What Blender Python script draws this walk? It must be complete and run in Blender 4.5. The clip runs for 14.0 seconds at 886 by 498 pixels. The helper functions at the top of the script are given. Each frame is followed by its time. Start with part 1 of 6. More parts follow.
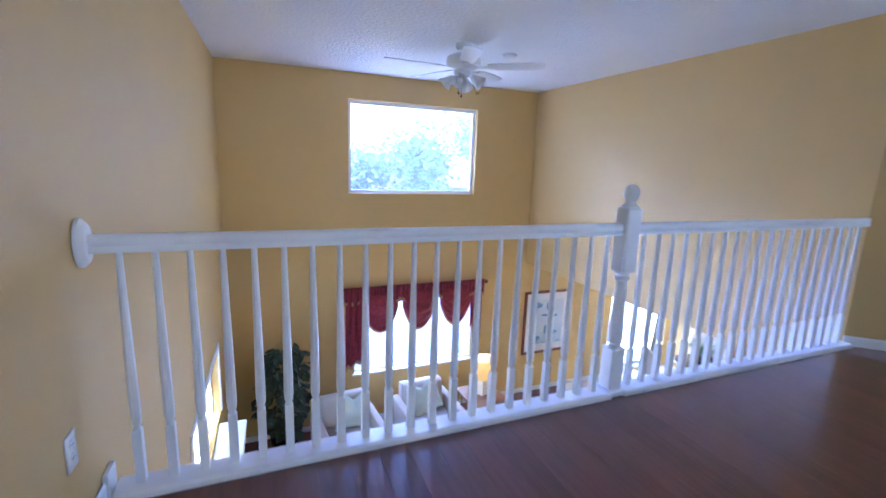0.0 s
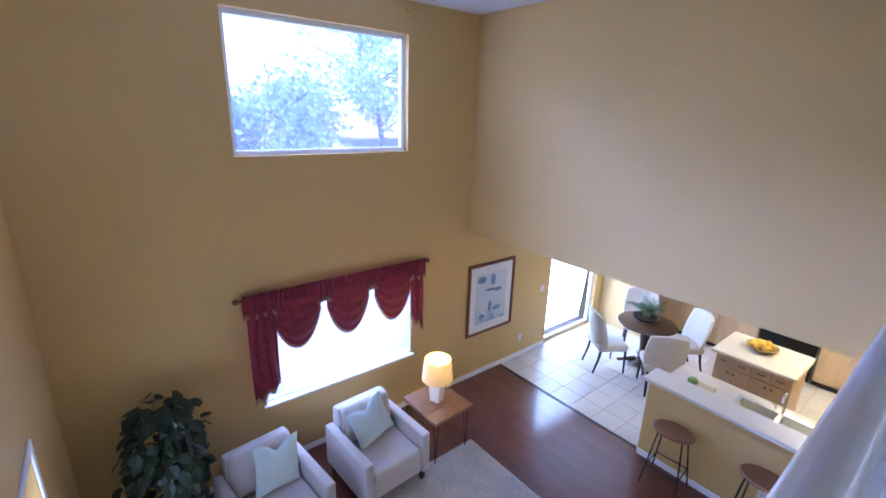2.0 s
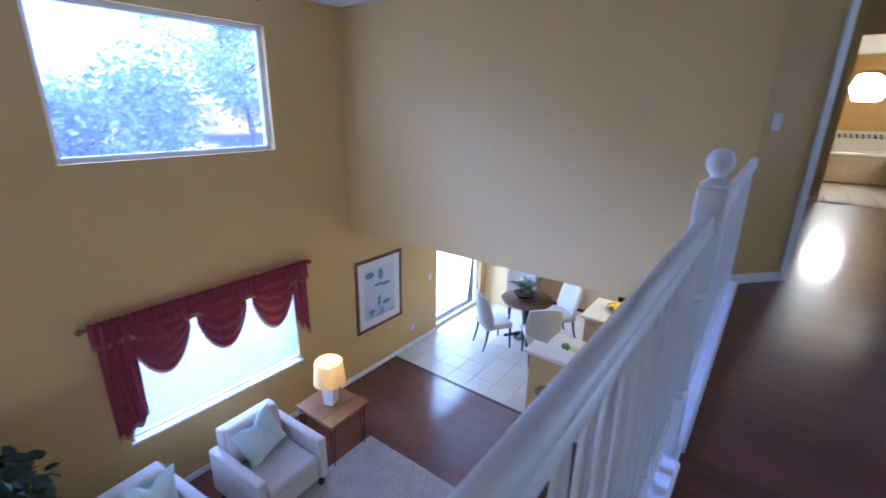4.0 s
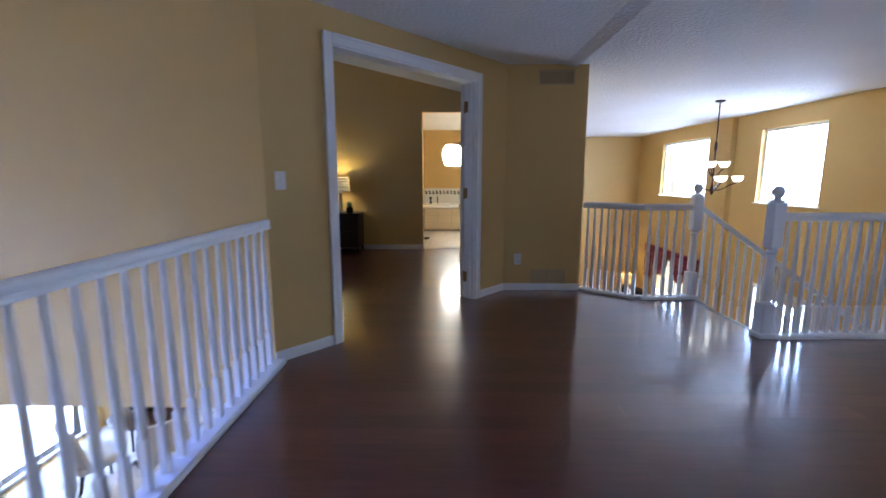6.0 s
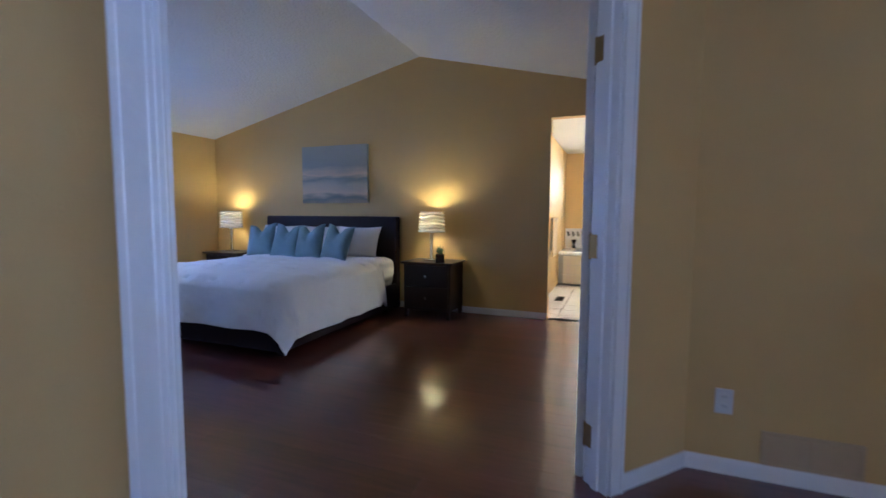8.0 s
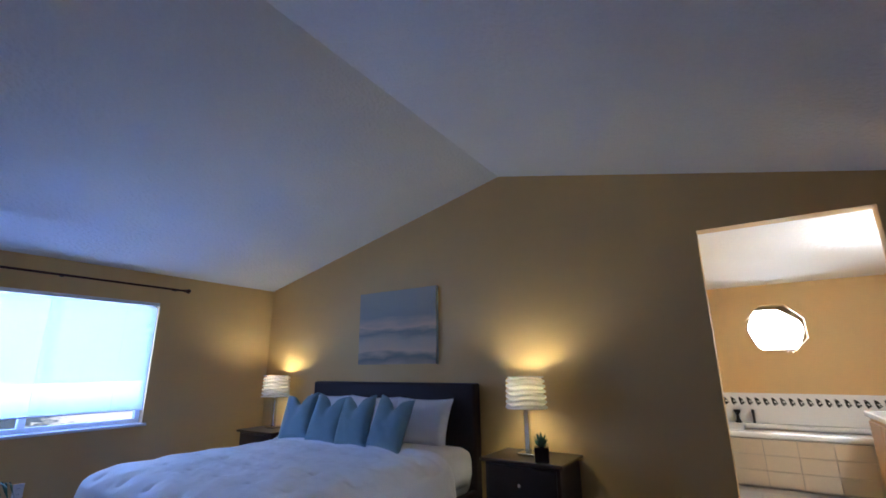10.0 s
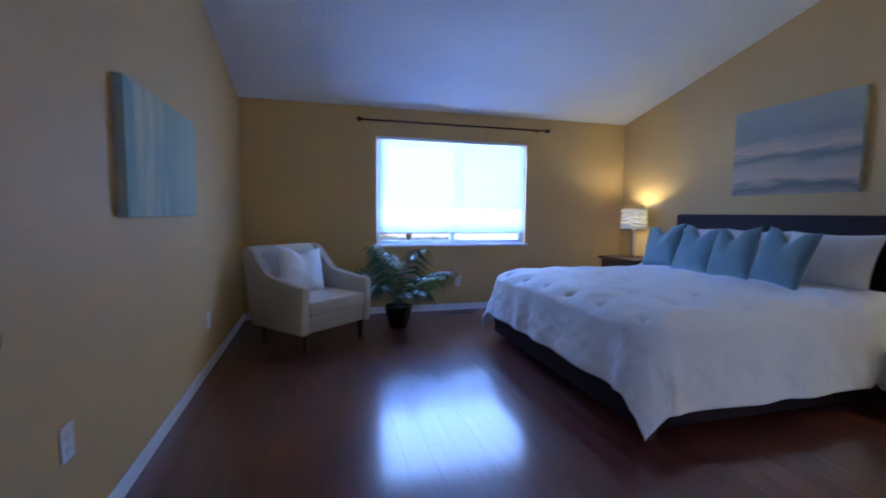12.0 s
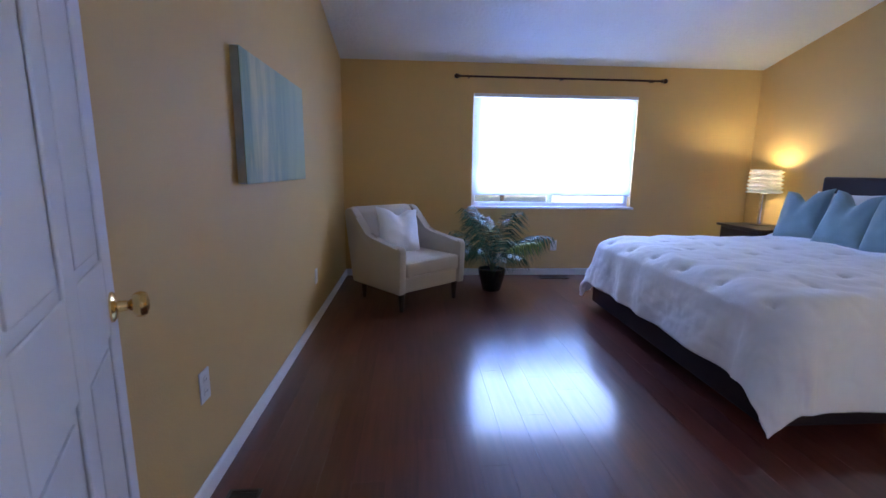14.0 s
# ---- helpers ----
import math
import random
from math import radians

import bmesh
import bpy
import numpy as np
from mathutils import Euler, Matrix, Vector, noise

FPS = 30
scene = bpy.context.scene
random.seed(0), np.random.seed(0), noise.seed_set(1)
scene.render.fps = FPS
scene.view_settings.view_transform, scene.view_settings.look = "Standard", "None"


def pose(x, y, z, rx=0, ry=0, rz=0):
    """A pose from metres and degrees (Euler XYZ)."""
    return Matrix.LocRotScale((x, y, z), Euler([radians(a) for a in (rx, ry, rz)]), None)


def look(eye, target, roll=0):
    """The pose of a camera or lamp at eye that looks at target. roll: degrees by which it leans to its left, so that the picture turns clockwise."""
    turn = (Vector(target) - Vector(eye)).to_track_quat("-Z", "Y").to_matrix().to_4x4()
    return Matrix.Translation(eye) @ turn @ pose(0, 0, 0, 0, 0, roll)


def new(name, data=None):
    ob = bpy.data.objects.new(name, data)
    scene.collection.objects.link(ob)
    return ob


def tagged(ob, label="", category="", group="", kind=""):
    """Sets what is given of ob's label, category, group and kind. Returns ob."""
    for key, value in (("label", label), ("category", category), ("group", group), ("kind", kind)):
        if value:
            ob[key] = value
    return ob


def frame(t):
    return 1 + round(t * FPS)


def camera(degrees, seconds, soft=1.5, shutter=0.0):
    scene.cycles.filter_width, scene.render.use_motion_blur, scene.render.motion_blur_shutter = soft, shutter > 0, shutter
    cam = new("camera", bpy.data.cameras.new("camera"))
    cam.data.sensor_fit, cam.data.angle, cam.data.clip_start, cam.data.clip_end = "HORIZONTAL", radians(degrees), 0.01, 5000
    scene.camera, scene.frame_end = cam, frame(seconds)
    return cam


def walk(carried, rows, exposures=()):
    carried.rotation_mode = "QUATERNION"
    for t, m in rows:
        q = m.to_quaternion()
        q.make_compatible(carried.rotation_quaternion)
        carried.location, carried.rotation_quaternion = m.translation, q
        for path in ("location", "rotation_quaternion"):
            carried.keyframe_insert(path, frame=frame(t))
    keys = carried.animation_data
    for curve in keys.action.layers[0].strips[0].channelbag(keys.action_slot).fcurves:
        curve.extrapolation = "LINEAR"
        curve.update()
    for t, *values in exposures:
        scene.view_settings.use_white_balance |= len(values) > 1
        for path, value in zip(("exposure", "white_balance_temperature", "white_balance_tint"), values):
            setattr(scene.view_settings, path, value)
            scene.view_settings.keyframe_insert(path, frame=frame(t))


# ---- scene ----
# camera and its walk
cam = camera(90.0, 14.0, soft=1.5, shutter=0.35)
PATH = [
    (0, (0.253, 0.234, 1.216), (1.005, 2.048, 0.836), 2.1),
    (0.5, (0.245, 0.803, 1.217), (0.988, 2.618, 0.824), 2.2),
    (1, (0.291, 1.273, 1.266), (1.074, 3.065, 0.848), 2.3),
    (1.5, (0.288, 1.769, 1.226), (1.291, 3.446, 0.801), 1.9),
    (2, (0.289, 1.947, 1.200), (1.497, 3.433, 0.614), 1.8),
    (2.2, (0.300, 1.947, 1.206), (1.502, 3.415, 0.552), 1.8),
    (4.5, (0.468, 1.696, 1.251), (2.199, 2.553, 0.732), 0.7),
    (5, (0.626, 1.378, 1.249), (2.529, 1.833, 0.835), 0.2),
    (5.5, (0.941, 1.072, 1.195), (2.894, 1.253, 0.806), 0.1),
    (6, (1.463, 0.826, 1.209), (3.437, 0.860, 0.887), -0.0),
    (6.5, (2.019, 0.636, 1.214), (4.009, 0.662, 1.014), 0.1),
    (7, (2.619, 0.576, 1.169), (4.599, 0.782, 0.977), 0.3),
    (7.5, (3.238, 0.540, 1.162), (5.193, 0.923, 0.990), 0.2),
    (8, (3.846, 0.595, 1.183), (5.704, 1.319, 1.026), 0.3),
    (8.2, (4.059, 0.635, 1.213), (5.888, 1.431, 1.073), 0.3),
    (10.3, (5.302, 1.197, 1.288), (6.846, 2.319, 1.886), 0.7),
    (10.5, (5.316, 1.236, 1.256), (6.758, 2.524, 1.769), 0.4),
    (11, (5.280, 1.311, 1.198), (6.437, 2.931, 1.393), 0.3),
    (11.5, (5.098, 1.352, 1.169), (5.998, 3.138, 1.196), 0.2),
    (12, (5.089, 1.287, 1.136), (5.626, 3.207, 0.974), 0.6),
    (12.5, (5.047, 1.288, 1.114), (5.307, 3.242, 0.780), 0.7),
    (13, (5.056, 1.261, 1.108), (5.201, 3.217, 0.719), 0.8),
    (13.5, (5.041, 1.286, 1.138), (5.177, 3.242, 0.742), 0.8),
    (14, (5.066, 1.361, 1.181), (5.199, 3.324, 0.824), 0.7),
]
EXPOSURES = [(0.0, 2.5, 5400, 3), (2.0, 2.08, 5500, 9), (4.5, 1.9, 5000, 4), (6.5, 1.98, 5700, 4), (8.2, 2.38, 4800, 8), (10.4, 2.05, 4650, 11), (11.5, 2.2, 4450, 9), (12.8, 2.55, 4900, 11), (14.0, 2.75, 5250, 12)]
walk(cam, [(t, look(eye, target, roll)) for t, eye, target, roll in PATH], EXPOSURES)

# plan
F = -2.62            # lower floor
CEIL = 2.315         # upper ceiling
SOFFIT = -0.32       # lower ceiling
WEST, EAST, NORTH, SOUTH = -0.2, 4.2, 6.22, -4.6
BED_W, BED_E, BED_S = 4.32, 8.87, -0.43
RAIL_Y = 1.975


def west_x(y):
    """The side wall stands a little out of square."""
    return WEST - 0.0237 * (NORTH - y)


SKY = (0.52, 0.64, 1.0)

# world and lights
world = bpy.data.worlds.new("sky")
scene.world = world
world.use_nodes = True
wn = world.node_tree
sky = wn.nodes.new("ShaderNodeTexSky")
sky.sky_type = 'NISHITA'
sky.sun_disc = False
sky.sun_elevation = radians(58)
sky.sun_rotation = radians(200)
wn.links.new(sky.outputs[0], wn.nodes["Background"].inputs[0])
wn.nodes["Background"].inputs[1].default_value = 0.15

sun_data = bpy.data.lights.new("sun", 'SUN')
sun_data.energy, sun_data.angle, sun_data.color = 5.0, radians(0.5), (1.0, 0.95, 0.87)
sun = new("sun", sun_data)
SUN_DIR = Vector((math.sin(radians(200)) * math.cos(radians(58)), math.cos(radians(200)) * math.cos(radians(58)), math.sin(radians(58))))
sun.matrix_world = look(SUN_DIR * 40, (0, 0, 0))


def window_light(name, eye, target, w, h, power, color=SKY, spread=180):
    d = bpy.data.lights.new(name, 'AREA')
    d.shape, d.size, d.size_y, d.energy, d.color = 'RECTANGLE', w, h, power, color
    d.spread = radians(spread)
    o = new(name, d)
    o.matrix_world = look(eye, target)
    return o


window_light("upper_window_daylight", (2.27, 6.285, 1.38), (2.27, 3.0, 1.38), 1.74, 1.1, 4)
window_light("upper_window_skylight", (1.6, 11.5, 4.2), (2.2, 6.3, 1.4), 6.0, 2.0, 280, (0.26, 0.36, 1.0), spread=80)
window_light("lower_window_daylight", (2.34, 6.16, -1.25), (2.34, 4, -1.5), 1.8, 1.1, 10)
window_light("lower_blind_daylight", (2.34, 6.5, -1.2), (2.34, 4, -1.4), 1.9, 1.2, 18)
window_light("patio_door_daylight", (6.8, 6.45, -1.55), (6.8, 4, -1.75), 1.5, 2.1, 36)
window_light("west_window_daylight", (-0.5, 4.25, -1.08), (2, 4.25, -1.2), 1.6, 0.7, 6)
window_light("bedroom_blind_daylight", (6.6, 6.268, 1.44), (6.6, 3, 1.44), 1.70, 1.0, 5.2, (0.70, 0.81, 1.0))
window_light("bedroom_window_daylight", (6.6, 6.12, 1.43), (6.6, 4.5, 0.8), 1.70, 0.85, 3.8, spread=150)
# Unseen source behind the viewpoint, added to brighten the upper hall.
window_light("unseen_hall_daylight", (0.9, -4.75, 1.4), (1.2, -2, 1.1), 1.1, 1.2, 7)
window_light("foyer_window_daylight", (8.82, -4.8, 1.4), (8.82, -2, 0.9), 1.3, 1.2, 29)
window_light("living_window_daylight", (11.9, -4.75, 1.4), (11.9, -2, 0.9), 1.9, 1.2, 28)
window_light("front_door_daylight", (8.65, -4.9, -1.6), (8.65, -2, -1.6), 1.3, 1.7, 28)
window_light("octagon_daylight", (12.85, 0.735, 1.74), (11, 0.735, 0.6), 0.6, 0.6, 6, (1.0, 0.90, 0.76), spread=150)

# materials
MATS = {}


def material(name, color, rough=0.5, metal=0.0, grain=40.0, vary=0.08, bump=0.0, bump_scale=120.0, spec=0.5, stain=1.2, stain_amount=0.06,
             stretch=(1, 1, 1), coat=0.0, emit=None, strength=0.0, transmission=0.0, sheen=0.0, subsurface=0.0, random_tone=0.0, ior=1.45, detail=3.0, coat_rough=0.12):
    if name in MATS:
        return MATS[name]
    m = bpy.data.materials.new(name)
    m.use_nodes = True
    nt, p = m.node_tree, m.node_tree.nodes["Principled BSDF"]
    geo = nt.nodes.new("ShaderNodeNewGeometry")
    mp = nt.nodes.new("ShaderNodeMapping")
    mp.inputs["Scale"].default_value = stretch
    nt.links.new(geo.outputs["Position"], mp.inputs["Vector"])

    def noise_node(scale, detail=3.0):
        n = nt.nodes.new("ShaderNodeTexNoise")
        n.inputs["Scale"].default_value, n.inputs["Detail"].default_value = scale, detail
        nt.links.new(mp.outputs[0], n.inputs["Vector"])
        return n.outputs[0]

    def math_node(op, a, b):
        n = nt.nodes.new("ShaderNodeMath")
        n.operation = op
        for sock, v in zip(n.inputs, (a, b)):
            if isinstance(v, float):
                sock.default_value = v
            else:
                nt.links.new(v, sock)
        return n.outputs[0]
    tone = math_node('ADD', math_node('MULTIPLY', math_node('SUBTRACT', noise_node(grain, detail), 0.5), vary * 2.0),
                     math_node('MULTIPLY', math_node('SUBTRACT', noise_node(stain, 2.0), 0.5), stain_amount * 2.0))
    if random_tone:
        info = nt.nodes.new("ShaderNodeObjectInfo")
        tone = math_node('ADD', tone, math_node('MULTIPLY', math_node('SUBTRACT', info.outputs["Random"], 0.5), random_tone * 2.0))
        isl = math_node('MULTIPLY', math_node('SUBTRACT', geo.outputs["Random Per Island"], 0.5), random_tone * 2.0)
        tone = math_node('ADD', tone, isl)
    tone = math_node('ADD', tone, 1.0)
    mix = nt.nodes.new("ShaderNodeVectorMath")
    mix.operation = 'SCALE'
    mix.inputs[0].default_value = color[:3]
    nt.links.new(tone, mix.inputs["Scale"])
    nt.links.new(mix.outputs[0], p.inputs["Base Color"])
    rr = math_node('ADD', math_node('MULTIPLY', noise_node(grain * 0.4, 2.0), 0.12 * rough), rough * 0.94)
    nt.links.new(rr, p.inputs["Roughness"])
    p.inputs["Metallic"].default_value = metal
    p.inputs["Specular IOR Level"].default_value = spec
    p.inputs["Coat Weight"].default_value = coat
    p.inputs["Coat Roughness"].default_value = coat_rough
    p.inputs["Sheen Weight"].default_value = sheen
    p.inputs["Transmission Weight"].default_value = transmission
    p.inputs["IOR"].default_value = ior
    p.inputs["Subsurface Weight"].default_value = subsurface
    if emit:
        p.inputs["Emission Color"].default_value = (*emit, 1)
        p.inputs["Emission Strength"].default_value = strength
    if bump:
        b = nt.nodes.new("ShaderNodeBump")
        b.inputs["Strength"].default_value, b.inputs["Distance"].default_value = min(1.0, bump), 0.01
        nt.links.new(noise_node(bump_scale, 2.0), b.inputs["Height"])
        nt.links.new(b.outputs[0], p.inputs["Normal"])
    MATS[name] = m
    return m


WALL = material("tan_wall_paint", (0.63, 0.435, 0.17), 0.6, grain=9, vary=0.02, bump=0.12, bump_scale=140, stain=0.7, stain_amount=0.03, spec=0.3)
CEILING = material("textured_ceiling_paint", (0.80, 0.79, 0.76), 0.8, grain=60, vary=0.04, bump=1.0, bump_scale=34, spec=0.2)
TRIM = material("white_trim_paint", (0.84, 0.84, 0.84), 0.32, grain=30, vary=0.02, bump=0.04, bump_scale=60)
DOORPAINT = material("white_door_paint", (0.74, 0.74, 0.74), 0.38, grain=20, vary=0.02, bump=0.05, bump_scale=90)
PLANK = material("cherry_laminate", (0.108, 0.032, 0.021), 0.31, grain=6, vary=0.5, stretch=(7, 0.5, 1), stain=0.8, stain_amount=0.12, detail=3.0, random_tone=0.16, coat_rough=0.13, coat=1.0, spec=0.35)
TILE = material("cream_floor_tile", (0.62, 0.58, 0.52), 0.25, grain=16, vary=0.05, stain=3, stain_amount=0.06, random_tone=0.05)
GROUT = material("tile_grout", (0.34, 0.31, 0.27), 0.85, grain=80, vary=0.1)
SUBFLOOR = material("dark_subfloor", (0.05, 0.014, 0.009), 0.5)
GLASS = material("window_glass", (1, 1, 1), 0.02, transmission=1.0, vary=0.0, stain_amount=0.0, ior=1.45)
# Pane glass with the outdoor glare put in as a thin translucent mix.
HAZED = material("hazed_window_glass", (1, 1, 1), 0.02, transmission=1.0, vary=0.0, stain_amount=0.0, ior=1.45)
_dt = HAZED.node_tree
_haze = _dt.nodes.new("ShaderNodeBsdfTranslucent")
_haze.inputs["Color"].default_value = (0.9, 0.93, 1.0, 1)
_haze_mix = _dt.nodes.new("ShaderNodeMixShader")
_haze_mix.inputs[0].default_value = 0.04
_dt.links.new(_dt.nodes["Principled BSDF"].outputs[0], _haze_mix.inputs[1])
_dt.links.new(_haze.outputs[0], _haze_mix.inputs[2])
_dt.links.new(_haze_mix.outputs[0], _dt.nodes["Material Output"].inputs[0])
VINYL = material("white_vinyl_frame", (0.78, 0.79, 0.80), 0.35, vary=0.02)
PLASTIC = material("white_switch_plastic", (0.78, 0.77, 0.74), 0.35, vary=0.02)
DARKSLOT = material("dark_slot", (0.03, 0.028, 0.025), 0.6)
BRASS = material("polished_brass", (0.80, 0.56, 0.20), 0.18, metal=1.0, grain=25, vary=0.08)
TARNISH = material("tarnished_brass", (0.30, 0.20, 0.08), 0.35, metal=1.0, grain=25, vary=0.2)
VENT = material("tan_painted_vent", (0.50, 0.37, 0.21), 0.5, vary=0.04)
WOOD = material("brown_side_wood", (0.17, 0.08, 0.036), 0.45, grain=6, vary=0.5, stretch=(1.5, 14, 14), stain=3, stain_amount=0.3, coat=0.1, random_tone=0.18)
DARKWOOD = material("espresso_wood", (0.028, 0.015, 0.012), 0.33, grain=8, vary=0.25, stretch=(12, 2, 2), coat=0.1)
IRON = material("black_iron", (0.02, 0.02, 0.022), 0.45, metal=0.6, vary=0.1)


# mesh helpers
def part(name, bm, mat, parent=None, label="", loc=(0, 0, 0), rz=0.0, smooth=False):
    bmesh.ops.recalc_face_normals(bm, faces=bm.faces)
    me = bpy.data.meshes.new(name)
    bm.to_mesh(me)
    bm.free()
    if mat is not None:
        me.materials.append(mat)
    if smooth:
        for poly in me.polygons:
            poly.use_smooth = True
        me.set_sharp_from_angle(angle=radians(40))
    ob = new(name, me)
    ob.matrix_basis = pose(*loc, 0, 0, rz)
    if parent is not None:
        ob.parent = parent
    if label:
        ob["label"] = label
    return ob


def empty(name, x, y, z, rz=0.0, label="", category="", group=""):
    ob = new(name)
    ob.matrix_basis = pose(x, y, z, 0, 0, rz)
    ob.empty_display_size = 0.1
    return tagged(ob, label, category, group)


def box(bm, x0, x1, y0, y1, z0, z1, bevel=0.0, seg=1, m=None):
    x0, x1, y0, y1, z0, z1 = min(x0, x1), max(x0, x1), min(y0, y1), max(y0, y1), min(z0, z1), max(z0, z1)
    vs = [bm.verts.new((x, y, z)) for z in (z0, z1) for y in (y0, y1) for x in (x0, x1)]
    fs = [bm.faces.new([vs[i] for i in q]) for q in ((0, 2, 3, 1), (4, 5, 7, 6), (0, 1, 5, 4), (2, 6, 7, 3), (0, 4, 6, 2), (1, 3, 7, 5))]
    if bevel:
        es = list({e for f in fs for e in f.edges})
        r = bmesh.ops.bevel(bm, geom=es, offset=bevel, segments=seg, profile=0.5, affect='EDGES')
        vs = list({v for f in r["faces"] for v in f.verts} | {v for v in vs if v.is_valid})
    if m is not None:
        bmesh.ops.transform(bm, matrix=m, verts=[v for v in vs if v.is_valid])
    return [v for v in vs if v.is_valid]


def boxed(x0, x1, y0, y1, z0, z1, bevel=0.0, seg=1, m=None):
    bm = bmesh.new()
    box(bm, x0, x1, y0, y1, z0, z1, bevel, seg, m)
    return bm


def lathe(bm, profile, n=16, center=(0, 0, 0), m=None, squash=(1, 1)):
    rings, made = [], []
    for r, z in profile:
        ring = [bm.verts.new((center[0] + squash[0] * r * math.cos(2 * math.pi * i / n), center[1] + squash[1] * r * math.sin(2 * math.pi * i / n), center[2] + z)) for i in range(n)]
        rings.append(ring)
        made += ring
    for a, b in zip(rings, rings[1:]):
        for i in range(n):
            bm.faces.new((a[i], a[(i + 1) % n], b[(i + 1) % n], b[i]))
    bm.faces.new(rings[0][::-1])
    bm.faces.new(rings[-1])
    if m is not None:
        bmesh.ops.transform(bm, matrix=m, verts=made)
    return made


def lathed(profile, n=16, center=(0, 0, 0), m=None, squash=(1, 1)):
    bm = bmesh.new()
    lathe(bm, profile, n, center, m, squash)
    return bm


def tube(bm, points, r, n=8, taper=1.0):
    pts = [Vector(p) for p in points]
    rings = []
    for i, p in enumerate(pts):
        d = (pts[min(i + 1, len(pts) - 1)] - pts[max(i - 1, 0)]).normalized()
        side = d.cross(Vector((0, 0, 1)))
        side = side.normalized() if side.length > 1e-3 else Vector((1, 0, 0))
        up = side.cross(d)
        rr = r * (1 + (taper - 1) * i / max(1, len(pts) - 1))
        rings.append([bm.verts.new(p + rr * (side * math.cos(2 * math.pi * k / n) + up * math.sin(2 * math.pi * k / n))) for k in range(n)])
    for a, b in zip(rings, rings[1:]):
        for k in range(n):
            bm.faces.new((a[k], a[(k + 1) % n], b[(k + 1) % n], b[k]))
    bm.faces.new(rings[0][::-1])
    bm.faces.new(rings[-1])


def tubed(points, r, n=8, taper=1.0):
    bm = bmesh.new()
    tube(bm, points, r, n, taper)
    return bm


def prism(outline, z0, z1):
    bm = bmesh.new()
    a = [bm.verts.new((x, y, z0)) for x, y in outline]
    b = [bm.verts.new((x, y, z1)) for x, y in outline]
    n = len(outline)
    for i in range(n):
        bm.faces.new((a[i], a[(i + 1) % n], b[(i + 1) % n], b[i]))
    bm.faces.new(a[::-1])
    bm.faces.new(b)
    return bm


def wall(name, p0, p1, z0, z1, thick, openings=(), mat=None, label="", parent=None):
    """A wall whose face runs from p0 to p1; its thickness lies to the right of that way."""
    p0, p1 = Vector(p0), Vector(p1)
    u = (p1 - p0).normalized()
    n = Vector((u.y, -u.x))
    length = (p1 - p0).length
    ds = sorted({0.0, length, *(v for o in openings for v in o[:2] if 0 < v < length)})
    zs = sorted({z0, z1, *(v for o in openings for v in o[2:4] if z0 < v < z1)})

    def solid(i, j):
        if not (0 <= i < len(ds) - 1 and 0 <= j < len(zs) - 1):
            return False
        d, z = (ds[i] + ds[i + 1]) / 2, (zs[j] + zs[j + 1]) / 2
        return not any(o[0] < d < o[1] and o[2] < z < o[3] for o in openings)
    bm = bmesh.new()
    cache = {}

    def v(d, s, z):
        key = (round(d, 4), s, round(z, 4))
        if key not in cache:
            q = p0 + u * d + n * (thick * s)
            cache[key] = bm.verts.new((q.x, q.y, z))
        return cache[key]
    for i in range(len(ds) - 1):
        for j in range(len(zs) - 1):
            if not solid(i, j):
                continue
            a, b, c, e = ds[i], ds[i + 1], zs[j], zs[j + 1]
            bm.faces.new((v(a, 0, c), v(b, 0, c), v(b, 0, e), v(a, 0, e)))
            bm.faces.new((v(a, 1, c), v(a, 1, e), v(b, 1, e), v(b, 1, c)))
            if not solid(i - 1, j):
                bm.faces.new((v(a, 0, c), v(a, 0, e), v(a, 1, e), v(a, 1, c)))
            if not solid(i + 1, j):
                bm.faces.new((v(b, 0, c), v(b, 1, c), v(b, 1, e), v(b, 0, e)))
            if not solid(i, j - 1):
                bm.faces.new((v(a, 0, c), v(a, 1, c), v(b, 1, c), v(b, 0, c)))
            if not solid(i, j + 1):
                bm.faces.new((v(a, 0, e), v(b, 0, e), v(b, 1, e), v(a, 1, e)))
    return tagged(part(name, bm, mat or WALL, parent), label, "wall", kind="structure")


def structure(ob, label, category):
    return tagged(ob, label, category, kind="structure")


# large structure
DIAG_U = Vector((0.750, -0.661)).normalized()
DIAG_N = Vector((-DIAG_U.y, DIAG_U.x))
DIAG_A = Vector((4.2, 1.97))
DIAG_LEN = 2.586
DIAG_B = DIAG_A + DIAG_U * DIAG_LEN
HALL_X = DIAG_B.x          # short wall with the vents
HALL_END = -0.555
DOOR0, DOOR1, DOOR_H = 0.51, 2.09, 2.09
E_OUT = 14.3

wall("wall_north", (E_OUT, NORTH), (WEST - 0.16, NORTH), F - 0.5, 3.3, 0.16,
     [(E_OUT - 3.2, E_OUT - 1.34, 0.775, 1.99), (E_OUT - 3.27, E_OUT - 1.41, -1.84, -0.62), (E_OUT - 7.53, E_OUT - 6.1, F, -0.56), (E_OUT - 7.5, E_OUT - 5.7, 0.775, 1.97)],
     label="tan painted outer wall with tall living room windows")
wall("wall_west", (WEST, NORTH), (west_x(SOUTH), SOUTH), F, CEIL, 0.16, [(NORTH - 5.05, NORTH - 3.45, -1.44, -0.74)], label="tan painted two-storey side wall")
wall("wall_family_east", (EAST, 1.97), (EAST, NORTH), SOFFIT, 3.3, 0.12, label="tan painted wall above the open kitchen")
wall("wall_bedroom_door", DIAG_A, DIAG_B, 0, 2.9, -0.12, [(DOOR0, DOOR1, -0.1, DOOR_H)], label="tan painted diagonal wall with the bedroom doorway")
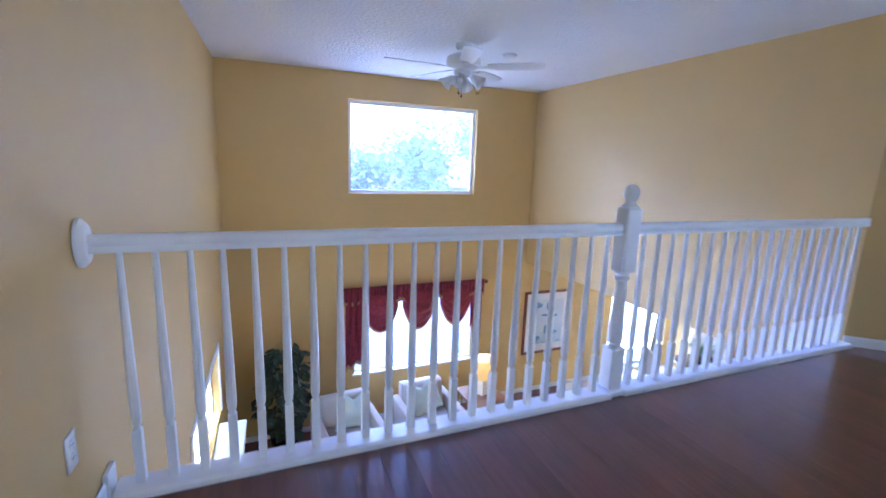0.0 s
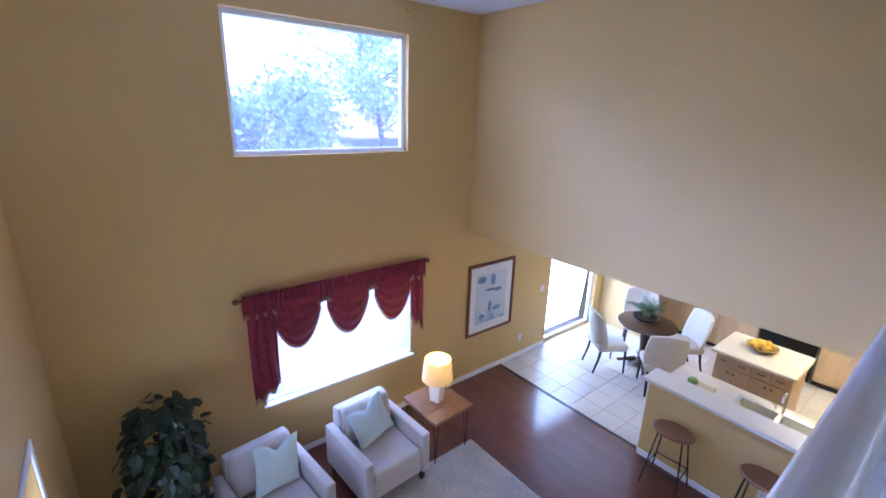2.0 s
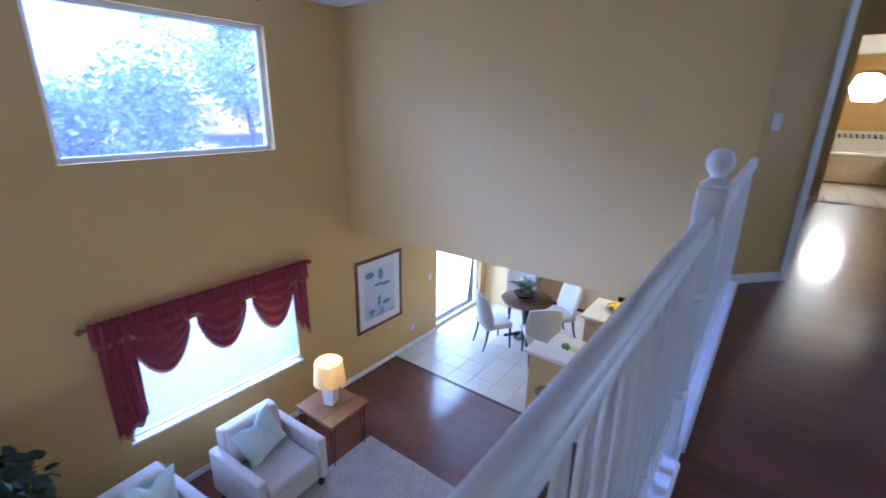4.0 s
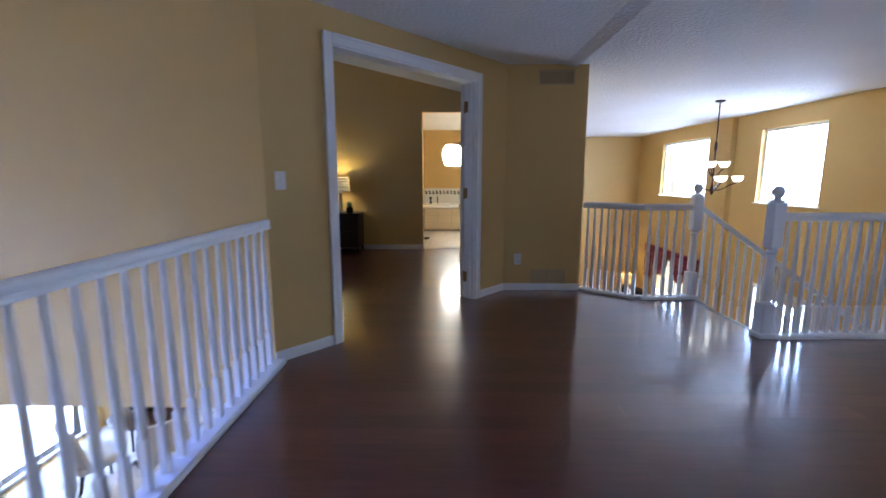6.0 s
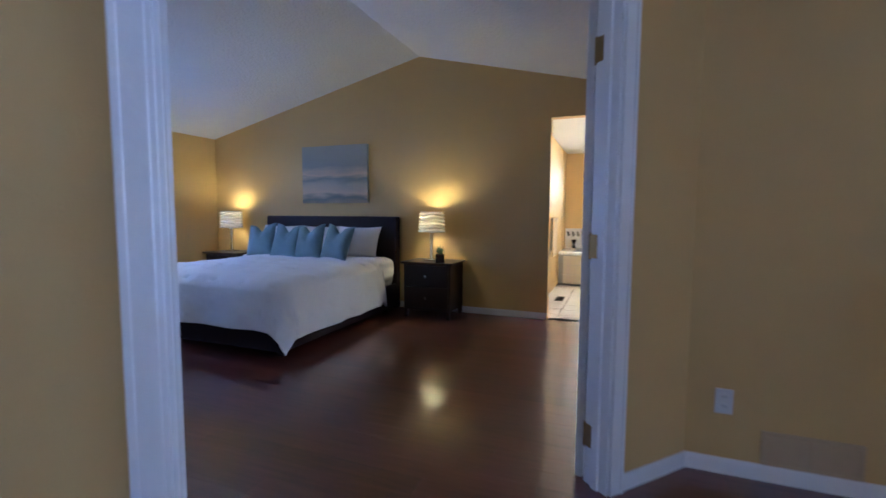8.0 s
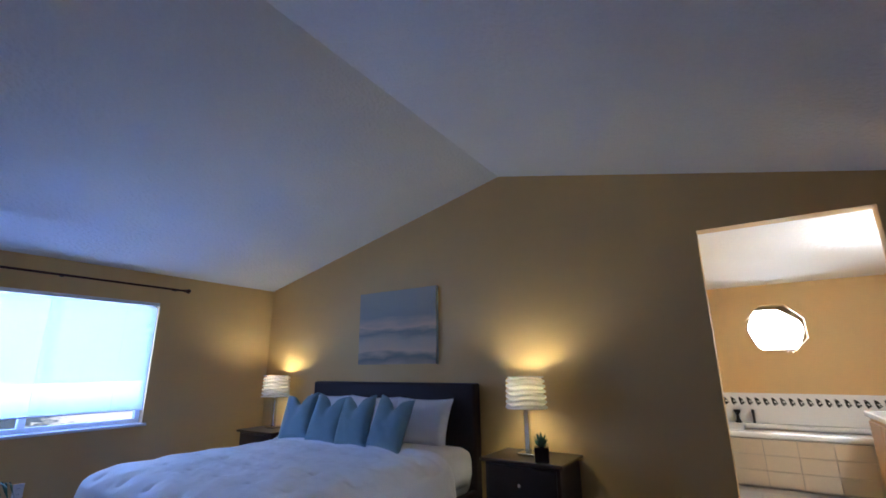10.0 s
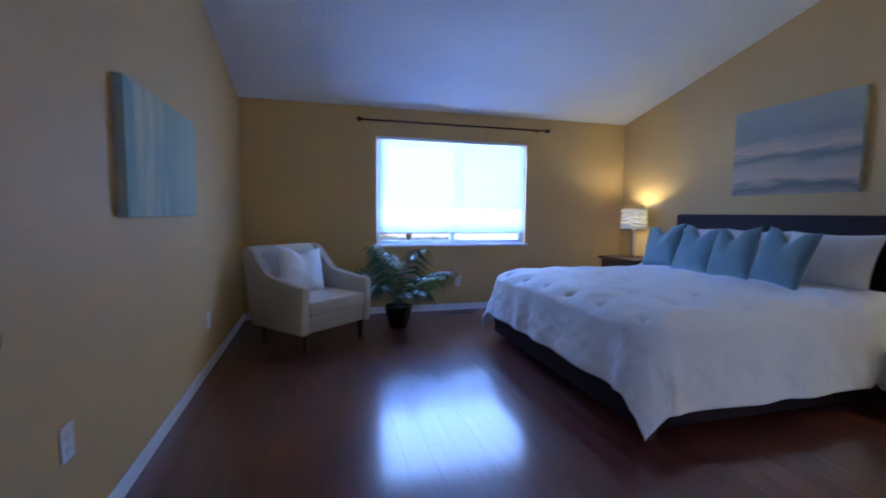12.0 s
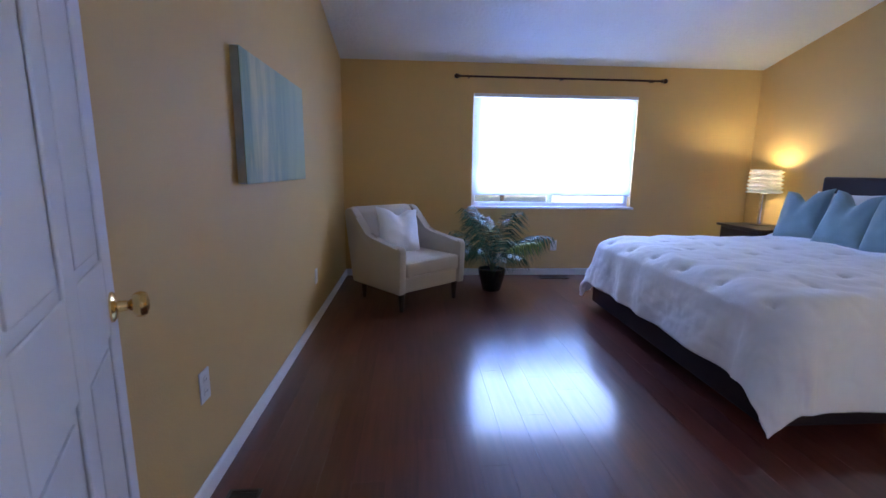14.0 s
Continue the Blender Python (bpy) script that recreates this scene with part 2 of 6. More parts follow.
wall("wall_hall_vents", DIAG_B, (HALL_X, HALL_END), 0, 2.9, -0.12, label="tan painted short hall wall with two air vents")
wall("wall_bedroom_south", (HALL_X + 0.12, BED_S), (E_OUT, BED_S), F, 2.9, 0.125, label="tan painted wall between bedroom and stair hall")
wall("wall_bedroom_east", (BED_E, NORTH), (BED_E, BED_S), 0, 3.3, -0.12, [(NORTH - 1.29, NORTH - 0.31, -0.1, 2.24)], label="dark tan gable wall behind the bed")
# The first opening is for the unseen hall window, added to let daylight in.
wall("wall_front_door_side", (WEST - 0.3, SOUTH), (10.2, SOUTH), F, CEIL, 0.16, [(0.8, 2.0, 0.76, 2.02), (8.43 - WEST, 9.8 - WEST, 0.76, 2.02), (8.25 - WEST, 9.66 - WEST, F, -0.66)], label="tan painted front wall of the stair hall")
wall("wall_front_living", (10.2, SOUTH + 0.1), (E_OUT, SOUTH + 0.1), F, CEIL, 0.26, [(0.71, 2.73, 0.76, 2.02), (0.6, 2.9, -1.75, -0.66)], label="tan painted front wall of the living room")
wall("wall_living_east", (E_OUT, SOUTH), (E_OUT, NORTH), F, 3.3, 0.16, label="tan painted side wall of the living room")
wall("wall_bath_north", (BED_E + 0.12, 1.5), (E_OUT, 1.5), 0, 2.4, -0.1, label="tan bathroom wall beside the tub")
wall("wall_bath_east", (12.6, 1.5), (12.6, BED_S), 0, 2.4, -0.12, label="tan bathroom wall around the octagon window", openings=[(0.765 - 0.33, 0.765 + 0.33, 1.735 - 0.33, 1.735 + 0.33)])
wall("wall_kitchen_south", (4.93, 1.2), (E_OUT, 1.2), F, SOFFIT, 0.12, label="tan wall closing the kitchen")
wall("wall_family_south", (WEST - 0.2, 1.1), (4.93, 1.1), F, SOFFIT, 0.12, label="tan wall under the hall")
wall("wall_kitchen_east", (9.05, NORTH), (9.05, 1.2), F, SOFFIT, -0.12, label="tan wall behind the kitchen cabinets")

# ceilings
structure(part("ceiling", prism([(WEST - 0.3, SOUTH), (E_OUT, SOUTH), (E_OUT, BED_S - 0.12), (HALL_X, BED_S - 0.12), (HALL_X, DIAG_B.y), (EAST, RAIL_Y), (EAST, NORTH), (WEST - 0.05, NORTH)], CEIL, CEIL + 0.1), CEILING),
          "white textured flat ceiling over hall and void", "ceiling")
RIDGE_Y, RIDGE_Z, EAVE_Z = 2.87, 3.075, 2.275


def slope(y0, z0, y1, z1, name):
    bm = bmesh.new()
    vs = [bm.verts.new(p) for p in ((BED_W - 0.11, y0, z0), (BED_E, y0, z0), (BED_E, y1, z1), (BED_W - 0.11, y1, z1))]
    up = [bm.verts.new(v.co + Vector((0, 0, 0.1))) for v in vs]
    bm.faces.new(vs)
    bm.faces.new(up[::-1])
    for i in range(4):
        bm.faces.new((vs[i], vs[(i + 1) % 4], up[(i + 1) % 4], up[i]))
    return structure(part(name, bm, CEILING), "white sloping vaulted bedroom ceiling", "ceiling")


slope(NORTH, EAVE_Z, RIDGE_Y, RIDGE_Z, "ceiling_bedroom_north")
slope(RIDGE_Y, RIDGE_Z, BED_S, RIDGE_Z - (RIDGE_Y - BED_S) * 0.239, "ceiling_bedroom_south")
structure(part("ceiling_bath", boxed(BED_E + 0.12, 12.6, BED_S, 1.5, 2.33, 2.42), CEILING), "white bathroom ceiling", "ceiling")
structure(part("ceiling_kitchen", boxed(EAST + 0.12, 9.05, 1.2, NORTH, SOFFIT, -0.12), CEILING), "white kitchen ceiling", "ceiling")

# Unseen slab, added to stop sun leaking in between ceilings and walls.
structure(part("roof", boxed(WEST - 0.3, E_OUT + 0.3, SOUTH - 0.3, NORTH + 0.3, 3.32, 3.5), SUBFLOOR), "unseen slab added above the ceilings to block the sun", "roof")

# floors
HALL_FLOOR = [(WEST - 0.26, SOUTH), (4.78, SOUTH), (4.78, -1.57), (5.85, -1.57), (5.80, -1.04), (HALL_X, HALL_END), (HALL_X, BED_S - 0.02), (BED_E + 0.12, BED_S - 0.02), (BED_E + 0.12, NORTH), (EAST + 0.02, NORTH), (EAST + 0.02, RAIL_Y), (WEST - 0.11, RAIL_Y)]
structure(part("floor_upper", prism(HALL_FLOOR, SOFFIT + 0.21, -0.002), SUBFLOOR), "dark cherry laminate floor of hall and bedroom", "floor")
structure(part("ceiling_under_hall", boxed(WEST - 0.2, 4.78, SOUTH, RAIL_Y - 0.02, SOFFIT, SOFFIT + 0.2), CEILING), "white ceiling under the hall", "ceiling")
structure(part("floor_lower", boxed(WEST - 0.2, E_OUT, SOUTH, NORTH, F - 0.2, F - 0.012), GROUT), "lower floor of wood laminate and tile", "floor")
structure(part("floor_bath", boxed(BED_E + 0.12, 12.6, BED_S, 1.5, -0.2, -0.012), GROUT), "cream tiled bathroom floor", "floor")



# balustrades
def rail_profile(w, h):
    return [(-w / 2, 0), (-w / 2, h * 0.25), (-w * 0.38, h * 0.36), (-w * 0.46, h * 0.55), (-w * 0.46, h * 0.78), (-w * 0.33, h * 0.94), (-w * 0.12, h),
            (w * 0.12, h), (w * 0.33, h * 0.94), (w * 0.46, h * 0.78), (w * 0.46, h * 0.55), (w * 0.38, h * 0.36), (w / 2, h * 0.25), (w / 2, 0)]


def sweep(profile, a, b, vertical_ends=True):
    """Profile (across, up) carried from a to b."""
    a, b = Vector(a), Vector(b)
    d = b - a
    flat = Vector((d.x, d.y, 0)).normalized()
    side = Vector((flat.y, -flat.x, 0))
    up = Vector((0, 0, 1))
    bm = bmesh.new()
    r0 = [bm.verts.new(a + side * u + up * v) for u, v in profile]
    r1 = [bm.verts.new(b + side * u + up * v) for u, v in profile]
    n = len(profile)
    for i in range(n):
        bm.faces.new((r0[i], r0[(i + 1) % n], r1[(i + 1) % n], r1[i]))
    bm.faces.new(r0[::-1])
    bm.faces.new(r1)
    return bm


def baluster_mesh(h):
    bm = bmesh.new()
    box(bm, -0.016, 0.016, -0.016, 0.016, 0, 0.21, 0.002)
    lathe(bm, [(0.0155, 0.21), (0.012, 0.222), (0.0165, 0.235), (0.0185, 0.26), (0.018, 0.33), (0.0105, h)], 10)
    me = bpy.data.meshes.new("baluster")
    bmesh.ops.recalc_face_normals(bm, faces=bm.faces)
    bm.to_mesh(me)
    bm.free()
    me.materials.append(TRIM)
    for poly in me.polygons:
        poly.use_smooth = True
    me.set_sharp_from_angle(angle=radians(35))
    return me


BALUSTER = baluster_mesh(0.865)


def balustrade(points, count_per, label, drop=0.0, group="stair hall balustrades"):
    base = empty("balustrade", *points[0], 0, 0, label, "balustrade", group)
    inv = base.matrix_basis.inverted()
    z = 0.0
    for (a, b), n in zip(zip(points, points[1:]), count_per):
        A, B = Vector((*a, z)), Vector((*b, z - drop))
        z -= drop
        hr = part("handrail", sweep(rail_profile(0.046, 0.06), A + Vector((0, 0, 0.888)), B + Vector((0, 0, 0.888))), TRIM, base, smooth=True)
        hr.matrix_parent_inverse = inv
        sh = part("shoe", sweep([(-0.05, 0), (-0.05, 0.02), (-0.04, 0.028), (0.06, 0.028), (0.072, 0.02), (0.072, 0)], A + Vector((0, 0, 0.001)), B + Vector((0, 0, 0.001))), TRIM, base)
        sh.matrix_parent_inverse = inv
        yaw = math.degrees(math.atan2(B.y - A.y, B.x - A.x))
        for i in range(n):
            p = A.lerp(B, (i + 0.75) / (n + 0.5))
            o = new("baluster", BALUSTER)
            o.matrix_basis = pose(p.x, p.y, p.z + 0.027, 0, 0, yaw)
            o.parent = base
            o.matrix_parent_inverse = inv
    return base


def newel(x, y, rz=0.0, z=0.0, low=0.0):
    base = empty("newel_post", x, y, z, rz, "white turned newel post with a ball finial", "newel post", "newel posts")
    part("plinth", boxed(-0.062, 0.062, -0.062, 0.062, low, 0.035, 0.006), TRIM, base)
    part("base_block", boxed(-0.045, 0.045, -0.045, 0.045, 0.035, 0.27, 0.005), TRIM, base)
    part("turned_shaft", lathed([(0.043, 0.27), (0.03, 0.285), (0.043, 0.30), (0.038, 0.315), (0.041, 0.34), (0.037, 0.45), (0.029, 0.62), (0.028, 0.64), (0.04, 0.655), (0.03, 0.672), (0.042, 0.69)], 20), TRIM, base, smooth=True)
    part("top_block", boxed(-0.046, 0.046, -0.046, 0.046, 0.69, 1.025, 0.007), TRIM, base)
    part("finial", lathed([(0.042, 1.025), (0.044, 1.035), (0.03, 1.045), (0.02, 1.055), (0.024, 1.063), (0.035, 1.078), (0.04, 1.098), (0.037, 1.118), (0.026, 1.135), (0.01, 1.143)], 20), TRIM, base, smooth=True)
    return base


balustrade([(west_x(RAIL_Y) + 0.03, RAIL_Y), (1.96, RAIL_Y)], [21], "white turned wooden balustrade along the open hall edge")
balustrade([(2.05, RAIL_Y), (EAST, RAIL_Y)], [20], "white turned wooden balustrade ending at the wall")
newel(2.005, RAIL_Y)
rosette = tagged(part("rail_rosette", lathed([(0.07, 0), (0.07, 0.012), (0.055, 0.028), (0.04, 0.03)], 24, m=pose(west_x(RAIL_Y) + 0.002, RAIL_Y, 0.92, 0, 90, 0), squash=(1.15, 0.75)), TRIM, smooth=True), "white oval wall rosette holding the handrail", "rosette")
part("wall_block", boxed(west_x(RAIL_Y) + 0.001, west_x(RAIL_Y) + 0.02, RAIL_Y - 0.045, RAIL_Y + 0.045, 0.001, 0.10, 0.003), TRIM, rosette)
balustrade([(HALL_X + 0.05, HALL_END - 0.03), (5.81, -1.06), (5.845, -1.535)], [8, 5], "white turned wooden balustrade bending round the stairwell")
newel(5.845, -1.58, 3)
newel(4.75, -1.56, 3)
balustrade([(4.755, -1.61), (4.84, -4.55)], [38], "white turned wooden balustrade beside the stairs")
balustrade([(5.87, -1.63), (5.87, -3.7)], [24], "white sloping balustrade down the stairs", drop=1.45)
structure(part("fascia_void", boxed(west_x(RAIL_Y), EAST, RAIL_Y - 0.03, RAIL_Y + 0.052, SOFFIT, -0.012), WALL), "tan painted edge of the upper floor", "fascia")
structure(part("edge_trim", boxed(west_x(RAIL_Y), EAST, RAIL_Y - 0.032, RAIL_Y + 0.056, -0.012, 0.0015), TRIM), "white edge board under the balustrade", "trim")

# stairs
STAIR = empty("staircase", 5.3, -1.57, 0, 0, "cherry wood stair flight with white risers", "staircase")
STAIR["kind"] = "structure"
for i in range(8):
    y0, z1 = -1.57 - 0.26 * i, -0.187 * (i + 1)
    tr = part("tread", boxed(4.84, 5.85, y0 - 0.285, y0 + 0.002, z1 - 0.03, z1, 0.006), PLANK)
    ri = part("riser", boxed(4.84, 5.85, y0 - 0.018, y0 - 0.002, z1 - 0.001, z1 + 0.157), TRIM)
    for o in (tr, ri):
        o.parent = STAIR
        o.matrix_parent_inverse = STAIR.matrix_basis.inverted()
ld = part("landing", boxed(4.84, 5.85, SOUTH, -3.65, -1.72, -1.68), PLANK)
ld.parent = STAIR
ld.matrix_parent_inverse = STAIR.matrix_basis.inverted()
for i in range(4):
    o = part("tread", boxed(5.85 + 0.26 * i, 6.14 + 0.26 * i, SOUTH, -3.7, -1.87 - 0.187 * i, -1.84 - 0.187 * i, 0.006), PLANK)
    o.parent = STAIR
    o.matrix_parent_inverse = STAIR.matrix_basis.inverted()
structure(part("wall_stair_side", boxed(4.72, 4.82, SOUTH, -1.62, F, -0.02), WALL), "tan wall below the stair balustrade", "wall")
structure(part("stair_nosing", boxed(4.78, 5.85, -1.6, -1.555, -0.03, 0.003, 0.006), DARKWOOD), "dark stair nosing at the floor edge", "trim")


# baseboards
def baseboard(p0, p1, h=0.075, z=0.0, side=1):
    d = (Vector(p1) - Vector(p0)).normalized()
    n = Vector((-d.y, d.x)) * side * 0.007
    a, b = (p0[0] + n.x, p0[1] + n.y, z + 0.001), (p1[0] + n.x, p1[1] + n.y, z + 0.001)
    return structure(part("baseboard", sweep([(-0.006, 0), (-0.006, h * 0.8), (-0.002, h), (0.002, h), (0.006, h * 0.8), (0.006, 0)], a, b), TRIM), "white painted baseboard", "baseboard")


def dpt(d, off=0.0):
    q = DIAG_A + DIAG_U * d + DIAG_N * off
    return (q.x, q.y)


baseboard(dpt(0.0), dpt(DOOR0 - 0.07), side=-1)
baseboard(dpt(DOOR1 + 0.07), dpt(DIAG_LEN), side=-1)
baseboard((HALL_X, DIAG_B.y), (HALL_X, HALL_END), side=-1)
baseboard((BED_W, NORTH), (BED_W, 2.0), side=1)
baseboard((BED_W, NORTH), (BED_E, NORTH), side=-1)
baseboard((BED_E, NORTH), (BED_E, 1.29), side=-1)
baseboard((BED_E, 0.31), (BED_E, BED_S), side=-1)
baseboard((HALL_X + 0.12, BED_S), (BED_E, BED_S), side=1)
baseboard((WEST, NORTH), (6.08, NORTH), z=F, side=-1)
baseboard((WEST, NORTH), (west_x(2.0), 2.0), z=F, side=1)
baseboard((west_x(RAIL_Y), RAIL_Y), (west_x(SOUTH), SOUTH), z=0, side=1)
baseboard((WEST, 1.1), (4.93, 1.1), z=F, side=1)

# bedroom doorway: jambs, casing, two leaves
YAW = math.degrees(math.atan2(DIAG_U.y, DIAG_U.x))
M_D = pose(DIAG_A.x, DIAG_A.y, 0, 0, 0, YAW)
door_frame = structure(empty("door_1", DIAG_A.x, DIAG_A.y, 0, YAW), "white painted double doorway casing", "door frame")
for nm, b in (("jamb", (DOOR0 - 0.001, DOOR0 + 0.018, -0.003, 0.123, 0.001, DOOR_H)), ("jamb", (DOOR1 - 0.018, DOOR1 + 0.001, -0.003, 0.123, 0.001, DOOR_H)), ("head_jamb", (DOOR0 + 0.018, DOOR1 - 0.018, -0.003, 0.123, DOOR_H - 0.018, DOOR_H + 0.001)),
              ("stop", (DOOR0 + 0.018, DOOR0 + 0.03, 0.04, 0.075, 0.001, DOOR_H - 0.018)), ("stop", (DOOR1 - 0.03, DOOR1 - 0.018, 0.04, 0.075, 0.001, DOOR_H - 0.018))):
    part(nm, boxed(*b), TRIM, door_frame)
for s in (-1, 1):
    y0, y1 = (-0.018, -0.0005) if s < 0 else (0.1205, 0.138)
    ym = -0.024 if s < 0 else 0.144
    for x0, x1, xo in ((DOOR0 - 0.066, DOOR0 + 0.006, DOOR0 - 0.066), (DOOR1 - 0.006, DOOR1 + 0.066, DOOR1 + 0.046)):
        bm = boxed(x0, x1, y0, y1, 0.001, DOOR_H + 0.066, 0.003)
        box(bm, xo, xo + 0.02, min(y0, ym), max(y1, ym), 0.001, DOOR_H + 0.066, 0.003)
        part("casing", bm, TRIM, door_frame)
    bm = boxed(DOOR0 + 0.0065, DOOR1 - 0.0065, y0, y1, DOOR_H - 0.006, DOOR_H + 0.066, 0.003)
    box(bm, DOOR0 + 0.0065, DOOR1 - 0.0065, min(y0, ym), max(y1, ym), DOOR_H + 0.046, DOOR_H + 0.066, 0.003)
    part("head_casing", bm, TRIM, door_frame)


def hinge(parent, x, y, z):
    bm = boxed(x - 0.002, x + 0.004, y - 0.045, y + 0.004, z - 0.05, z + 0.05)
    lathe(bm, [(0.004, -0.058), (0.008, -0.052), (0.008, 0.052), (0.004, 0.058)], 10, (x + 0.004, y + 0.008, z))
    part("hinge", bm, TARNISH, parent, "tarnished brass hinge")


for z in (0.22, 1.05, 1.86):
    hinge(door_frame, DOOR0 + 0.02, 0.118, z)
    hinge(door_frame, DOOR1 - 0.02, 0.118, z)


def door_leaf(hx, hy, angle, label):
    w, h, th = 0.745, DOOR_H - 0.03, 0.035
    leaf = empty("bedroom_door", hx, hy, 0.008, angle, label, "door", "double bedroom doors")
    core = boxed(0, w, -th / 2 + 0.007, th / 2 - 0.007, 0, h)
    part("core", core, DOORPAINT, leaf)
    cols = ((0.10, 0.335), (0.41, 0.645))
    rows = ((0.2, 0.82), (0.98, 1.6), (1.7, 1.93))
    for s in (-1, 1):
        y0, y1 = (th / 2 - 0.0075) * s, th / 2 * s
        bm = bmesh.new()
        for x0, x1 in ((0, 0.10), (0.335, 0.41), (0.645, w)):
            box(bm, x0, x1, y0, y1, 0, h, 0.0025)
        for z0, z1 in ((0, 0.2), (0.82, 0.98), (1.6, 1.7), (1.93, h)):
            for x0, x1 in cols:
                box(bm, x0 - 0.001, x1 + 0.001, y0, y1 - 0.0004 * s, z0, z1, 0.0025)
        part("stiles", bm, DOORPAINT, leaf)
        for x0, x1 in cols:
            for z0, z1 in rows:
                part("panel", boxed(x0 + 0.022, x1 - 0.022, y0 - 0.001 * s, y1 - 0.002 * s, z0 + 0.022, z1 - 0.022, 0.005, 2), DOORPAINT, leaf)
        kb = bmesh.new()
        m = pose(w - 0.065, th / 2 * s, 0.87, -90 * s, 0, 0)
        lathe(kb, [(0.033, 0), (0.033, 0.004), (0.026, 0.009), (0.012, 0.012), (0.011, 0.03), (0.018, 0.036), (0.027, 0.045), (0.029, 0.056), (0.024, 0.066), (0.012, 0.07)], 20, m=m)
        part("door_knob", kb, BRASS, leaf, "polished brass knob", smooth=True)
    return leaf


door_leaf(*dpt(DOOR0 + 0.035, 0.125), 115.5, "white six-panel bedroom door swung wide open")
door_leaf(*dpt(DOOR1 - 0.02, 0.15), -6.0, "white six-panel bedroom door opened into the room")


# windows
def window(name, x0, x1, z0, z1, y, inward, label, mullions=(), sill=True, door=False):
    """A window in a wall along x whose room face is at y; inward is -1 when the room lies to the south."""
    fr = structure(empty(name, (x0 + x1) / 2, y, z0), label, "patio door" if door else "window")
    inv = fr.matrix_basis.inverted()
    yo = y - inward * 0.10
    f = 0.045

    def add(nm, bm, mat, **k):
        o = part(nm, bm, mat, fr, **k)
        o.matrix_parent_inverse = inv
        return o
    bm = bmesh.new()
    for b in ((x0, x0 + f, z0, z1), (x1 - f, x1, z0, z1), (x0 + f, x1 - f, z0, z0 + f), (x0 + f, x1 - f, z1 - f, z1)):
        box(bm, b[0], b[1], yo - 0.03, yo + 0.03, b[2], b[3], 0.003)
    add("window_frame", bm, VINYL)
    for mx in mullions:
        add("mullion", boxed(mx - 0.025, mx + 0.025, yo - 0.028, yo + 0.028, z0 + f, z1 - f, 0.003), VINYL)
    xs = [x0 + f, *mullions, x1 - f]
    for a, b in zip(xs, xs[1:]):
        o = add("pane", boxed(a + 0.002, b - 0.002, yo - 0.003, yo + 0.003, z0 + f, z1 - f), HAZED if name == "window_1" else GLASS)
        o.visible_shadow = False
    if sill:
        add("window_sill", boxed(x0 - 0.03, x1 + 0.03, min(yo - inward * 0.0, y + inward * 0.035), max(yo, y + inward * 0.035), z0 - 0.022, z0 + 0.003, 0.004), TRIM)
    return fr


window("window_1", 1.34, 3.2, 0.775, 1.99, NORTH, -1, "white vinyl picture window high in the wall", sill=False)
window("window_2", 1.41, 3.27, -1.84, -0.62, NORTH, -1, "white vinyl living room window under a red valance")
window("window_3", 5.7, 7.5, 0.775, 1.97, NORTH, -1, "white vinyl bedroom window", (6.6,))
window("window_4", 8.13, 9.5, 0.76, 2.02, SOUTH, 1, "white vinyl window high in the stair hall")
window("window_5", 10.91, 12.93, 0.76, 2.02, SOUTH + 0.1, 1, "white vinyl window high in the living room")
window("window_6", 10.8, 13.1, -1.75, -0.66, SOUTH + 0.1, 1, "white vinyl front window under red valances", (11.95,))
# Unseen window, added only as a light source for the hall.
window("unseen_window_9", 0.3, 1.5, 0.76, 2.02, SOUTH, 1, "unseen white window added to light the upper hall")
window("patio_door_1", 6.1, 7.53, F + 0.01, -0.56, NORTH, -1, "white sliding patio door to the garden", sill=False, door=True)

ww = window("window_8", -0.8, 0.8, -0.35, 0.35, 0.0, 1, "white vinyl window above the fireplace mantel", (0.0,), sill=False)
ww.matrix_basis = pose(west_x(4.25), 4.25, -1.44, 0, 0, -91.4)
for x0, x1, z0, z1 in ((-0.85, 0.85, 0.70, 0.75), (-0.85, -0.8, 0.0, 0.70), (0.8, 0.85, 0.0, 0.70)):
    part("casing", boxed(x0, x1, 0.001, 0.016, z0, z1, 0.003), TRIM, ww)

# octagon window
oc = structure(empty("window_7", 12.6, 0.735, 1.735), "white octagonal bathroom window", "window")
ring = bmesh.new()
for r0, r1, x0, x1 in ((0.315, 0.47, -0.002, 0.125),):
    pts = []
    for r in (r0, r1):
        pts.append([(r / math.cos(math.pi / 8) * math.cos(math.pi / 8 + math.pi / 4 * i), r / math.cos(math.pi / 8) * math.sin(math.pi / 8 + math.pi / 4 * i)) for i in range(8)])
    for i in range(8):
        j = (i + 1) % 8
        quad = [pts[0][i], pts[0][j], pts[1][j], pts[1][i]]
        lo = [ring.verts.new((x0, a, b)) for a, b in quad]
        hi = [ring.verts.new((x1, a, b)) for a, b in quad]
        ring.faces.new(lo)
        ring.faces.new(hi[::-1])
        for k in range(4):
            ring.faces.new((lo[k], lo[(k + 1) % 4], hi[(k + 1) % 4], hi[k]))
part("window_surround", ring, WALL, oc)
gl = part("pane", lathed([(0.34, 0), (0.34, 0.006)], 8, m=pose(0.07, 0, 0, 0, 90, 22.5)), GLASS, oc)
gl.visible_shadow = False

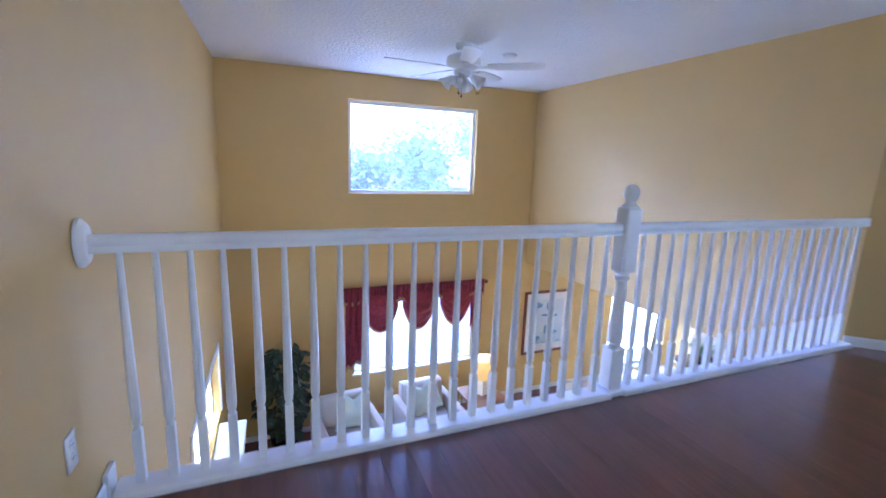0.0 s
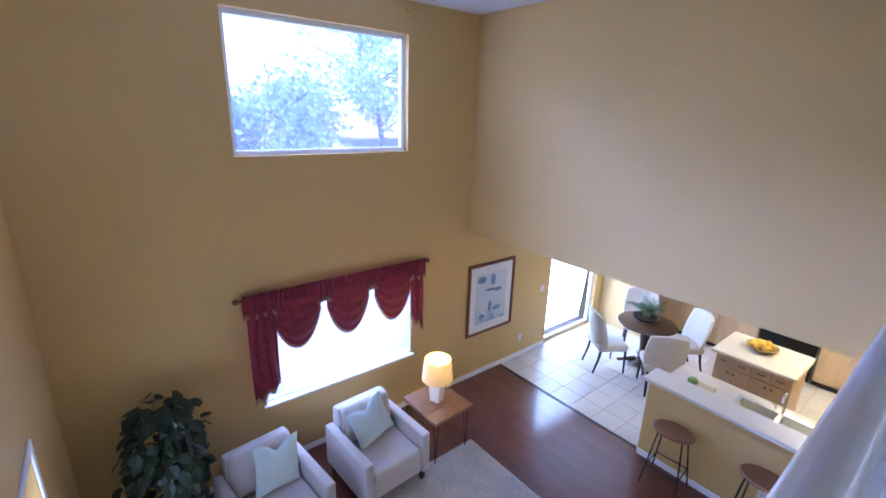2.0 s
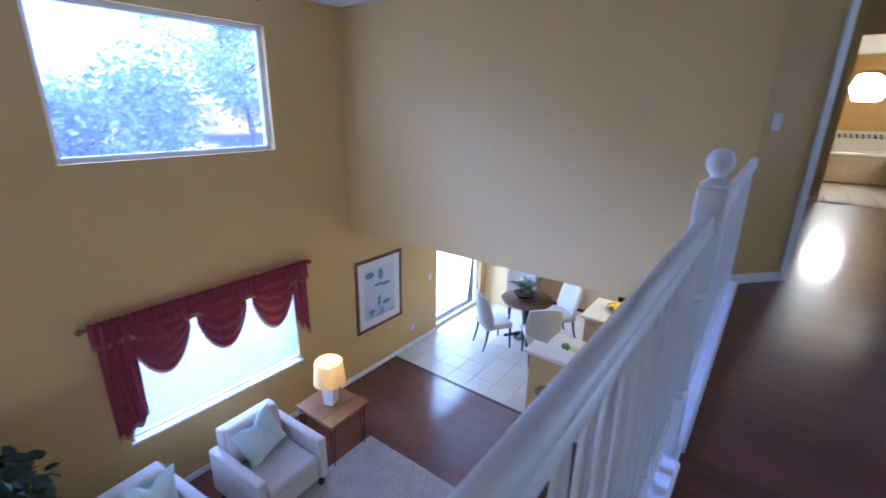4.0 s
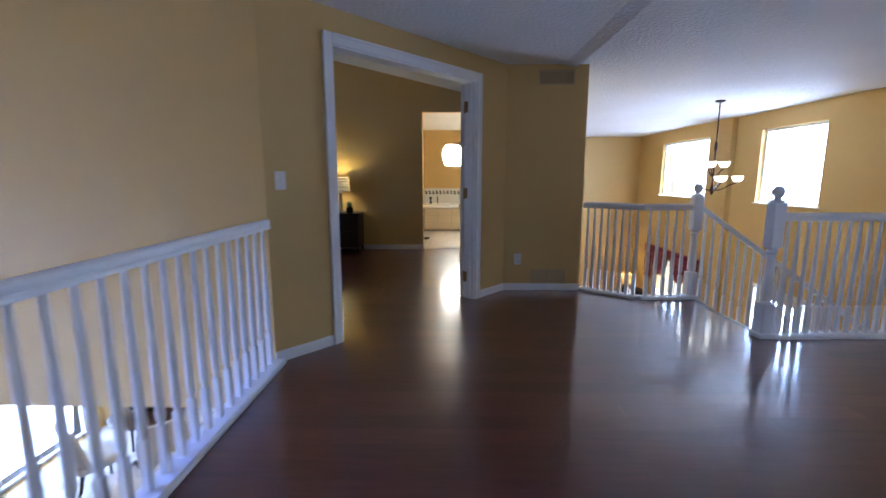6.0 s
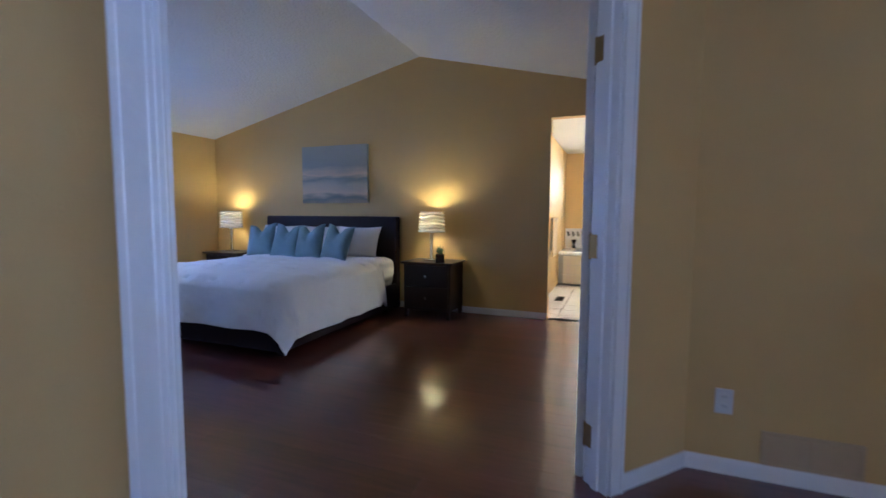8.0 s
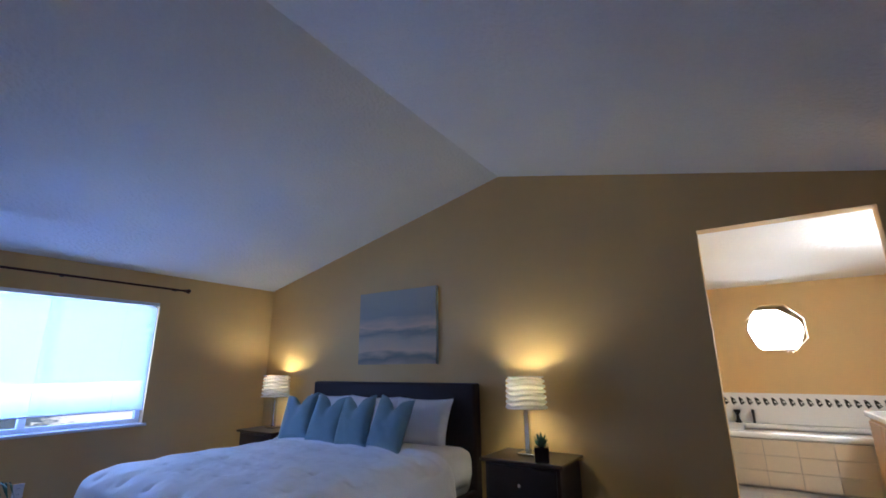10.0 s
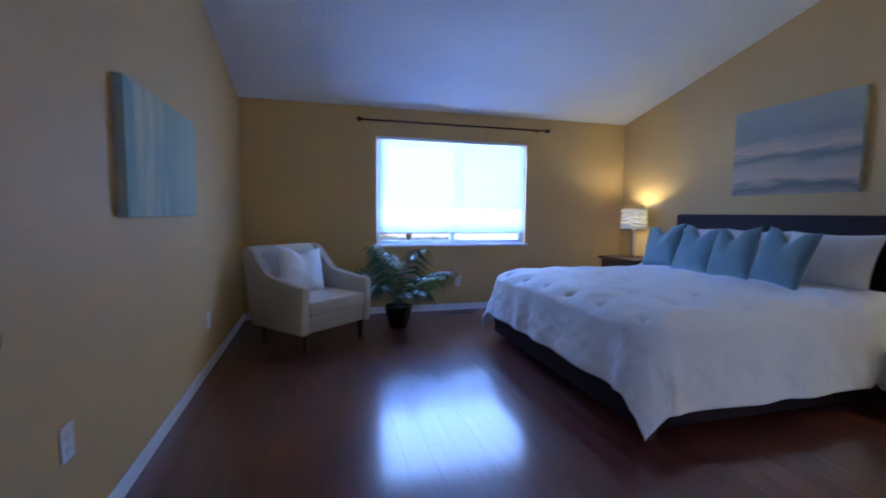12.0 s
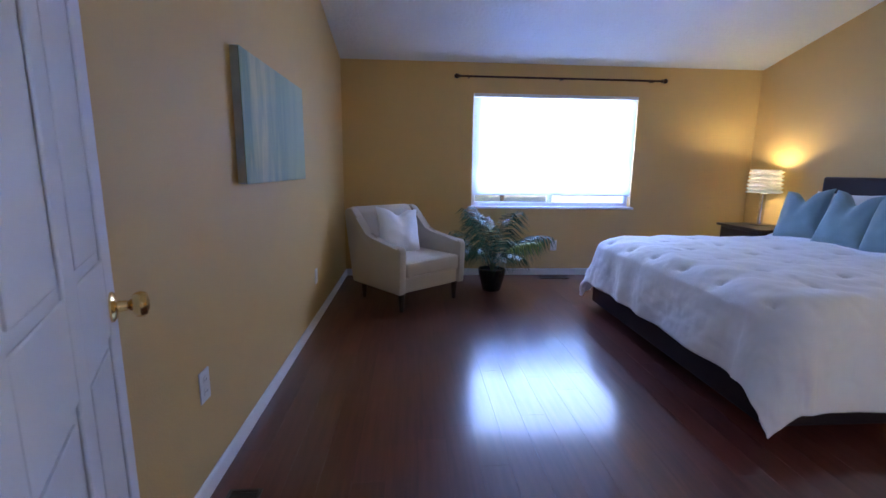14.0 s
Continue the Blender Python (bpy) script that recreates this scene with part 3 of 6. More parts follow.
# blinds
BLIND = bpy.data.materials.new("white_blind_slat")
BLIND.use_nodes = True
_p = BLIND.node_tree.nodes["Principled BSDF"]
_p.inputs["Base Color"].default_value, _p.inputs["Roughness"].default_value = (0.62, 0.64, 0.67, 1), 0.4
_t = BLIND.node_tree.nodes.new("ShaderNodeBsdfTranslucent")
_t.inputs["Color"].default_value = (0.9, 0.93, 1.0, 1)
_m = BLIND.node_tree.nodes.new("ShaderNodeMixShader")
_m.inputs[0].default_value = 0.62
BLIND.node_tree.links.new(_p.outputs[0], _m.inputs[1])
BLIND.node_tree.links.new(_t.outputs[0], _m.inputs[2])
BLIND.node_tree.links.new(_m.outputs[0], BLIND.node_tree.nodes["Material Output"].inputs[0])


def window_blind(x0, x1, z0, z1, label):
    w = x1 - x0
    bl = empty("window_blind", (x0 + x1) / 2, NORTH - 0.0, z0, 0, label, "blind", "window blinds")
    me = bpy.data.meshes.new("slat")
    sb = boxed(-w / 2 + 0.015, w / 2 - 0.015, -0.0145, 0.0145, -0.0007, 0.0007, m=pose(0, 0, 0, -80, 0, 0))
    sb.to_mesh(me)
    sb.free()
    me.materials.append(BLIND)
    n = int((z1 - z0 - 0.05) / 0.0208)
    for i in range(n):
        o = new("slat", me)
        o.matrix_basis = pose(0, 0.0, 0.012 + i * 0.0208)
        o.parent = bl
    part("head_rail", boxed(-w / 2 + 0.01, w / 2 - 0.01, -0.02, 0.025, z1 - z0 - 0.04, z1 - z0 - 0.003, 0.003), VINYL, bl)
    part("bottom_rail", boxed(-w / 2 + 0.015, w / 2 - 0.015, -0.013, 0.013, -0.008, 0.006, 0.003), VINYL, bl)
    for x in (-w / 3, 0.0, w / 3):
        part("ladder_cord", tubed([(x, -0.015, 0), (x, -0.015, z1 - z0 - 0.03)], 0.0012, 5), VINYL, bl)
    return bl


window_blind(5.7, 7.5, 0.91, 1.97, "white horizontal blind lowered over the bedroom window")
window_blind(1.41, 3.27, -1.78, -0.62, "white horizontal blind lowered behind the red valance")


# switches, outlets, vents
def plate(name, m, kind, label):
    base = empty(name, 0, 0, 0, 0, label, name.split("_")[-1])
    base.matrix_basis = m
    part("cover_plate", boxed(-0.036, 0.036, 0, 0.006, -0.058, 0.058, 0.003, 2), PLASTIC, base)
    if kind == "switch":
        part("toggle", boxed(-0.005, 0.005, 0.006, 0.016, -0.004, 0.014, 0.002), PLASTIC, base)
    elif kind == "rocker":
        part("rocker", boxed(-0.017, 0.017, 0.006, 0.009, -0.033, 0.033, 0.002), PLASTIC, base)
    else:
        for z in (-0.022, 0.022):
            part("receptacle", lathed([(0.017, 0), (0.016, 0.0025)], 16, m=pose(0, 0.006, z, -90, 0, 0)), PLASTIC, base)
            for x in (-0.006, 0.006):
                part("slot", boxed(x - 0.0012, x + 0.0012, 0.0083, 0.0088, z - 0.003, z + 0.006), DARKSLOT, base)
    return base


def on_diag(d, z):
    q = dpt(d, -0.0005)
    return pose(q[0], q[1], z, 0, 0, YAW + 180)


plate("light_switch", on_diag(0.10, 1.185), "switch", "white toggle light switch on the tan wall")
plate("wall_outlet", pose(HALL_X - 0.0005, 0.11, 0.34, 0, 0, 90), "outlet", "white double outlet on the hall wall")
plate("wall_outlet", pose(BED_W + 0.0005, 2.88, 0.41, 0, 0, -90), "outlet", "white double outlet near the open door")
plate("wall_outlet", pose(BED_W + 0.0005, 4.72, 0.36, 0, 0, -90), "outlet", "tan outlet in the shade of the armchair")
plate("wall_outlet", pose(6.65, NORTH - 0.0005, 0.34, 0, 0, 180), "outlet", "white double outlet under the bedroom window")
plate("wall_outlet", pose(west_x(1.74) + 0.0005, 1.74, 0.33, 0, 0, -91.4), "outlet", "white double outlet beside the balustrade")
plate("light_switch", pose(5.91, NORTH - 0.0005, -1.52, 0, 0, 180), "rocker", "white light switch beside the patio door")
plate("wall_outlet", pose(5.45, NORTH - 0.0005, -2.28, 0, 0, 180), "outlet", "white double outlet low on the wall")


def wall_vent(y0, y1, z0, z1, label):
    base = empty("air_vent", HALL_X, (y0 + y1) / 2, z0, 90, label, "air vent", "hall air vents")
    w, h = y1 - y0, z1 - z0
    bm = bmesh.new()
    for b in ((-w / 2, w / 2, 0, 0.018), (-w / 2, w / 2, h - 0.018, h), (-w / 2, -w / 2 + 0.018, 0.018, h - 0.018), (w / 2 - 0.018, w / 2, 0.018, h - 0.018), (-0.008, 0.008, 0.018, h - 0.018)):
        box(bm, b[0], b[1], 0.0005, 0.010, b[2], b[3], 0.002)
    part("frame", bm, VENT, base)
    part("backing", boxed(-w / 2 + 0.01, w / 2 - 0.01, 0.0005, 0.002, 0.01, h - 0.01), DARKSLOT, base)
    n = 9
    for i in range(n):
        z = 0.018 + (h - 0.036) * (i + 0.5) / n
        part("slat", boxed(-w / 2 + 0.018, w / 2 - 0.018, -0.001, 0.001, -0.008, 0.008, m=pose(0, 0.006, z, 35, 0, 0)), VENT, base)
    return base


wall_vent(-0.415, -0.06, 2.12, 2.265, "tan painted air vent near the ceiling")
wall_vent(-0.405, -0.04, 0.075, 0.23, "tan painted air vent above the baseboard")


def floor_vent(x, y, rz, label, z=0.0):
    base = empty("floor_register", x, y, z, rz, label, "floor vent")
    metal = material("brown_register_metal", (0.06, 0.04, 0.03), 0.4, metal=0.5)
    bm = bmesh.new()
    for b in ((-0.16, 0.16, -0.06, -0.048), (-0.16, 0.16, 0.048, 0.06), (-0.16, -0.148, -0.048, 0.048), (0.148, 0.16, -0.048, 0.048)):
        box(bm, b[0], b[1], b[2], b[3], 0.0005, 0.007, 0.0015)
    part("frame", bm, metal, base)
    part("backing", boxed(-0.15, 0.15, -0.05, 0.05, 0.0004, 0.0012), DARKSLOT, base)
    for i in range(16):
        part("slat", boxed(-0.003, 0.003, -0.048, 0.048, 0.001, 0.0055, m=pose(-0.14 + i * 0.0187, 0, 0)), metal, base)
    return base


floor_vent(6.62, 6.07, 0, "brown metal floor register under the bedroom window")
floor_vent(4.45, 2.70, 90, "brown metal floor register beside the baseboard")
floor_vent(10.2, 1.3, 0, "brown metal floor register in the bathroom tiles", 0.0)
tagged(part("wall_hook", lathed([(0.024, 0), (0.024, 0.006), (0.010, 0.012), (0.012, 0.03), (0.022, 0.04), (0.018, 0.052), (0.004, 0.056)], 16, m=pose(3.17, NORTH - 0.0005, 2.22, 90, 0, 0)), BRASS, smooth=True), "small brown round hook high on the tan wall", "hook")

# ceiling fan
FANWHITE = material("white_fan_enamel", (0.76, 0.76, 0.74), 0.35, vary=0.03)
FROST = material("frosted_lamp_glass", (0.85, 0.86, 0.86), 0.4, vary=0.02, transmission=0.35, ior=1.2)
fan = empty("ceiling_fan", 2.06, 4.26, CEIL, 36, "white five-blade ceiling fan with four tulip lights", "ceiling fan")
part("canopy", lathed([(0.07, 0), (0.068, -0.03), (0.05, -0.055), (0.02, -0.062)], 20), FANWHITE, fan, smooth=True)
part("downrod", lathed([(0.012, -0.05), (0.012, -0.09)], 10), FANWHITE, fan)
part("motor_housing", lathed([(0.03, -0.14), (0.10, -0.155), (0.135, -0.18), (0.14, -0.22), (0.13, -0.25), (0.09, -0.268), (0.07, -0.28), (0.07, -0.31), (0.055, -0.33), (0.02, -0.335)], 28), FANWHITE, fan, smooth=True, loc=(0, 0, 0.065))
for k in range(5):
    m = pose(0, 0, -0.255, 0, 0, 72 * k) @ pose(0, 0, 0, -13, 0, 0)
    bm = bmesh.new()
    outline = [(0.2, -0.045), (0.25, -0.058), (0.56, -0.068), (0.61, -0.06), (0.635, -0.035), (0.64, 0), (0.635, 0.035), (0.61, 0.06), (0.56, 0.068), (0.25, 0.058), (0.2, 0.045)]
    lo = [bm.verts.new((x, y, -0.003)) for x, y in outline]
    hi = [bm.verts.new((x, y, 0.003)) for x, y in outline]
    bm.faces.new(lo[::-1])
    bm.faces.new(hi)
    for i in range(len(outline)):
        bm.faces.new((lo[i], lo[(i + 1) % len(outline)], hi[(i + 1) % len(outline)], hi[i]))
    bmesh.ops.transform(bm, matrix=m, verts=bm.verts)
    bl = part("blade", bm, FANWHITE, fan, loc=(0, 0, 0.065))
    part("blade_iron", boxed(0.09, 0.25, -0.018, 0.018, -0.010, -0.004, 0.002, m=m), FANWHITE, bl)
for k in range(4):
    a = math.radians(90 * k + 20)
    m = pose(math.cos(a) * 0.075, math.sin(a) * 0.075, -0.33, 0, 0, 90 * k + 20) @ pose(0, 0, 0, 0, 130, 0)
    sh = part("light_shade", lathed([(0.02, 0), (0.026, 0.01), (0.034, 0.035), (0.046, 0.07), (0.062, 0.105), (0.06, 0.105), (0.043, 0.07), (0.03, 0.035), (0.018, 0.012)], 18, m=m), FROST, fan, smooth=True, loc=(0, 0, 0.065))
    part("bulb", lathed([(0.012, 0.01), (0.014, 0.04), (0.026, 0.07), (0.024, 0.088), (0.008, 0.098)], 14, m=m), FANWHITE, sh, smooth=True)
for x, l in ((0.02, 0.14), (-0.025, 0.12)):
    ch = part("pull_chain", tubed([(x, 0.02, -0.33), (x, 0.02, -0.33 - l)], 0.0015, 5), IRON, fan, loc=(0, 0, 0.065))
    part("chain_knob", lathed([(0.002, 0), (0.008, -0.012), (0.006, -0.026), (0.002, -0.03)], 10, (x, 0.02, -0.33 - l)), DARKWOOD, ch)
fan.scale = (1.18, 1.18, 1.1)
sd = tagged(part("smoke_detector", lathed([(0.07, 0), (0.07, -0.02), (0.055, -0.035), (0.03, -0.038)], 24, (2.63, 4.4, CEIL)), FANWHITE, smooth=True), "white round smoke detector on the ceiling", "smoke detector")
tagged(part("floor_transition", boxed(4.965, 5.01, 3.88, NORTH - 0.02, F, F + 0.009, 0.004), DARKWOOD), "dark wood threshold strip between laminate and tile", "threshold")



# soft and shaded materials
def shade_material(name, color, warm, amount=0.12):
    m = bpy.data.materials.new(name)
    m.use_nodes = True
    nt, p = m.node_tree, m.node_tree.nodes["Principled BSDF"]
    p.inputs["Base Color"].default_value = (*color, 1)
    p.inputs["Roughness"].default_value = 0.85
    tr = nt.nodes.new("ShaderNodeBsdfTranslucent")
    tr.inputs["Color"].default_value = (*warm, 1)
    mix = nt.nodes.new("ShaderNodeMixShader")
    mix.inputs[0].default_value = amount
    out = nt.nodes["Material Output"]
    nt.links.new(p.outputs[0], mix.inputs[1])
    nt.links.new(tr.outputs[0], mix.inputs[2])
    nt.links.new(mix.outputs[0], out.inputs[0])
    return m


def canvas_material(name, stops, axis, lo, hi, wobble, scale, smear=(1, 1, 1), warm=1.0):
    m = bpy.data.materials.new(name)
    m.use_nodes = True
    nt, p = m.node_tree, m.node_tree.nodes["Principled BSDF"]
    geo = nt.nodes.new("ShaderNodeNewGeometry")
    mp = nt.nodes.new("ShaderNodeMapping")
    mp.inputs["Scale"].default_value = smear
    sep = nt.nodes.new("ShaderNodeSeparateXYZ")
    n = nt.nodes.new("ShaderNodeTexNoise")
    n.inputs["Scale"].default_value, n.inputs["Detail"].default_value = scale, 6
    rng_node = nt.nodes.new("ShaderNodeMapRange")
    rng_node.inputs["From Min"].default_value, rng_node.inputs["From Max"].default_value = lo, hi
    add = nt.nodes.new("ShaderNodeMath")
    add.operation = 'MULTIPLY_ADD'
    add.inputs[1].default_value = wobble
    ramp = nt.nodes.new("ShaderNodeValToRGB")
    el = ramp.color_ramp.elements
    for i, (pos, c) in enumerate(stops):
        e = el[i] if i < 2 else el.new(pos)
        e.position, e.color = pos, (c[0] * warm, c[1], c[2] / warm, 1)
    nt.links.new(geo.outputs["Position"], mp.inputs[0])
    nt.links.new(mp.outputs[0], n.inputs["Vector"])
    nt.links.new(geo.outputs["Position"], sep.inputs[0])
    nt.links.new(sep.outputs[axis], rng_node.inputs[0])
    nt.links.new(n.outputs[0], add.inputs[0])
    nt.links.new(rng_node.outputs[0], add.inputs[2])
    nt.links.new(add.outputs[0], ramp.inputs[0])
    nt.links.new(ramp.outputs[0], p.inputs["Base Color"])
    p.inputs["Roughness"].default_value = 0.7
    b = nt.nodes.new("ShaderNodeBump")
    b.inputs["Strength"].default_value, b.inputs["Distance"].default_value = 0.25, 0.004
    nt.links.new(n.outputs[0], b.inputs["Height"])
    nt.links.new(b.outputs[0], p.inputs["Normal"])
    return m


LINEN = material("white_cotton", (0.80, 0.80, 0.82), 0.85, grain=30, vary=0.02, bump=0.15, bump_scale=260, sheen=0.2)
QUILT = material("washed_white_quilt", (0.80, 0.80, 0.82), 0.85, grain=30, vary=0.02, bump=0.3, bump_scale=9, sheen=0.2)
TEAL = material("dusty_teal_cotton", (0.18, 0.265, 0.295), 0.85, grain=60, vary=0.06, bump=0.2, bump_scale=320, sheen=0.3)
CREAM = material("cream_upholstery", (0.58, 0.53, 0.45), 0.9, grain=120, vary=0.06, bump=0.25, bump_scale=420, sheen=0.3)
PALEBLUE = material("pale_aqua_cotton", (0.60, 0.70, 0.72), 0.88, grain=50, vary=0.04, bump=0.15, bump_scale=300)
OATMEAL = material("pale_grey_linen", (0.56, 0.50, 0.48), 0.9, grain=110, vary=0.06, bump=0.25, bump_scale=380, sheen=0.3)
DARKFABRIC = material("dark_brown_leatherette", (0.022, 0.013, 0.016), 0.55, spec=0.25, grain=50, vary=0.15, bump=0.1, bump_scale=180)
CHROME = material("brushed_chrome", (0.72, 0.72, 0.72), 0.22, metal=1.0, vary=0.03)
BLACKPOT = material("dark_glazed_pot", (0.015, 0.012, 0.012), 0.25, vary=0.1)
YOUNGLEAF = material("young_palm_leaf", (0.26, 0.34, 0.06), 0.4, grain=14, vary=0.2)
LEAF = material("palm_leaf", (0.075, 0.14, 0.08), 0.25, grain=14, vary=0.35, stain=3, stain_amount=0.2, random_tone=0.3)
STEM = material("palm_stem", (0.13, 0.14, 0.05), 0.6, vary=0.2)
SOIL = material("potting_soil", (0.03, 0.02, 0.014), 0.95, grain=70, vary=0.4)


def slab(profile, x0, x1, bevel=0.012):
    """A solid of one outline in y and z, from x0 to x1."""
    bm = bmesh.new()
    a = [bm.verts.new((x0, y, z)) for y, z in profile]
    b = [bm.verts.new((x1, y, z)) for y, z in profile]
    n = len(profile)
    for i in range(n):
        bm.faces.new((a[i], a[(i + 1) % n], b[(i + 1) % n], b[i]))
    bm.faces.new(a[::-1])
    bm.faces.new(b)
    if bevel:
        bmesh.ops.bevel(bm, geom=list(bm.edges), offset=bevel, segments=2, profile=0.5, affect='EDGES')
    return bm


def cushion_bm(w, h, t, chop=0.0, n=22, ears=0.09, seed=0):
    """A pillow standing in x and z, t thick, its lower edge at z 0."""
    bm = bmesh.new()
    grid = {}
    for s in (1, -1):
        for i in range(n + 1):
            for j in range(n + 1):
                u, v = 2 * i / n - 1, 2 * j / n - 1
                edge = i in (0, n) or j in (0, n)
                if edge and s < 0:
                    grid[s, i, j] = grid[1, i, j]
                    continue
                x = u * w / 2 * (1 - ears * (1 - v * v))
                z = v * h / 2 * (1 - ears * (1 - u * u))
                puff = (max(0, 1 - u ** 2) * max(0, 1 - v ** 2)) ** 0.42
                if chop:
                    c = math.exp(-(u / 0.32) ** 2) * max(0, (v + 0.3) / 1.3)
                    z -= chop * h * c
                    puff *= 1 - 0.35 * c
                wr = 0.012 * noise.noise(Vector((u * 2.2 + seed, v * 2.2, s * 3.0 + seed)))
                grid[s, i, j] = bm.verts.new((x, s * (t / 2 * puff) + (0 if edge else wr * puff), z + h / 2))
    for s in (1, -1):
        for i in range(n):
            for j in range(n):
                q = (grid[s, i, j], grid[s, i + 1, j], grid[s, i + 1, j + 1], grid[s, i, j + 1])
                bm.faces.new(q if s < 0 else q[::-1])
    return bm


def pillow(name, m, w, h, t, mat, label, category="pillow", group="", chop=0.0, seed=0):
    ob = tagged(part(name, cushion_bm(w, h, t, chop, seed=seed), mat, smooth=True), label, category, group)
    ob.matrix_basis = m
    return ob


# bed
bed = empty("bed", 6.64, 4.06, 0, 0, "king bed with dark upholstered frame and headboard", "bed")
part("headboard", boxed(2.04, 2.16, -0.965, 1.04, 0.02, 1.15, 0.02, 2), DARKFABRIC, bed)
part("side_rail", boxed(0.02, 2.04, -0.98, -0.93, 0.05, 0.33, 0.012, 2), DARKFABRIC, bed)
part("side_rail", boxed(0.02, 2.04, 0.93, 0.98, 0.05, 0.33, 0.012, 2), DARKFABRIC, bed)
part("foot_rail", boxed(0.0, 0.06, -0.985, 0.985, 0.05, 0.335, 0.012, 2), DARKFABRIC, bed)
part("slat_base", boxed(0.06, 2.04, -0.93, 0.93, 0.2, 0.3), DARKWOOD, bed)
for x in (0.1, 1.9):
    for y in (-0.9, 0.9):
        part("leg", boxed(x - 0.03, x + 0.03, y - 0.03, y + 0.03, 0, 0.06), DARKWOOD, bed)
part("mattress", boxed(0.05, 2.035, -0.955, 0.955, 0.3, 0.585, 0.09, 4), LINEN, bed, "white sheeted mattress", smooth=True)


def comforter():
    n_u, n_v = 150, 190
    u0, u1, v0, v1 = -0.375, 1.62, -0.455, 2.41
    top, wid = 0.615, 1.96
    knots = []
    bm = bmesh.new()
    rows = []
    for i in range(n_u + 1):
        row = []
        for j in range(n_v + 1):
            u = u0 + (u1 - u0) * i / n_u
            v = v0 + (v1 - v0) * j / n_v
            R = 0.15
            ou = max(0.0, R - u)
            os = max(0.0, R - v) + max(0.0, v - (wid - R))
            sgn = -1 if v < wid / 2 else 1
            cu, cv = max(u, R), min(max(v, R), wid - R)
            fall = math.hypot(ou, os)
            du, ds = (ou / fall, os / fall) if fall > 0 else (0.0, 0.0)
            cone = 2 * du * ds
            arc = 1.25
            th = min(fall / R, arc)
            rest = max(0.0, fall - R * arc) * (1 - 0.07 * cone ** 2)
            reach = (R + 0.045) * math.sin(th) + rest * (math.cos(arc) * (0.35 + 0.5 * cone))
            z = top + 0.035 - R * 0.9 * (1 - math.cos(th)) - rest * (0.96 - 0.1 * cone)
            hang = min(1.0, rest / 0.2)
            fold = (0.013 * math.sin(v * 15 + 1.3 * math.sin(v * 5)) * du + 0.012 * math.sin(u * 13 + math.sin(u * 7)) * ds) * hang * (1 - 0.5 * cone)
            x = cu - (reach + fold) * du
            y = cv + sgn * (reach + fold) * ds
            q = Vector((u * 2.3, v * 2.3, 0.7))
            top_w = max(0.0, 1 - rest / 0.2)
            puff = 0.012 * noise.noise(q) + 0.010 * noise.noise(q * 3.1) + 0.006 * noise.noise(q * 6.3) + 0.003 * noise.noise(q * 13.0)
            dx, dy = (u + 0.1) % 0.33 - 0.165, (v + 0.06 + 0.165 * (int((u + 0.1) / 0.33) % 2)) % 0.33 - 0.165
            dent = (0.65 * math.exp(-(dx * dx + dy * dy) / 0.0005) + 0.35 * math.exp(-(dx * dx + dy * dy) / 0.009)) * top_w
            z += (puff - 0.05 * dent) * max(0.3, top_w)
            x -= puff * du * (1 - top_w)
            y += sgn * puff * ds * (1 - top_w)
            if dent > 0.66 and fall == 0 and u > 0.05 and all((x - k[0]) ** 2 + (y - wid / 2 - k[1]) ** 2 > 0.01 for k in knots):
                knots.append((x, y - wid / 2, z))
            if u > 1.5:
                z += 0.03 * math.sin(math.pi * (u - 1.5) / 0.12) - 0.5 * max(0.0, u - 1.57)
            row.append(bm.verts.new((x, y - wid / 2, max(z, 0.06))))
        rows.append(row)
    for i in range(n_u):
        for j in range(n_v):
            bm.faces.new((rows[i][j], rows[i + 1][j], rows[i + 1][j + 1], rows[i][j + 1]))
    ob = tagged(part("comforter", bm, QUILT, smooth=True), "white tufted comforter draped over the bed", "comforter")
    ob.matrix_basis = pose(6.64, 4.06, 0)
    mod = ob.modifiers.new("thickness", 'SOLIDIFY')
    mod.thickness, mod.offset = 0.03, -1
    for kx, ky, kz in knots:
        part("tuft_stitch", lathed([(0.011, 0.0), (0.009, 0.003), (0.002, 0.005)], 8, (kx, ky, kz - 0.001)), LINEN, ob)
    return ob


comforter()
folded = part("folded_sheet", boxed(8.12, 8.64, 3.06, 5.10, 0.36, 0.665, 0.11, 5), LINEN, smooth=True)
tagged(folded, "white turned-down sheet across the bed", "sheet")
for y, s in ((3.58, 1), (4.17, 2), (4.78, 3)):
    pillow("pillow", pose(8.50, y, 0.63, 20, 0, 90), 0.62, 0.42, 0.2, LINEN, "white bed pillow leaning on the headboard", group="white pillows", seed=s)
for y, s in ((3.66, 4), (4.02, 5), (4.38, 6), (4.74, 7)):
    pillow("cushion", pose(8.16, y, 0.645, 20, (-5, 4, -3, 6)[s - 4], 90 + (s - 5.5) * 4), 0.40, 0.43, 0.15, TEAL, "dusty teal square cushion with a dented top", "cushion", "teal cushions", chop=0.2, seed=s)


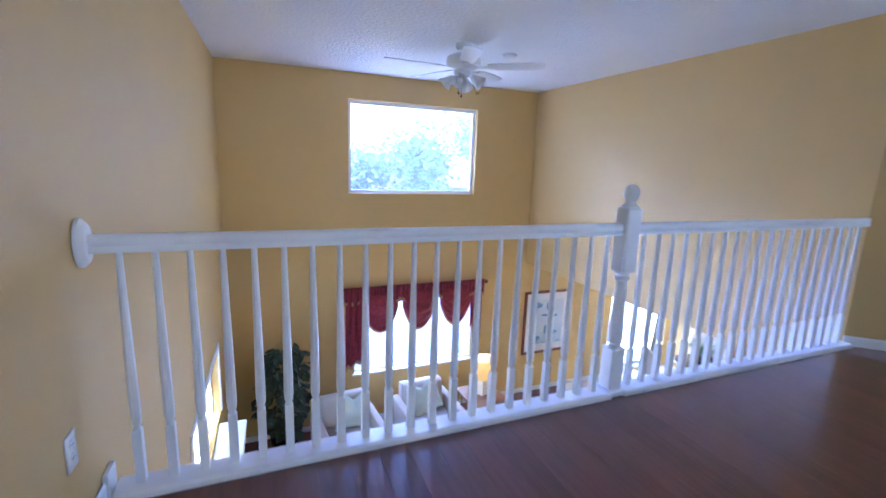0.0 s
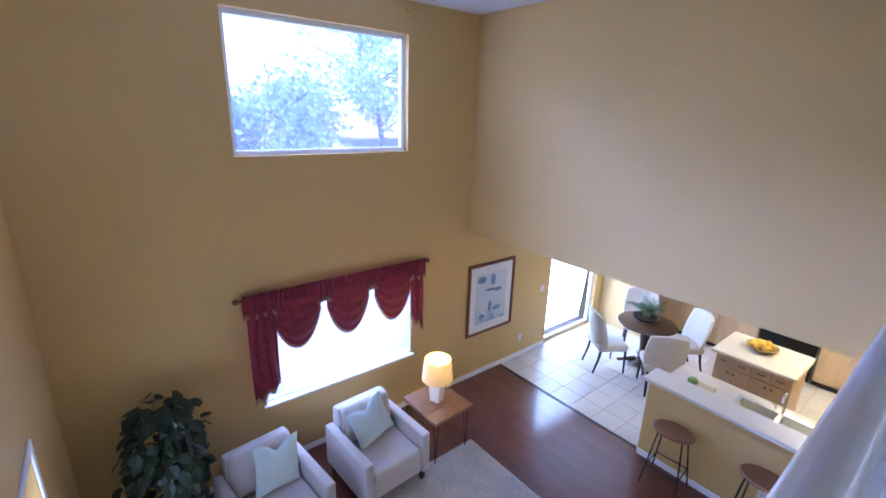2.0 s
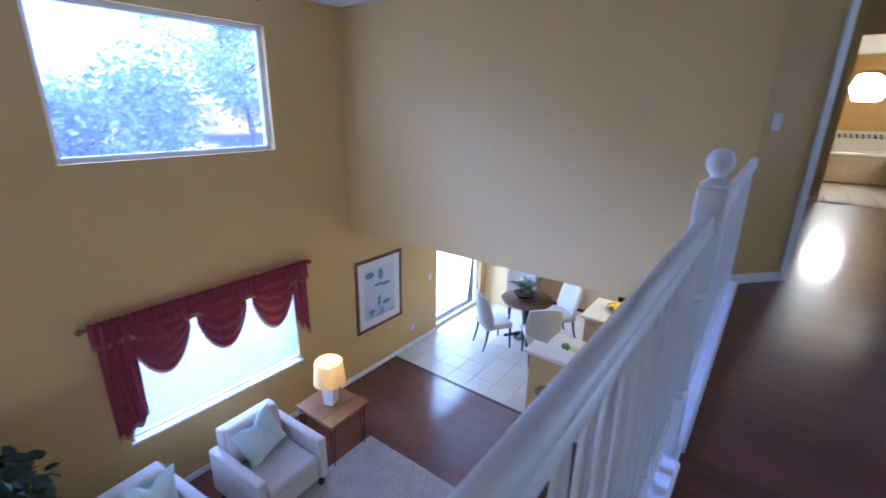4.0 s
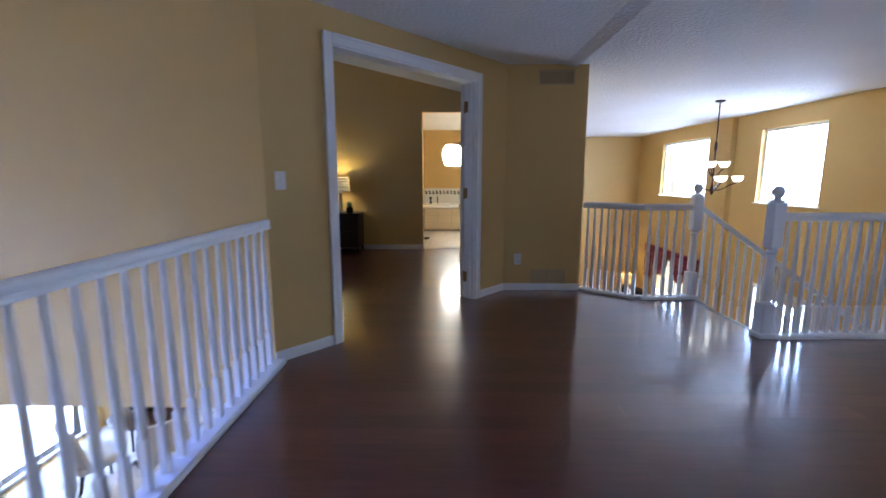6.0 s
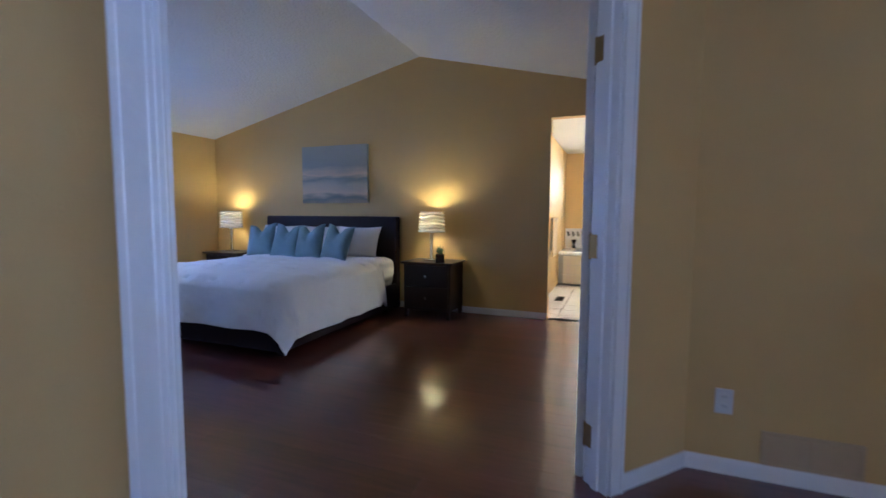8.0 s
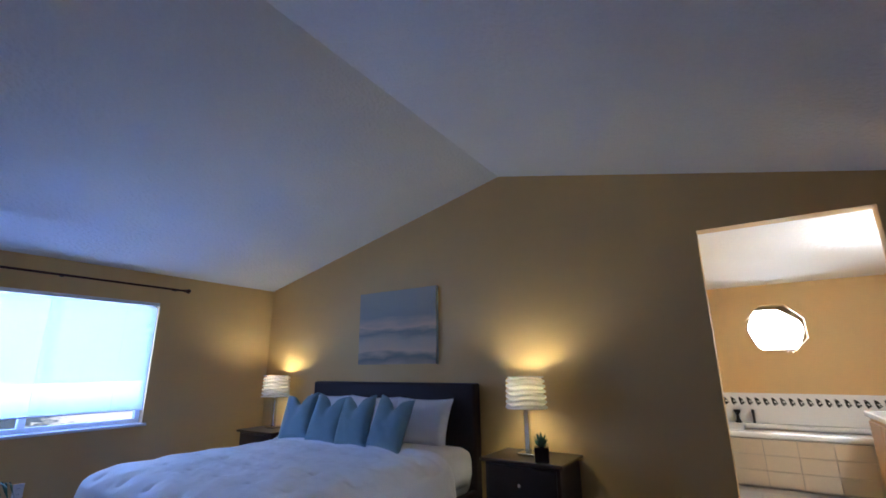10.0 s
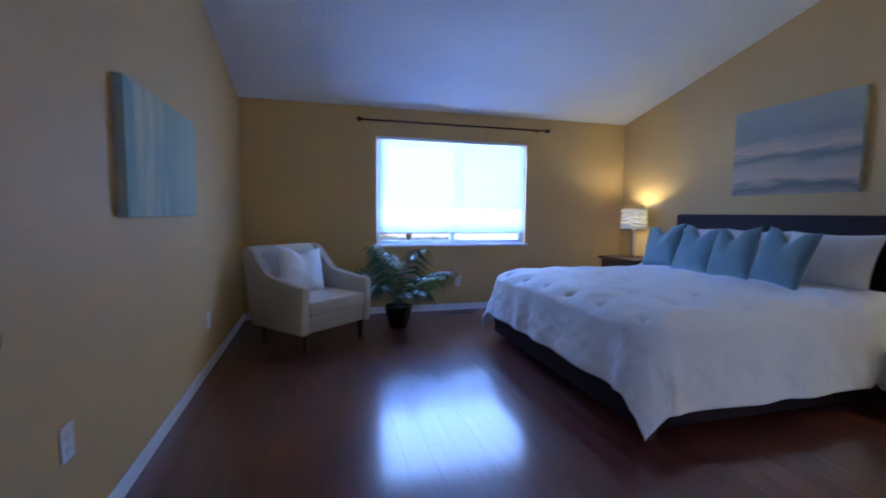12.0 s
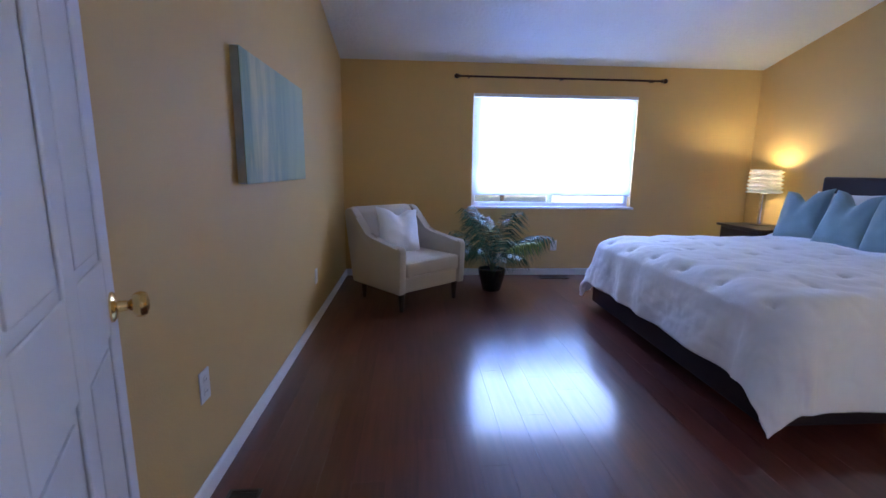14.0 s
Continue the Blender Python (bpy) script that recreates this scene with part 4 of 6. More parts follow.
def nightstand(x, y, label):
    ns = empty("nightstand", x, y, 0, 0, label, "nightstand", "bedside nightstands")
    part("top", boxed(-0.25, 0.23, -0.315, 0.315, 0.615, 0.64, 0.006), DARKWOOD, ns)
    part("body", boxed(-0.215, 0.22, -0.285, 0.285, 0.09, 0.615, 0.004), DARKWOOD, ns)
    for z0, z1 in ((0.37, 0.6), (0.12, 0.355)):
        d = part("drawer", boxed(-0.231, -0.213, -0.262, 0.262, z0, z1, 0.004), DARKWOOD, ns)
        part("knob", lathed([(0.008, 0), (0.006, 0.012), (0.014, 0.02), (0.012, 0.028)], 12, m=pose(-0.23, 0, (z0 + z1) / 2, 0, -90, 0)), CHROME, d, "silver knob", smooth=True)
    for a in (-0.2, 0.2):
        for b in (-0.26, 0.26):
            part("leg", boxed(a - 0.02, a + 0.02, b - 0.02, b + 0.02, 0, 0.1, 0.003), DARKWOOD, ns)
    return ns


nightstand(8.62, 2.57, "espresso nightstand with two drawers and silver knobs")
nightstand(8.62, 5.66, "espresso nightstand in the far corner by the bed")
SHADE = shade_material("pleated_white_shade", (0.80, 0.79, 0.77), (0.95, 0.80, 0.55), 0.035)


def bedside_lamp(x, y, label):
    lp = empty("table_lamp", x, y, 0.64, 0, label, "table lamp", "bedside lamps")
    part("base_plate", boxed(-0.065, 0.065, -0.065, 0.065, 0, 0.02, 0.004), CHROME, lp)
    part("column", boxed(-0.02, 0.02, -0.02, 0.02, 0.02, 0.33, 0.005), CHROME, lp)
    bm = bmesh.new()
    n, rows = 48, 44
    rings = []
    for j in range(rows + 1):
        h = j / rows
        z = 0.335 + 0.235 * h
        r0 = 0.148 - 0.012 * h
        rings.append([bm.verts.new(((r0 + 0.015 * math.sin(h * 38 + 1.1 * math.sin(a * 2 * math.pi / n * 3))) * math.cos(a * 2 * math.pi / n), (r0 + 0.015 * math.sin(h * 38 + 1.1 * math.sin(a * 2 * math.pi / n * 3))) * math.sin(a * 2 * math.pi / n), z)) for a in range(n)])
    for p, q in zip(rings, rings[1:]):
        for a in range(n):
            bm.faces.new((p[a], p[(a + 1) % n], q[(a + 1) % n], q[a]))
    part("shade", bm, SHADE, lp, "white rippled drum shade", smooth=True)
    part("bulb", lathed([(0.012, 0.34), (0.014, 0.37), (0.03, 0.42), (0.026, 0.45), (0.008, 0.465)], 12), material("lit_bulb", (1, 0.9, 0.7), 0.4, emit=(1.0, 0.72, 0.36), strength=3), lp, smooth=True)
    d = bpy.data.lights.new("bedside_bulb", 'POINT')
    d.energy, d.color, d.shadow_soft_size = BULB_W, (1.0, 0.78, 0.34), 0.035
    o = new("bedside_bulb", d)
    o.location = (x, y, 0.64 + 0.49)
    return lp


BULB_W = 2.1
bedside_lamp(8.63, 2.60, "lit lamp with a chrome column and rippled white shade")
bedside_lamp(8.66, 5.72, "lit lamp with rippled white shade in the corner")

# succulent on the nightstand
sp = empty("potted_succulent", 8.44, 2.42, 0.64, 20, "small green succulent in a dark square pot", "plant")
part("pot", boxed(-0.05, 0.05, -0.05, 0.05, 0, 0.10, 0.005), BLACKPOT, sp)
for k in range(16):
    a, tilt, l = k * 2.4, 12 + 3.2 * k, 0.10 - 0.003 * k
    part("leaf", lathed([(0.004, 0), (0.011, l * 0.35), (0.009, l * 0.7), (0.001, l)], 6, m=pose(0, 0, 0.098, 0, 0, math.degrees(a)) @ pose(0.006, 0, 0, 0, tilt, 0), squash=(0.5, 1)), LEAF, sp)

# pictures
SEA = canvas_material("seascape_canvas", [(0.0, (0.27, 0.31, 0.29)), (0.2, (0.40, 0.41, 0.35)), (0.31, (0.13, 0.20, 0.22)), (0.36, (0.44, 0.46, 0.40)), (0.5, (0.33, 0.39, 0.38)), (0.58, (0.15, 0.23, 0.27)), (0.64, (0.45, 0.47, 0.43)), (0.74, (0.22, 0.31, 0.36)), (1.0, (0.28, 0.38, 0.42))], 2, 1.2, 2.18, 0.26, 2.6, (0.5, 0.7, 3.4), 1.4)
DRIP = canvas_material("drip_canvas", [(0.0, (0.27, 0.37, 0.28)), (0.3, (0.36, 0.46, 0.33)), (0.48, (0.21, 0.33, 0.27)), (0.6, (0.46, 0.52, 0.34)), (0.75, (0.26, 0.37, 0.30)), (1.0, (0.36, 0.46, 0.33))], 1, 2.9, 4.6, 0.42, 2.4, (1, 5, 0.8), 1.15)
EDGE = material("painted_canvas_edge", (0.40, 0.45, 0.42), 0.8, grain=20, vary=0.15)


def canvas_painting(x0, x1, y0, y1, z0, z1, face_low, mat, label):
    """A stretched canvas on a wall along y; its painted face lies on the low or the high side in x."""
    cp = empty("canvas_painting", (x0 + x1) / 2, (y0 + y1) / 2, z0, 0, label, "painting")
    w, hy, h, t = (x1 - x0) / 2, (y1 - y0) / 2, z1 - z0, 0.006
    a, b = (-w, -w + t) if face_low else (w - t, w)
    part("canvas_face", boxed(a, b, -hy, hy, 0, h, 0.002), mat, cp)
    c, d = (-w + t, w) if face_low else (-w, w - t)
    for p, q, r, s in ((-hy + 0.001, -hy + 0.03, 0.001, h - 0.001), (hy - 0.03, hy - 0.001, 0.001, h - 0.001), (-hy + 0.03, hy - 0.03, 0.001, 0.03), (-hy + 0.03, hy - 0.03, h - 0.03, h - 0.001)):
        part("stretcher_bar", boxed(c, d, p, q, r, s), EDGE, cp)
    return cp


canvas_painting(BED_E - 0.04, BED_E - 0.002, 3.58, 4.6, 1.32, 2.075, True, SEA, "abstract grey-blue seascape canvas above the bed")
canvas_painting(BED_W + 0.002, BED_W + 0.04, 3.32, 4.36, 1.105, 1.665, False, DRIP, "abstract pale teal dripped canvas")

# curtain rod
rod = empty("curtain_rod", 6.62, NORTH - 0.085, 2.12, 0, "dark bronze curtain rod without curtains", "curtain rod")
BRONZE = material("dark_bronze", (0.05, 0.025, 0.018), 0.4, metal=0.8, vary=0.1)
part("pole", tubed([(-1.07, 0, 0), (1.07, 0, 0)], 0.0105, 12), BRONZE, rod)
for s in (-1, 1):
    part("finial", lathed([(0.011, 0), (0.02, 0.006), (0.011, 0.014), (0.022, 0.026), (0.026, 0.042), (0.018, 0.058), (0.004, 0.066)], 16, m=pose(1.07 * s, 0, 0, 0, 90 * s, 0)), BRONZE, rod, smooth=True)
for x in (-0.98, 0.0, 0.98):
    part("bracket", tubed([(x, 0.083, 0.0), (x, 0.0, -0.012), (x, -0.012, 0.0)], 0.007, 8), BRONZE, rod)


# bedroom armchair
def tapered_leg(x, y, h, r0=0.026, r1=0.015):
    return lathed([(r1, 0), (r0, h)], 12, (x, y, 0))


def lounge_chair(x, y, rz, label):
    ch = empty("armchair", x, y, 0, rz, label, "armchair")
    part("seat_base", boxed(-0.285, 0.285, -0.33, 0.28, 0.165, 0.30, 0.018, 2), CREAM, ch)
    cush = boxed(-0.278, 0.278, -0.365, 0.2, 0.30, 0.44, 0.035, 4)
    for v in cush.verts:
        if v.co.z > 0.40:
            v.co.z += 0.022 * max(0.0, 1 - (v.co.x / 0.28) ** 2) * max(0.0, 1 - ((v.co.y + 0.08) / 0.3) ** 2)
    cushion = part("seat_cushion", cush, CREAM, ch, smooth=True)
    for z in (0.312, 0.428):
        part("piping", tubed([(-0.272, -0.2, z), (-0.27, -0.345, z), (-0.25, -0.364, z), (0.25, -0.364, z), (0.27, -0.345, z), (0.272, -0.2, z)], 0.005, 6), CREAM, cushion)
    part("backrest", slab([(0.16, 0.26), (0.28, 0.17), (0.42, 0.82), (0.405, 0.862), (0.34, 0.865), (0.28, 0.82)], -0.3, 0.3, 0.025), CREAM, ch, smooth=True)
    for s in (-1, 1):
        arm = slab([(-0.36, 0.165), (-0.375, 0.545), (-0.345, 0.578), (0.02, 0.598), (0.10, 0.63), (0.21, 0.79), (0.29, 0.855), (0.36, 0.86), (0.415, 0.82), (0.30, 0.165)], 0.278 if s > 0 else -0.345, 0.345 if s > 0 else -0.278, 0.02)
        part("arm", arm, CREAM, ch, smooth=True)
    for lx, ly in ((-0.28, -0.3), (0.28, -0.3), (-0.26, 0.25), (0.26, 0.25)):
        part("leg", tapered_leg(lx, ly, 0.175, 0.028, 0.016), DARKWOOD, ch)
    ch.scale = (1.1, 1.05, 0.96)
    return ch


lounge_chair(5.0, 5.36, 40, "cream upholstered armchair with tapered dark legs")
pillow("cushion", pose(4.99, 5.38, 0.40) @ pose(0, 0, 0, 0, 0, 36) @ pose(-0.03, 0.02, 0, -18, 6, 0), 0.46, 0.44, 0.16, LINEN, "white square cushion on the cream armchair", "cushion", chop=0.12, seed=11)


# palm
def frond(length, droop, n, wide, seed):
    r = random.Random(seed)
    stem, leaf = bmesh.new(), bmesh.new()
    pts = []
    for i in range(13):
        s = i / 12
        pts.append(Vector((length * (0.55 * s + 0.25 * s * s), 0, length * (1.25 * s - droop * 1.15 * s * s))))
    tube(stem, pts, 0.006, 6, 0.25)
    for i in range(n):
        s = 0.25 + 0.75 * (i + 0.5) / n
        k = s * 12
        a = min(int(k), 11)
        p = pts[a].lerp(pts[a + 1], k - a)
        d = (pts[a + 1] - pts[a]).normalized()
        ll = wide * (0.55 + 0.6 * math.sin(math.pi * min(1, s * 1.02))) * (0.9 + 0.2 * r.random())
        for sd in (-1, 1):
            out = (Vector((0, sd, 0)) * 0.85 + d * 0.55 + Vector((0, 0, -0.25 - 0.35 * r.random()))).normalized()
            w = d * 0.006
            mid, tip = p + out * ll * 0.5 + Vector((0, 0, 0.012)), p + out * ll + Vector((0, 0, -0.10 * ll / 0.2))
            v = [leaf.verts.new(q) for q in (p - w * 0.4, p + w * 0.4, mid + w, tip, mid - w)]
            leaf.faces.new((v[0], v[1], v[2], v[4]))
            leaf.faces.new((v[4], v[2], v[3]))
    return stem, leaf


palm = empty("potted_palm", 5.84, 5.6, 0, 0, "green parlour palm in a dark pot", "plant")
part("pot", lathed([(0.085, 0), (0.09, 0.01), (0.13, 0.16), (0.135, 0.2), (0.135, 0.215), (0.12, 0.215), (0.115, 0.185)], 24), BLACKPOT, palm, smooth=True)
part("soil", lathed([(0.115, 0.15), (0.112, 0.188)], 20), SOIL, palm)
for k, (az, ln, dr, tz) in enumerate(((10, 0.62, 0.55, 0), (50, 0.5, 0.45, 0), (95, 0.55, 0.3, 0), (140, 0.6, 0.4, 0), (175, 0.68, 0.55, 0), (205, 0.6, 0.62, 0), (240, 0.55, 0.5, 0), (270, 0.6, 0.7, 0), (300, 0.52, 0.6, 0), (330, 0.60, 0.45, 0), (350, 0.72, 0.5, 0), (120, 0.66, 0.3, 0), (30, 0.64, 0.32, 0), (190, 0.6, 0.2, 0), (285, 0.62, 0.25, 0), (225, 0.66, 0.3, 0))):
    st, lf = frond(ln * 0.97, dr + 0.14, 21, 0.2, k)
    m = pose(0, 0, 0.185, 0, 0, az) @ pose(0, 0, 0, 0, -18 if dr < 0.35 else 0, 0)
    for bm in (st, lf):
        bmesh.ops.transform(bm, matrix=m, verts=bm.verts)
    fr = part("frond", st, STEM, palm)
    part("leaf_blade", lf, YOUNGLEAF if k == 9 else LEAF, fr, "young yellow-green leaflets" if k == 9 else "")



# family room
def club_chair(x, y, rz, label):
    ch = empty("armchair", x, y, F, rz, label, "armchair", "pale armchairs under the window")
    part("seat_base", boxed(-0.3, 0.3, -0.40, 0.36, 0.13, 0.31, 0.015, 2), OATMEAL, ch)
    part("seat_cushion", boxed(-0.292, 0.292, -0.42, 0.2, 0.31, 0.45, 0.04, 4), OATMEAL, ch, smooth=True)
    part("backrest", slab([(0.24, 0.2), (0.22, 0.78), (0.26, 0.82), (0.38, 0.8), (0.4, 0.2)], -0.3, 0.3, 0.02), OATMEAL, ch, smooth=True)
    bc = boxed(-0.285, 0.285, -0.075, 0.075, 0, 0.4, 0.06, 4, m=pose(0, 0.16, 0.45, -10, 0, 0))
    part("back_cushion", bc, OATMEAL, ch, smooth=True)
    for s in (-1, 1):
        part("arm", boxed(0.3 * s, 0.4 * s, -0.43, 0.38, 0.13, 0.61, 0.025, 3), OATMEAL, ch, smooth=True)
    for lx in (-0.34, 0.34):
        for ly in (-0.37, 0.33):
            part("leg", boxed(lx - 0.025, lx + 0.025, ly - 0.025, ly + 0.025, 0, 0.135, 0.004), DARKWOOD, ch)
    return ch


club_chair(1.17, 5.38, 6, "pale grey linen club armchair beside the fig tree")
club_chair(2.27, 5.42, 3, "pale grey linen club armchair beside the end table")
pillow("cushion", pose(1.22, 5.36, F + 0.455) @ pose(0, 0.02, 0, -16, 10, 12), 0.46, 0.46, 0.15, PALEBLUE, "pale aqua square cushion with a dented top", "cushion", "aqua cushions", chop=0.16, seed=21)
pillow("cushion", pose(2.30, 5.40, F + 0.455) @ pose(0, 0.02, 0, -16, -14, 8), 0.46, 0.46, 0.15, PALEBLUE, "pale aqua square cushion leaning in the armchair", "cushion", "aqua cushions", chop=0.14, seed=22)

# end table and lamp
et = empty("end_table", 3.085, 5.4, F, 2, "live-edge wooden end table on black hairpin legs", "end table")
for k, (y0, y1) in enumerate(((-0.31, -0.12), (-0.118, 0.085), (0.087, 0.31))):
    bm = boxed(-0.285 + 0.006 * k, 0.285 - 0.005 * k, y0, y1, 0.56, 0.60, 0.006, 2)
    for v in bm.verts:
        if abs(v.co.y) > 0.29:
            v.co.y += 0.01 * noise.noise((v.co.x * 9, v.co.y, 3.0))
    part("board", bm, WOOD, et)
for a in (-0.22, 0.22):
    for b in (-0.25, 0.25):
        part("leg", tubed([(a - 0.04, b, 0.56), (a * 1.05, b * 1.03, 0.005), (a + 0.04 * (1 if a < 0 else 1), b, 0.56)], 0.006, 8), IRON, et)
tl = empty("table_lamp", 3.09, 5.42, F + 0.6, 20, "lit white ceramic lamp with a cream drum shade", "table lamp")
CERAMIC = material("white_glazed_ceramic", (0.78, 0.77, 0.74), 0.25, vary=0.03)
bm = bmesh.new()
lathe(bm, [(0.078, 0), (0.082, 0.008), (0.10, 0.225), (0.096, 0.245), (0.03, 0.255)], 4, m=pose(0, 0, 0, 0, 0, 45))
part("ceramic_base", bm, CERAMIC, tl)
part("neck", lathed([(0.012, 0.25), (0.012, 0.33)], 10), CHROME, tl)
SHADE2 = shade_material("cream_drum_shade", (0.78, 0.62, 0.34), (0.95, 0.66, 0.26))
bm = bmesh.new()
ra = [(0.178, 0.285), (0.168, 0.40), (0.152, 0.545)]
rings = [[bm.verts.new((r * math.cos(i * math.pi / 20), r * math.sin(i * math.pi / 20), z)) for i in range(40)] for r, z in ra]
for p, q in zip(rings, rings[1:]):
    for i in range(40):
        bm.faces.new((p[i], p[(i + 1) % 40], q[(i + 1) % 40], q[i]))
part("shade", bm, SHADE2, tl, "cream drum shade", smooth=True)
part("bulb", lathed([(0.012, 0.33), (0.014, 0.36), (0.03, 0.41), (0.026, 0.44), (0.008, 0.455)], 12), MATS["lit_bulb"], tl, smooth=True)
d = bpy.data.lights.new("family_bulb", 'POINT')
d.energy, d.color, d.shadow_soft_size = 1.3, (1.0, 0.72, 0.36), 0.03
o = new("family_bulb", d)
o.location = (3.09, 5.42, F + 0.6 + 0.48)

# rug and coffee table
RUG = material("beige_shag_rug", (0.46, 0.42, 0.38), 0.95, grain=45, vary=0.45, bump=0.8, bump_scale=90, stain=6, stain_amount=0.2)
bm = bmesh.new()
nx, ny = 70, 66
vs = []
for i in range(nx + 1):
    for j in range(ny + 1):
        x, y = 0.55 + 2.92 * i / nx, 2.45 + 2.75 * j / ny
        e = min(i, j, nx - i, ny - j)
        vs.append(bm.verts.new((x + 0.008 * noise.noise((x * 9, y * 9, 0)), y, F + (0.002 if e == 0 else 0.016 + 0.006 * noise.noise((x * 22, y * 22, 1.0))))))
for i in range(nx):
    for j in range(ny):
        a = i * (ny + 1) + j
        bm.faces.new((vs[a], vs[a + ny + 1], vs[a + ny + 2], vs[a + 1]))
tagged(part("rug", bm, RUG, smooth=True), "beige textured shag rug in front of the armchairs", "rug")
ct = empty("coffee_table", 1.75, 3.82, F, 3, "wooden plank coffee table on black legs", "coffee table")
for i in range(5):
    part("plank", boxed(-0.6 + 0.24 * i + 0.002, -0.6 + 0.24 * (i + 1) - 0.002, -0.55, 0.55, 0.41, 0.45, 0.004), WOOD, ct)
for a in (-0.53, 0.53):
    for b in (-0.48, 0.48):
        part("leg", tubed([(a, b, 0.41), (a * 1.03, b * 1.03, 0.02)], 0.012, 8), IRON, ct)

# fig tree
fig = empty("potted_fig_tree", 0.42, 5.72, F, 0, "leafy artificial fig tree in a dark pot", "plant")
FIGLEAF = material("dark_fig_leaf", (0.018, 0.034, 0.018), 0.4, grain=12, vary=0.4, random_tone=0.45)
BARK = material("fig_bark", (0.08, 0.05, 0.03), 0.8, vary=0.3)
part("pot", lathed([(0.12, 0), (0.13, 0.02), (0.17, 0.28), (0.175, 0.32), (0.155, 0.32), (0.15, 0.29)], 24), BLACKPOT, fig, smooth=True)
part("soil", lathed([(0.15, 0.24), (0.148, 0.29)], 20), SOIL, fig)
part("trunk", tubed([(0, 0, 0.26), (0.02, 0.01, 0.6), (-0.02, 0.0, 0.95), (0.01, 0.02, 1.3)], 0.02, 8, 0.5), BARK, fig)
fr_ = random.Random(8)
crown = bmesh.new()
for k in range(520):
    a, z = fr_.random() * 2 * math.pi, 0.42 + 1.12 * fr_.random() ** 0.9
    rad = 0.28 * math.sin(math.pi * min(0.97, max(0.12, (z - 0.25) / 1.4))) ** 0.6 * (0.35 + 0.65 * fr_.random() ** 0.5) * (1 + 0.7 * noise.noise((1.6 * math.cos(a), 1.6 * math.sin(a), z * 3.0)))
    l, w = 0.09 + 0.06 * fr_.random(), 0.038 + 0.022 * fr_.random()
    m = pose(rad * math.cos(a), rad * math.sin(a), z, 0, 0, math.degrees(a) + fr_.uniform(-50, 50)) @ pose(0, 0, 0, fr_.uniform(-30, 30), fr_.uniform(0, 75), 0)
    q = [m @ Vector(c) for c in ((0, 0, 0), (l * 0.35, w, 0.006), (l * 0.75, w * 0.75, 0.002), (l, 0, -0.012), (l * 0.75, -w * 0.75, 0.002), (l * 0.35, -w, 0.006), (l * 0.5, 0, -0.006))]
    v = [crown.verts.new(c) for c in q]
    for i in range(6):
        crown.faces.new((v[i], v[(i + 1) % 6], v[6]))
part("crown", crown, FIGLEAF, fig)
for k in range(9):
    a = k * 2.4
    part("branch", tubed([(0.0, 0.01, 0.6 + 0.07 * k), (0.12 * math.cos(a), 0.12 * math.sin(a), 0.72 + 0.075 * k), (0.24 * math.cos(a), 0.24 * math.sin(a), 0.78 + 0.08 * k)], 0.008, 6, 0.4), BARK, fig)

# framed print
pf = empty("framed_print", 4.70, NORTH, -1.375, 0, "brown framed print of pale blue abstract shapes", "framed picture")
FRAMEWOOD = material("red_brown_frame", (0.20, 0.07, 0.035), 0.35, grain=20, vary=0.2)
bm = bmesh.new()
for b in ((-0.47, 0.47, 0.51, 0.555), (-0.47, 0.47, -0.555, -0.51), (-0.47, -0.425, -0.51, 0.51), (0.425, 0.47, -0.51, 0.51)):
    box(bm, b[0], b[1], -0.03, -0.001, b[2], b[3], 0.006)
part("frame", bm, FRAMEWOOD, pf)
part("mat_board", boxed(-0.425, 0.425, -0.012, -0.002, -0.51, 0.51), material("white_mat_board", (0.78, 0.77, 0.75), 0.8, vary=0.02), pf)
PRINT = canvas_material("blue_print", [(0.0, (0.66, 0.68, 0.70)), (0.47, (0.62, 0.66, 0.70)), (0.56, (0.20, 0.31, 0.48)), (0.60, (0.42, 0.52, 0.63)), (0.75, (0.60, 0.64, 0.68)), (1.0, (0.66, 0.68, 0.70))], 2, -2.4, -0.4, 0.55, 4.5)
part("print", boxed(-0.31, 0.31, -0.015, -0.0125, -0.39, 0.39), PRINT, pf)
INK = material("faded_blue_ink", (0.17, 0.27, 0.44), 0.8, grain=18, vary=0.5, stain=8, stain_amount=0.4)
for x, z, w, h in ((-0.2, 0.30, 0.09, 0.05), (0.02, 0.27, 0.05, 0.09), (-0.03, 0.12, 0.1, 0.022), (0.13, 0.10, 0.08, 0.03), (-0.02, -0.14, 0.035, 0.085), (0.13, -0.2, 0.09, 0.035), (-0.18, -0.28, 0.06, 0.03)):
    ib = bmesh.new()
    lathe(ib, [(0.0001, 0.0004), (0.6, 0.0004), (1.0, 0.0)], 14, m=pose(x, -0.0152, z, 90, 0, 0) @ Matrix.Diagonal((w, h, 1, 1)))
    for v in ib.verts:
        v.co.x += 0.012 * noise.noise((v.co.x * 30, v.co.z * 30, 0))
        v.co.z += 0.012 * noise.noise((v.co.x * 30, v.co.z * 30, 5))
    part("brush_mark", ib, INK, pf)

# red valances
RED = material("burgundy_brocade", (0.21, 0.014, 0.032), 0.65, grain=24, vary=0.75, stain=9, stain_amount=0.3, bump=0.3, bump_scale=60, sheen=0.05)
FRINGE = material("tan_fringe", (0.42, 0.25, 0.13), 0.9, vary=0.3)


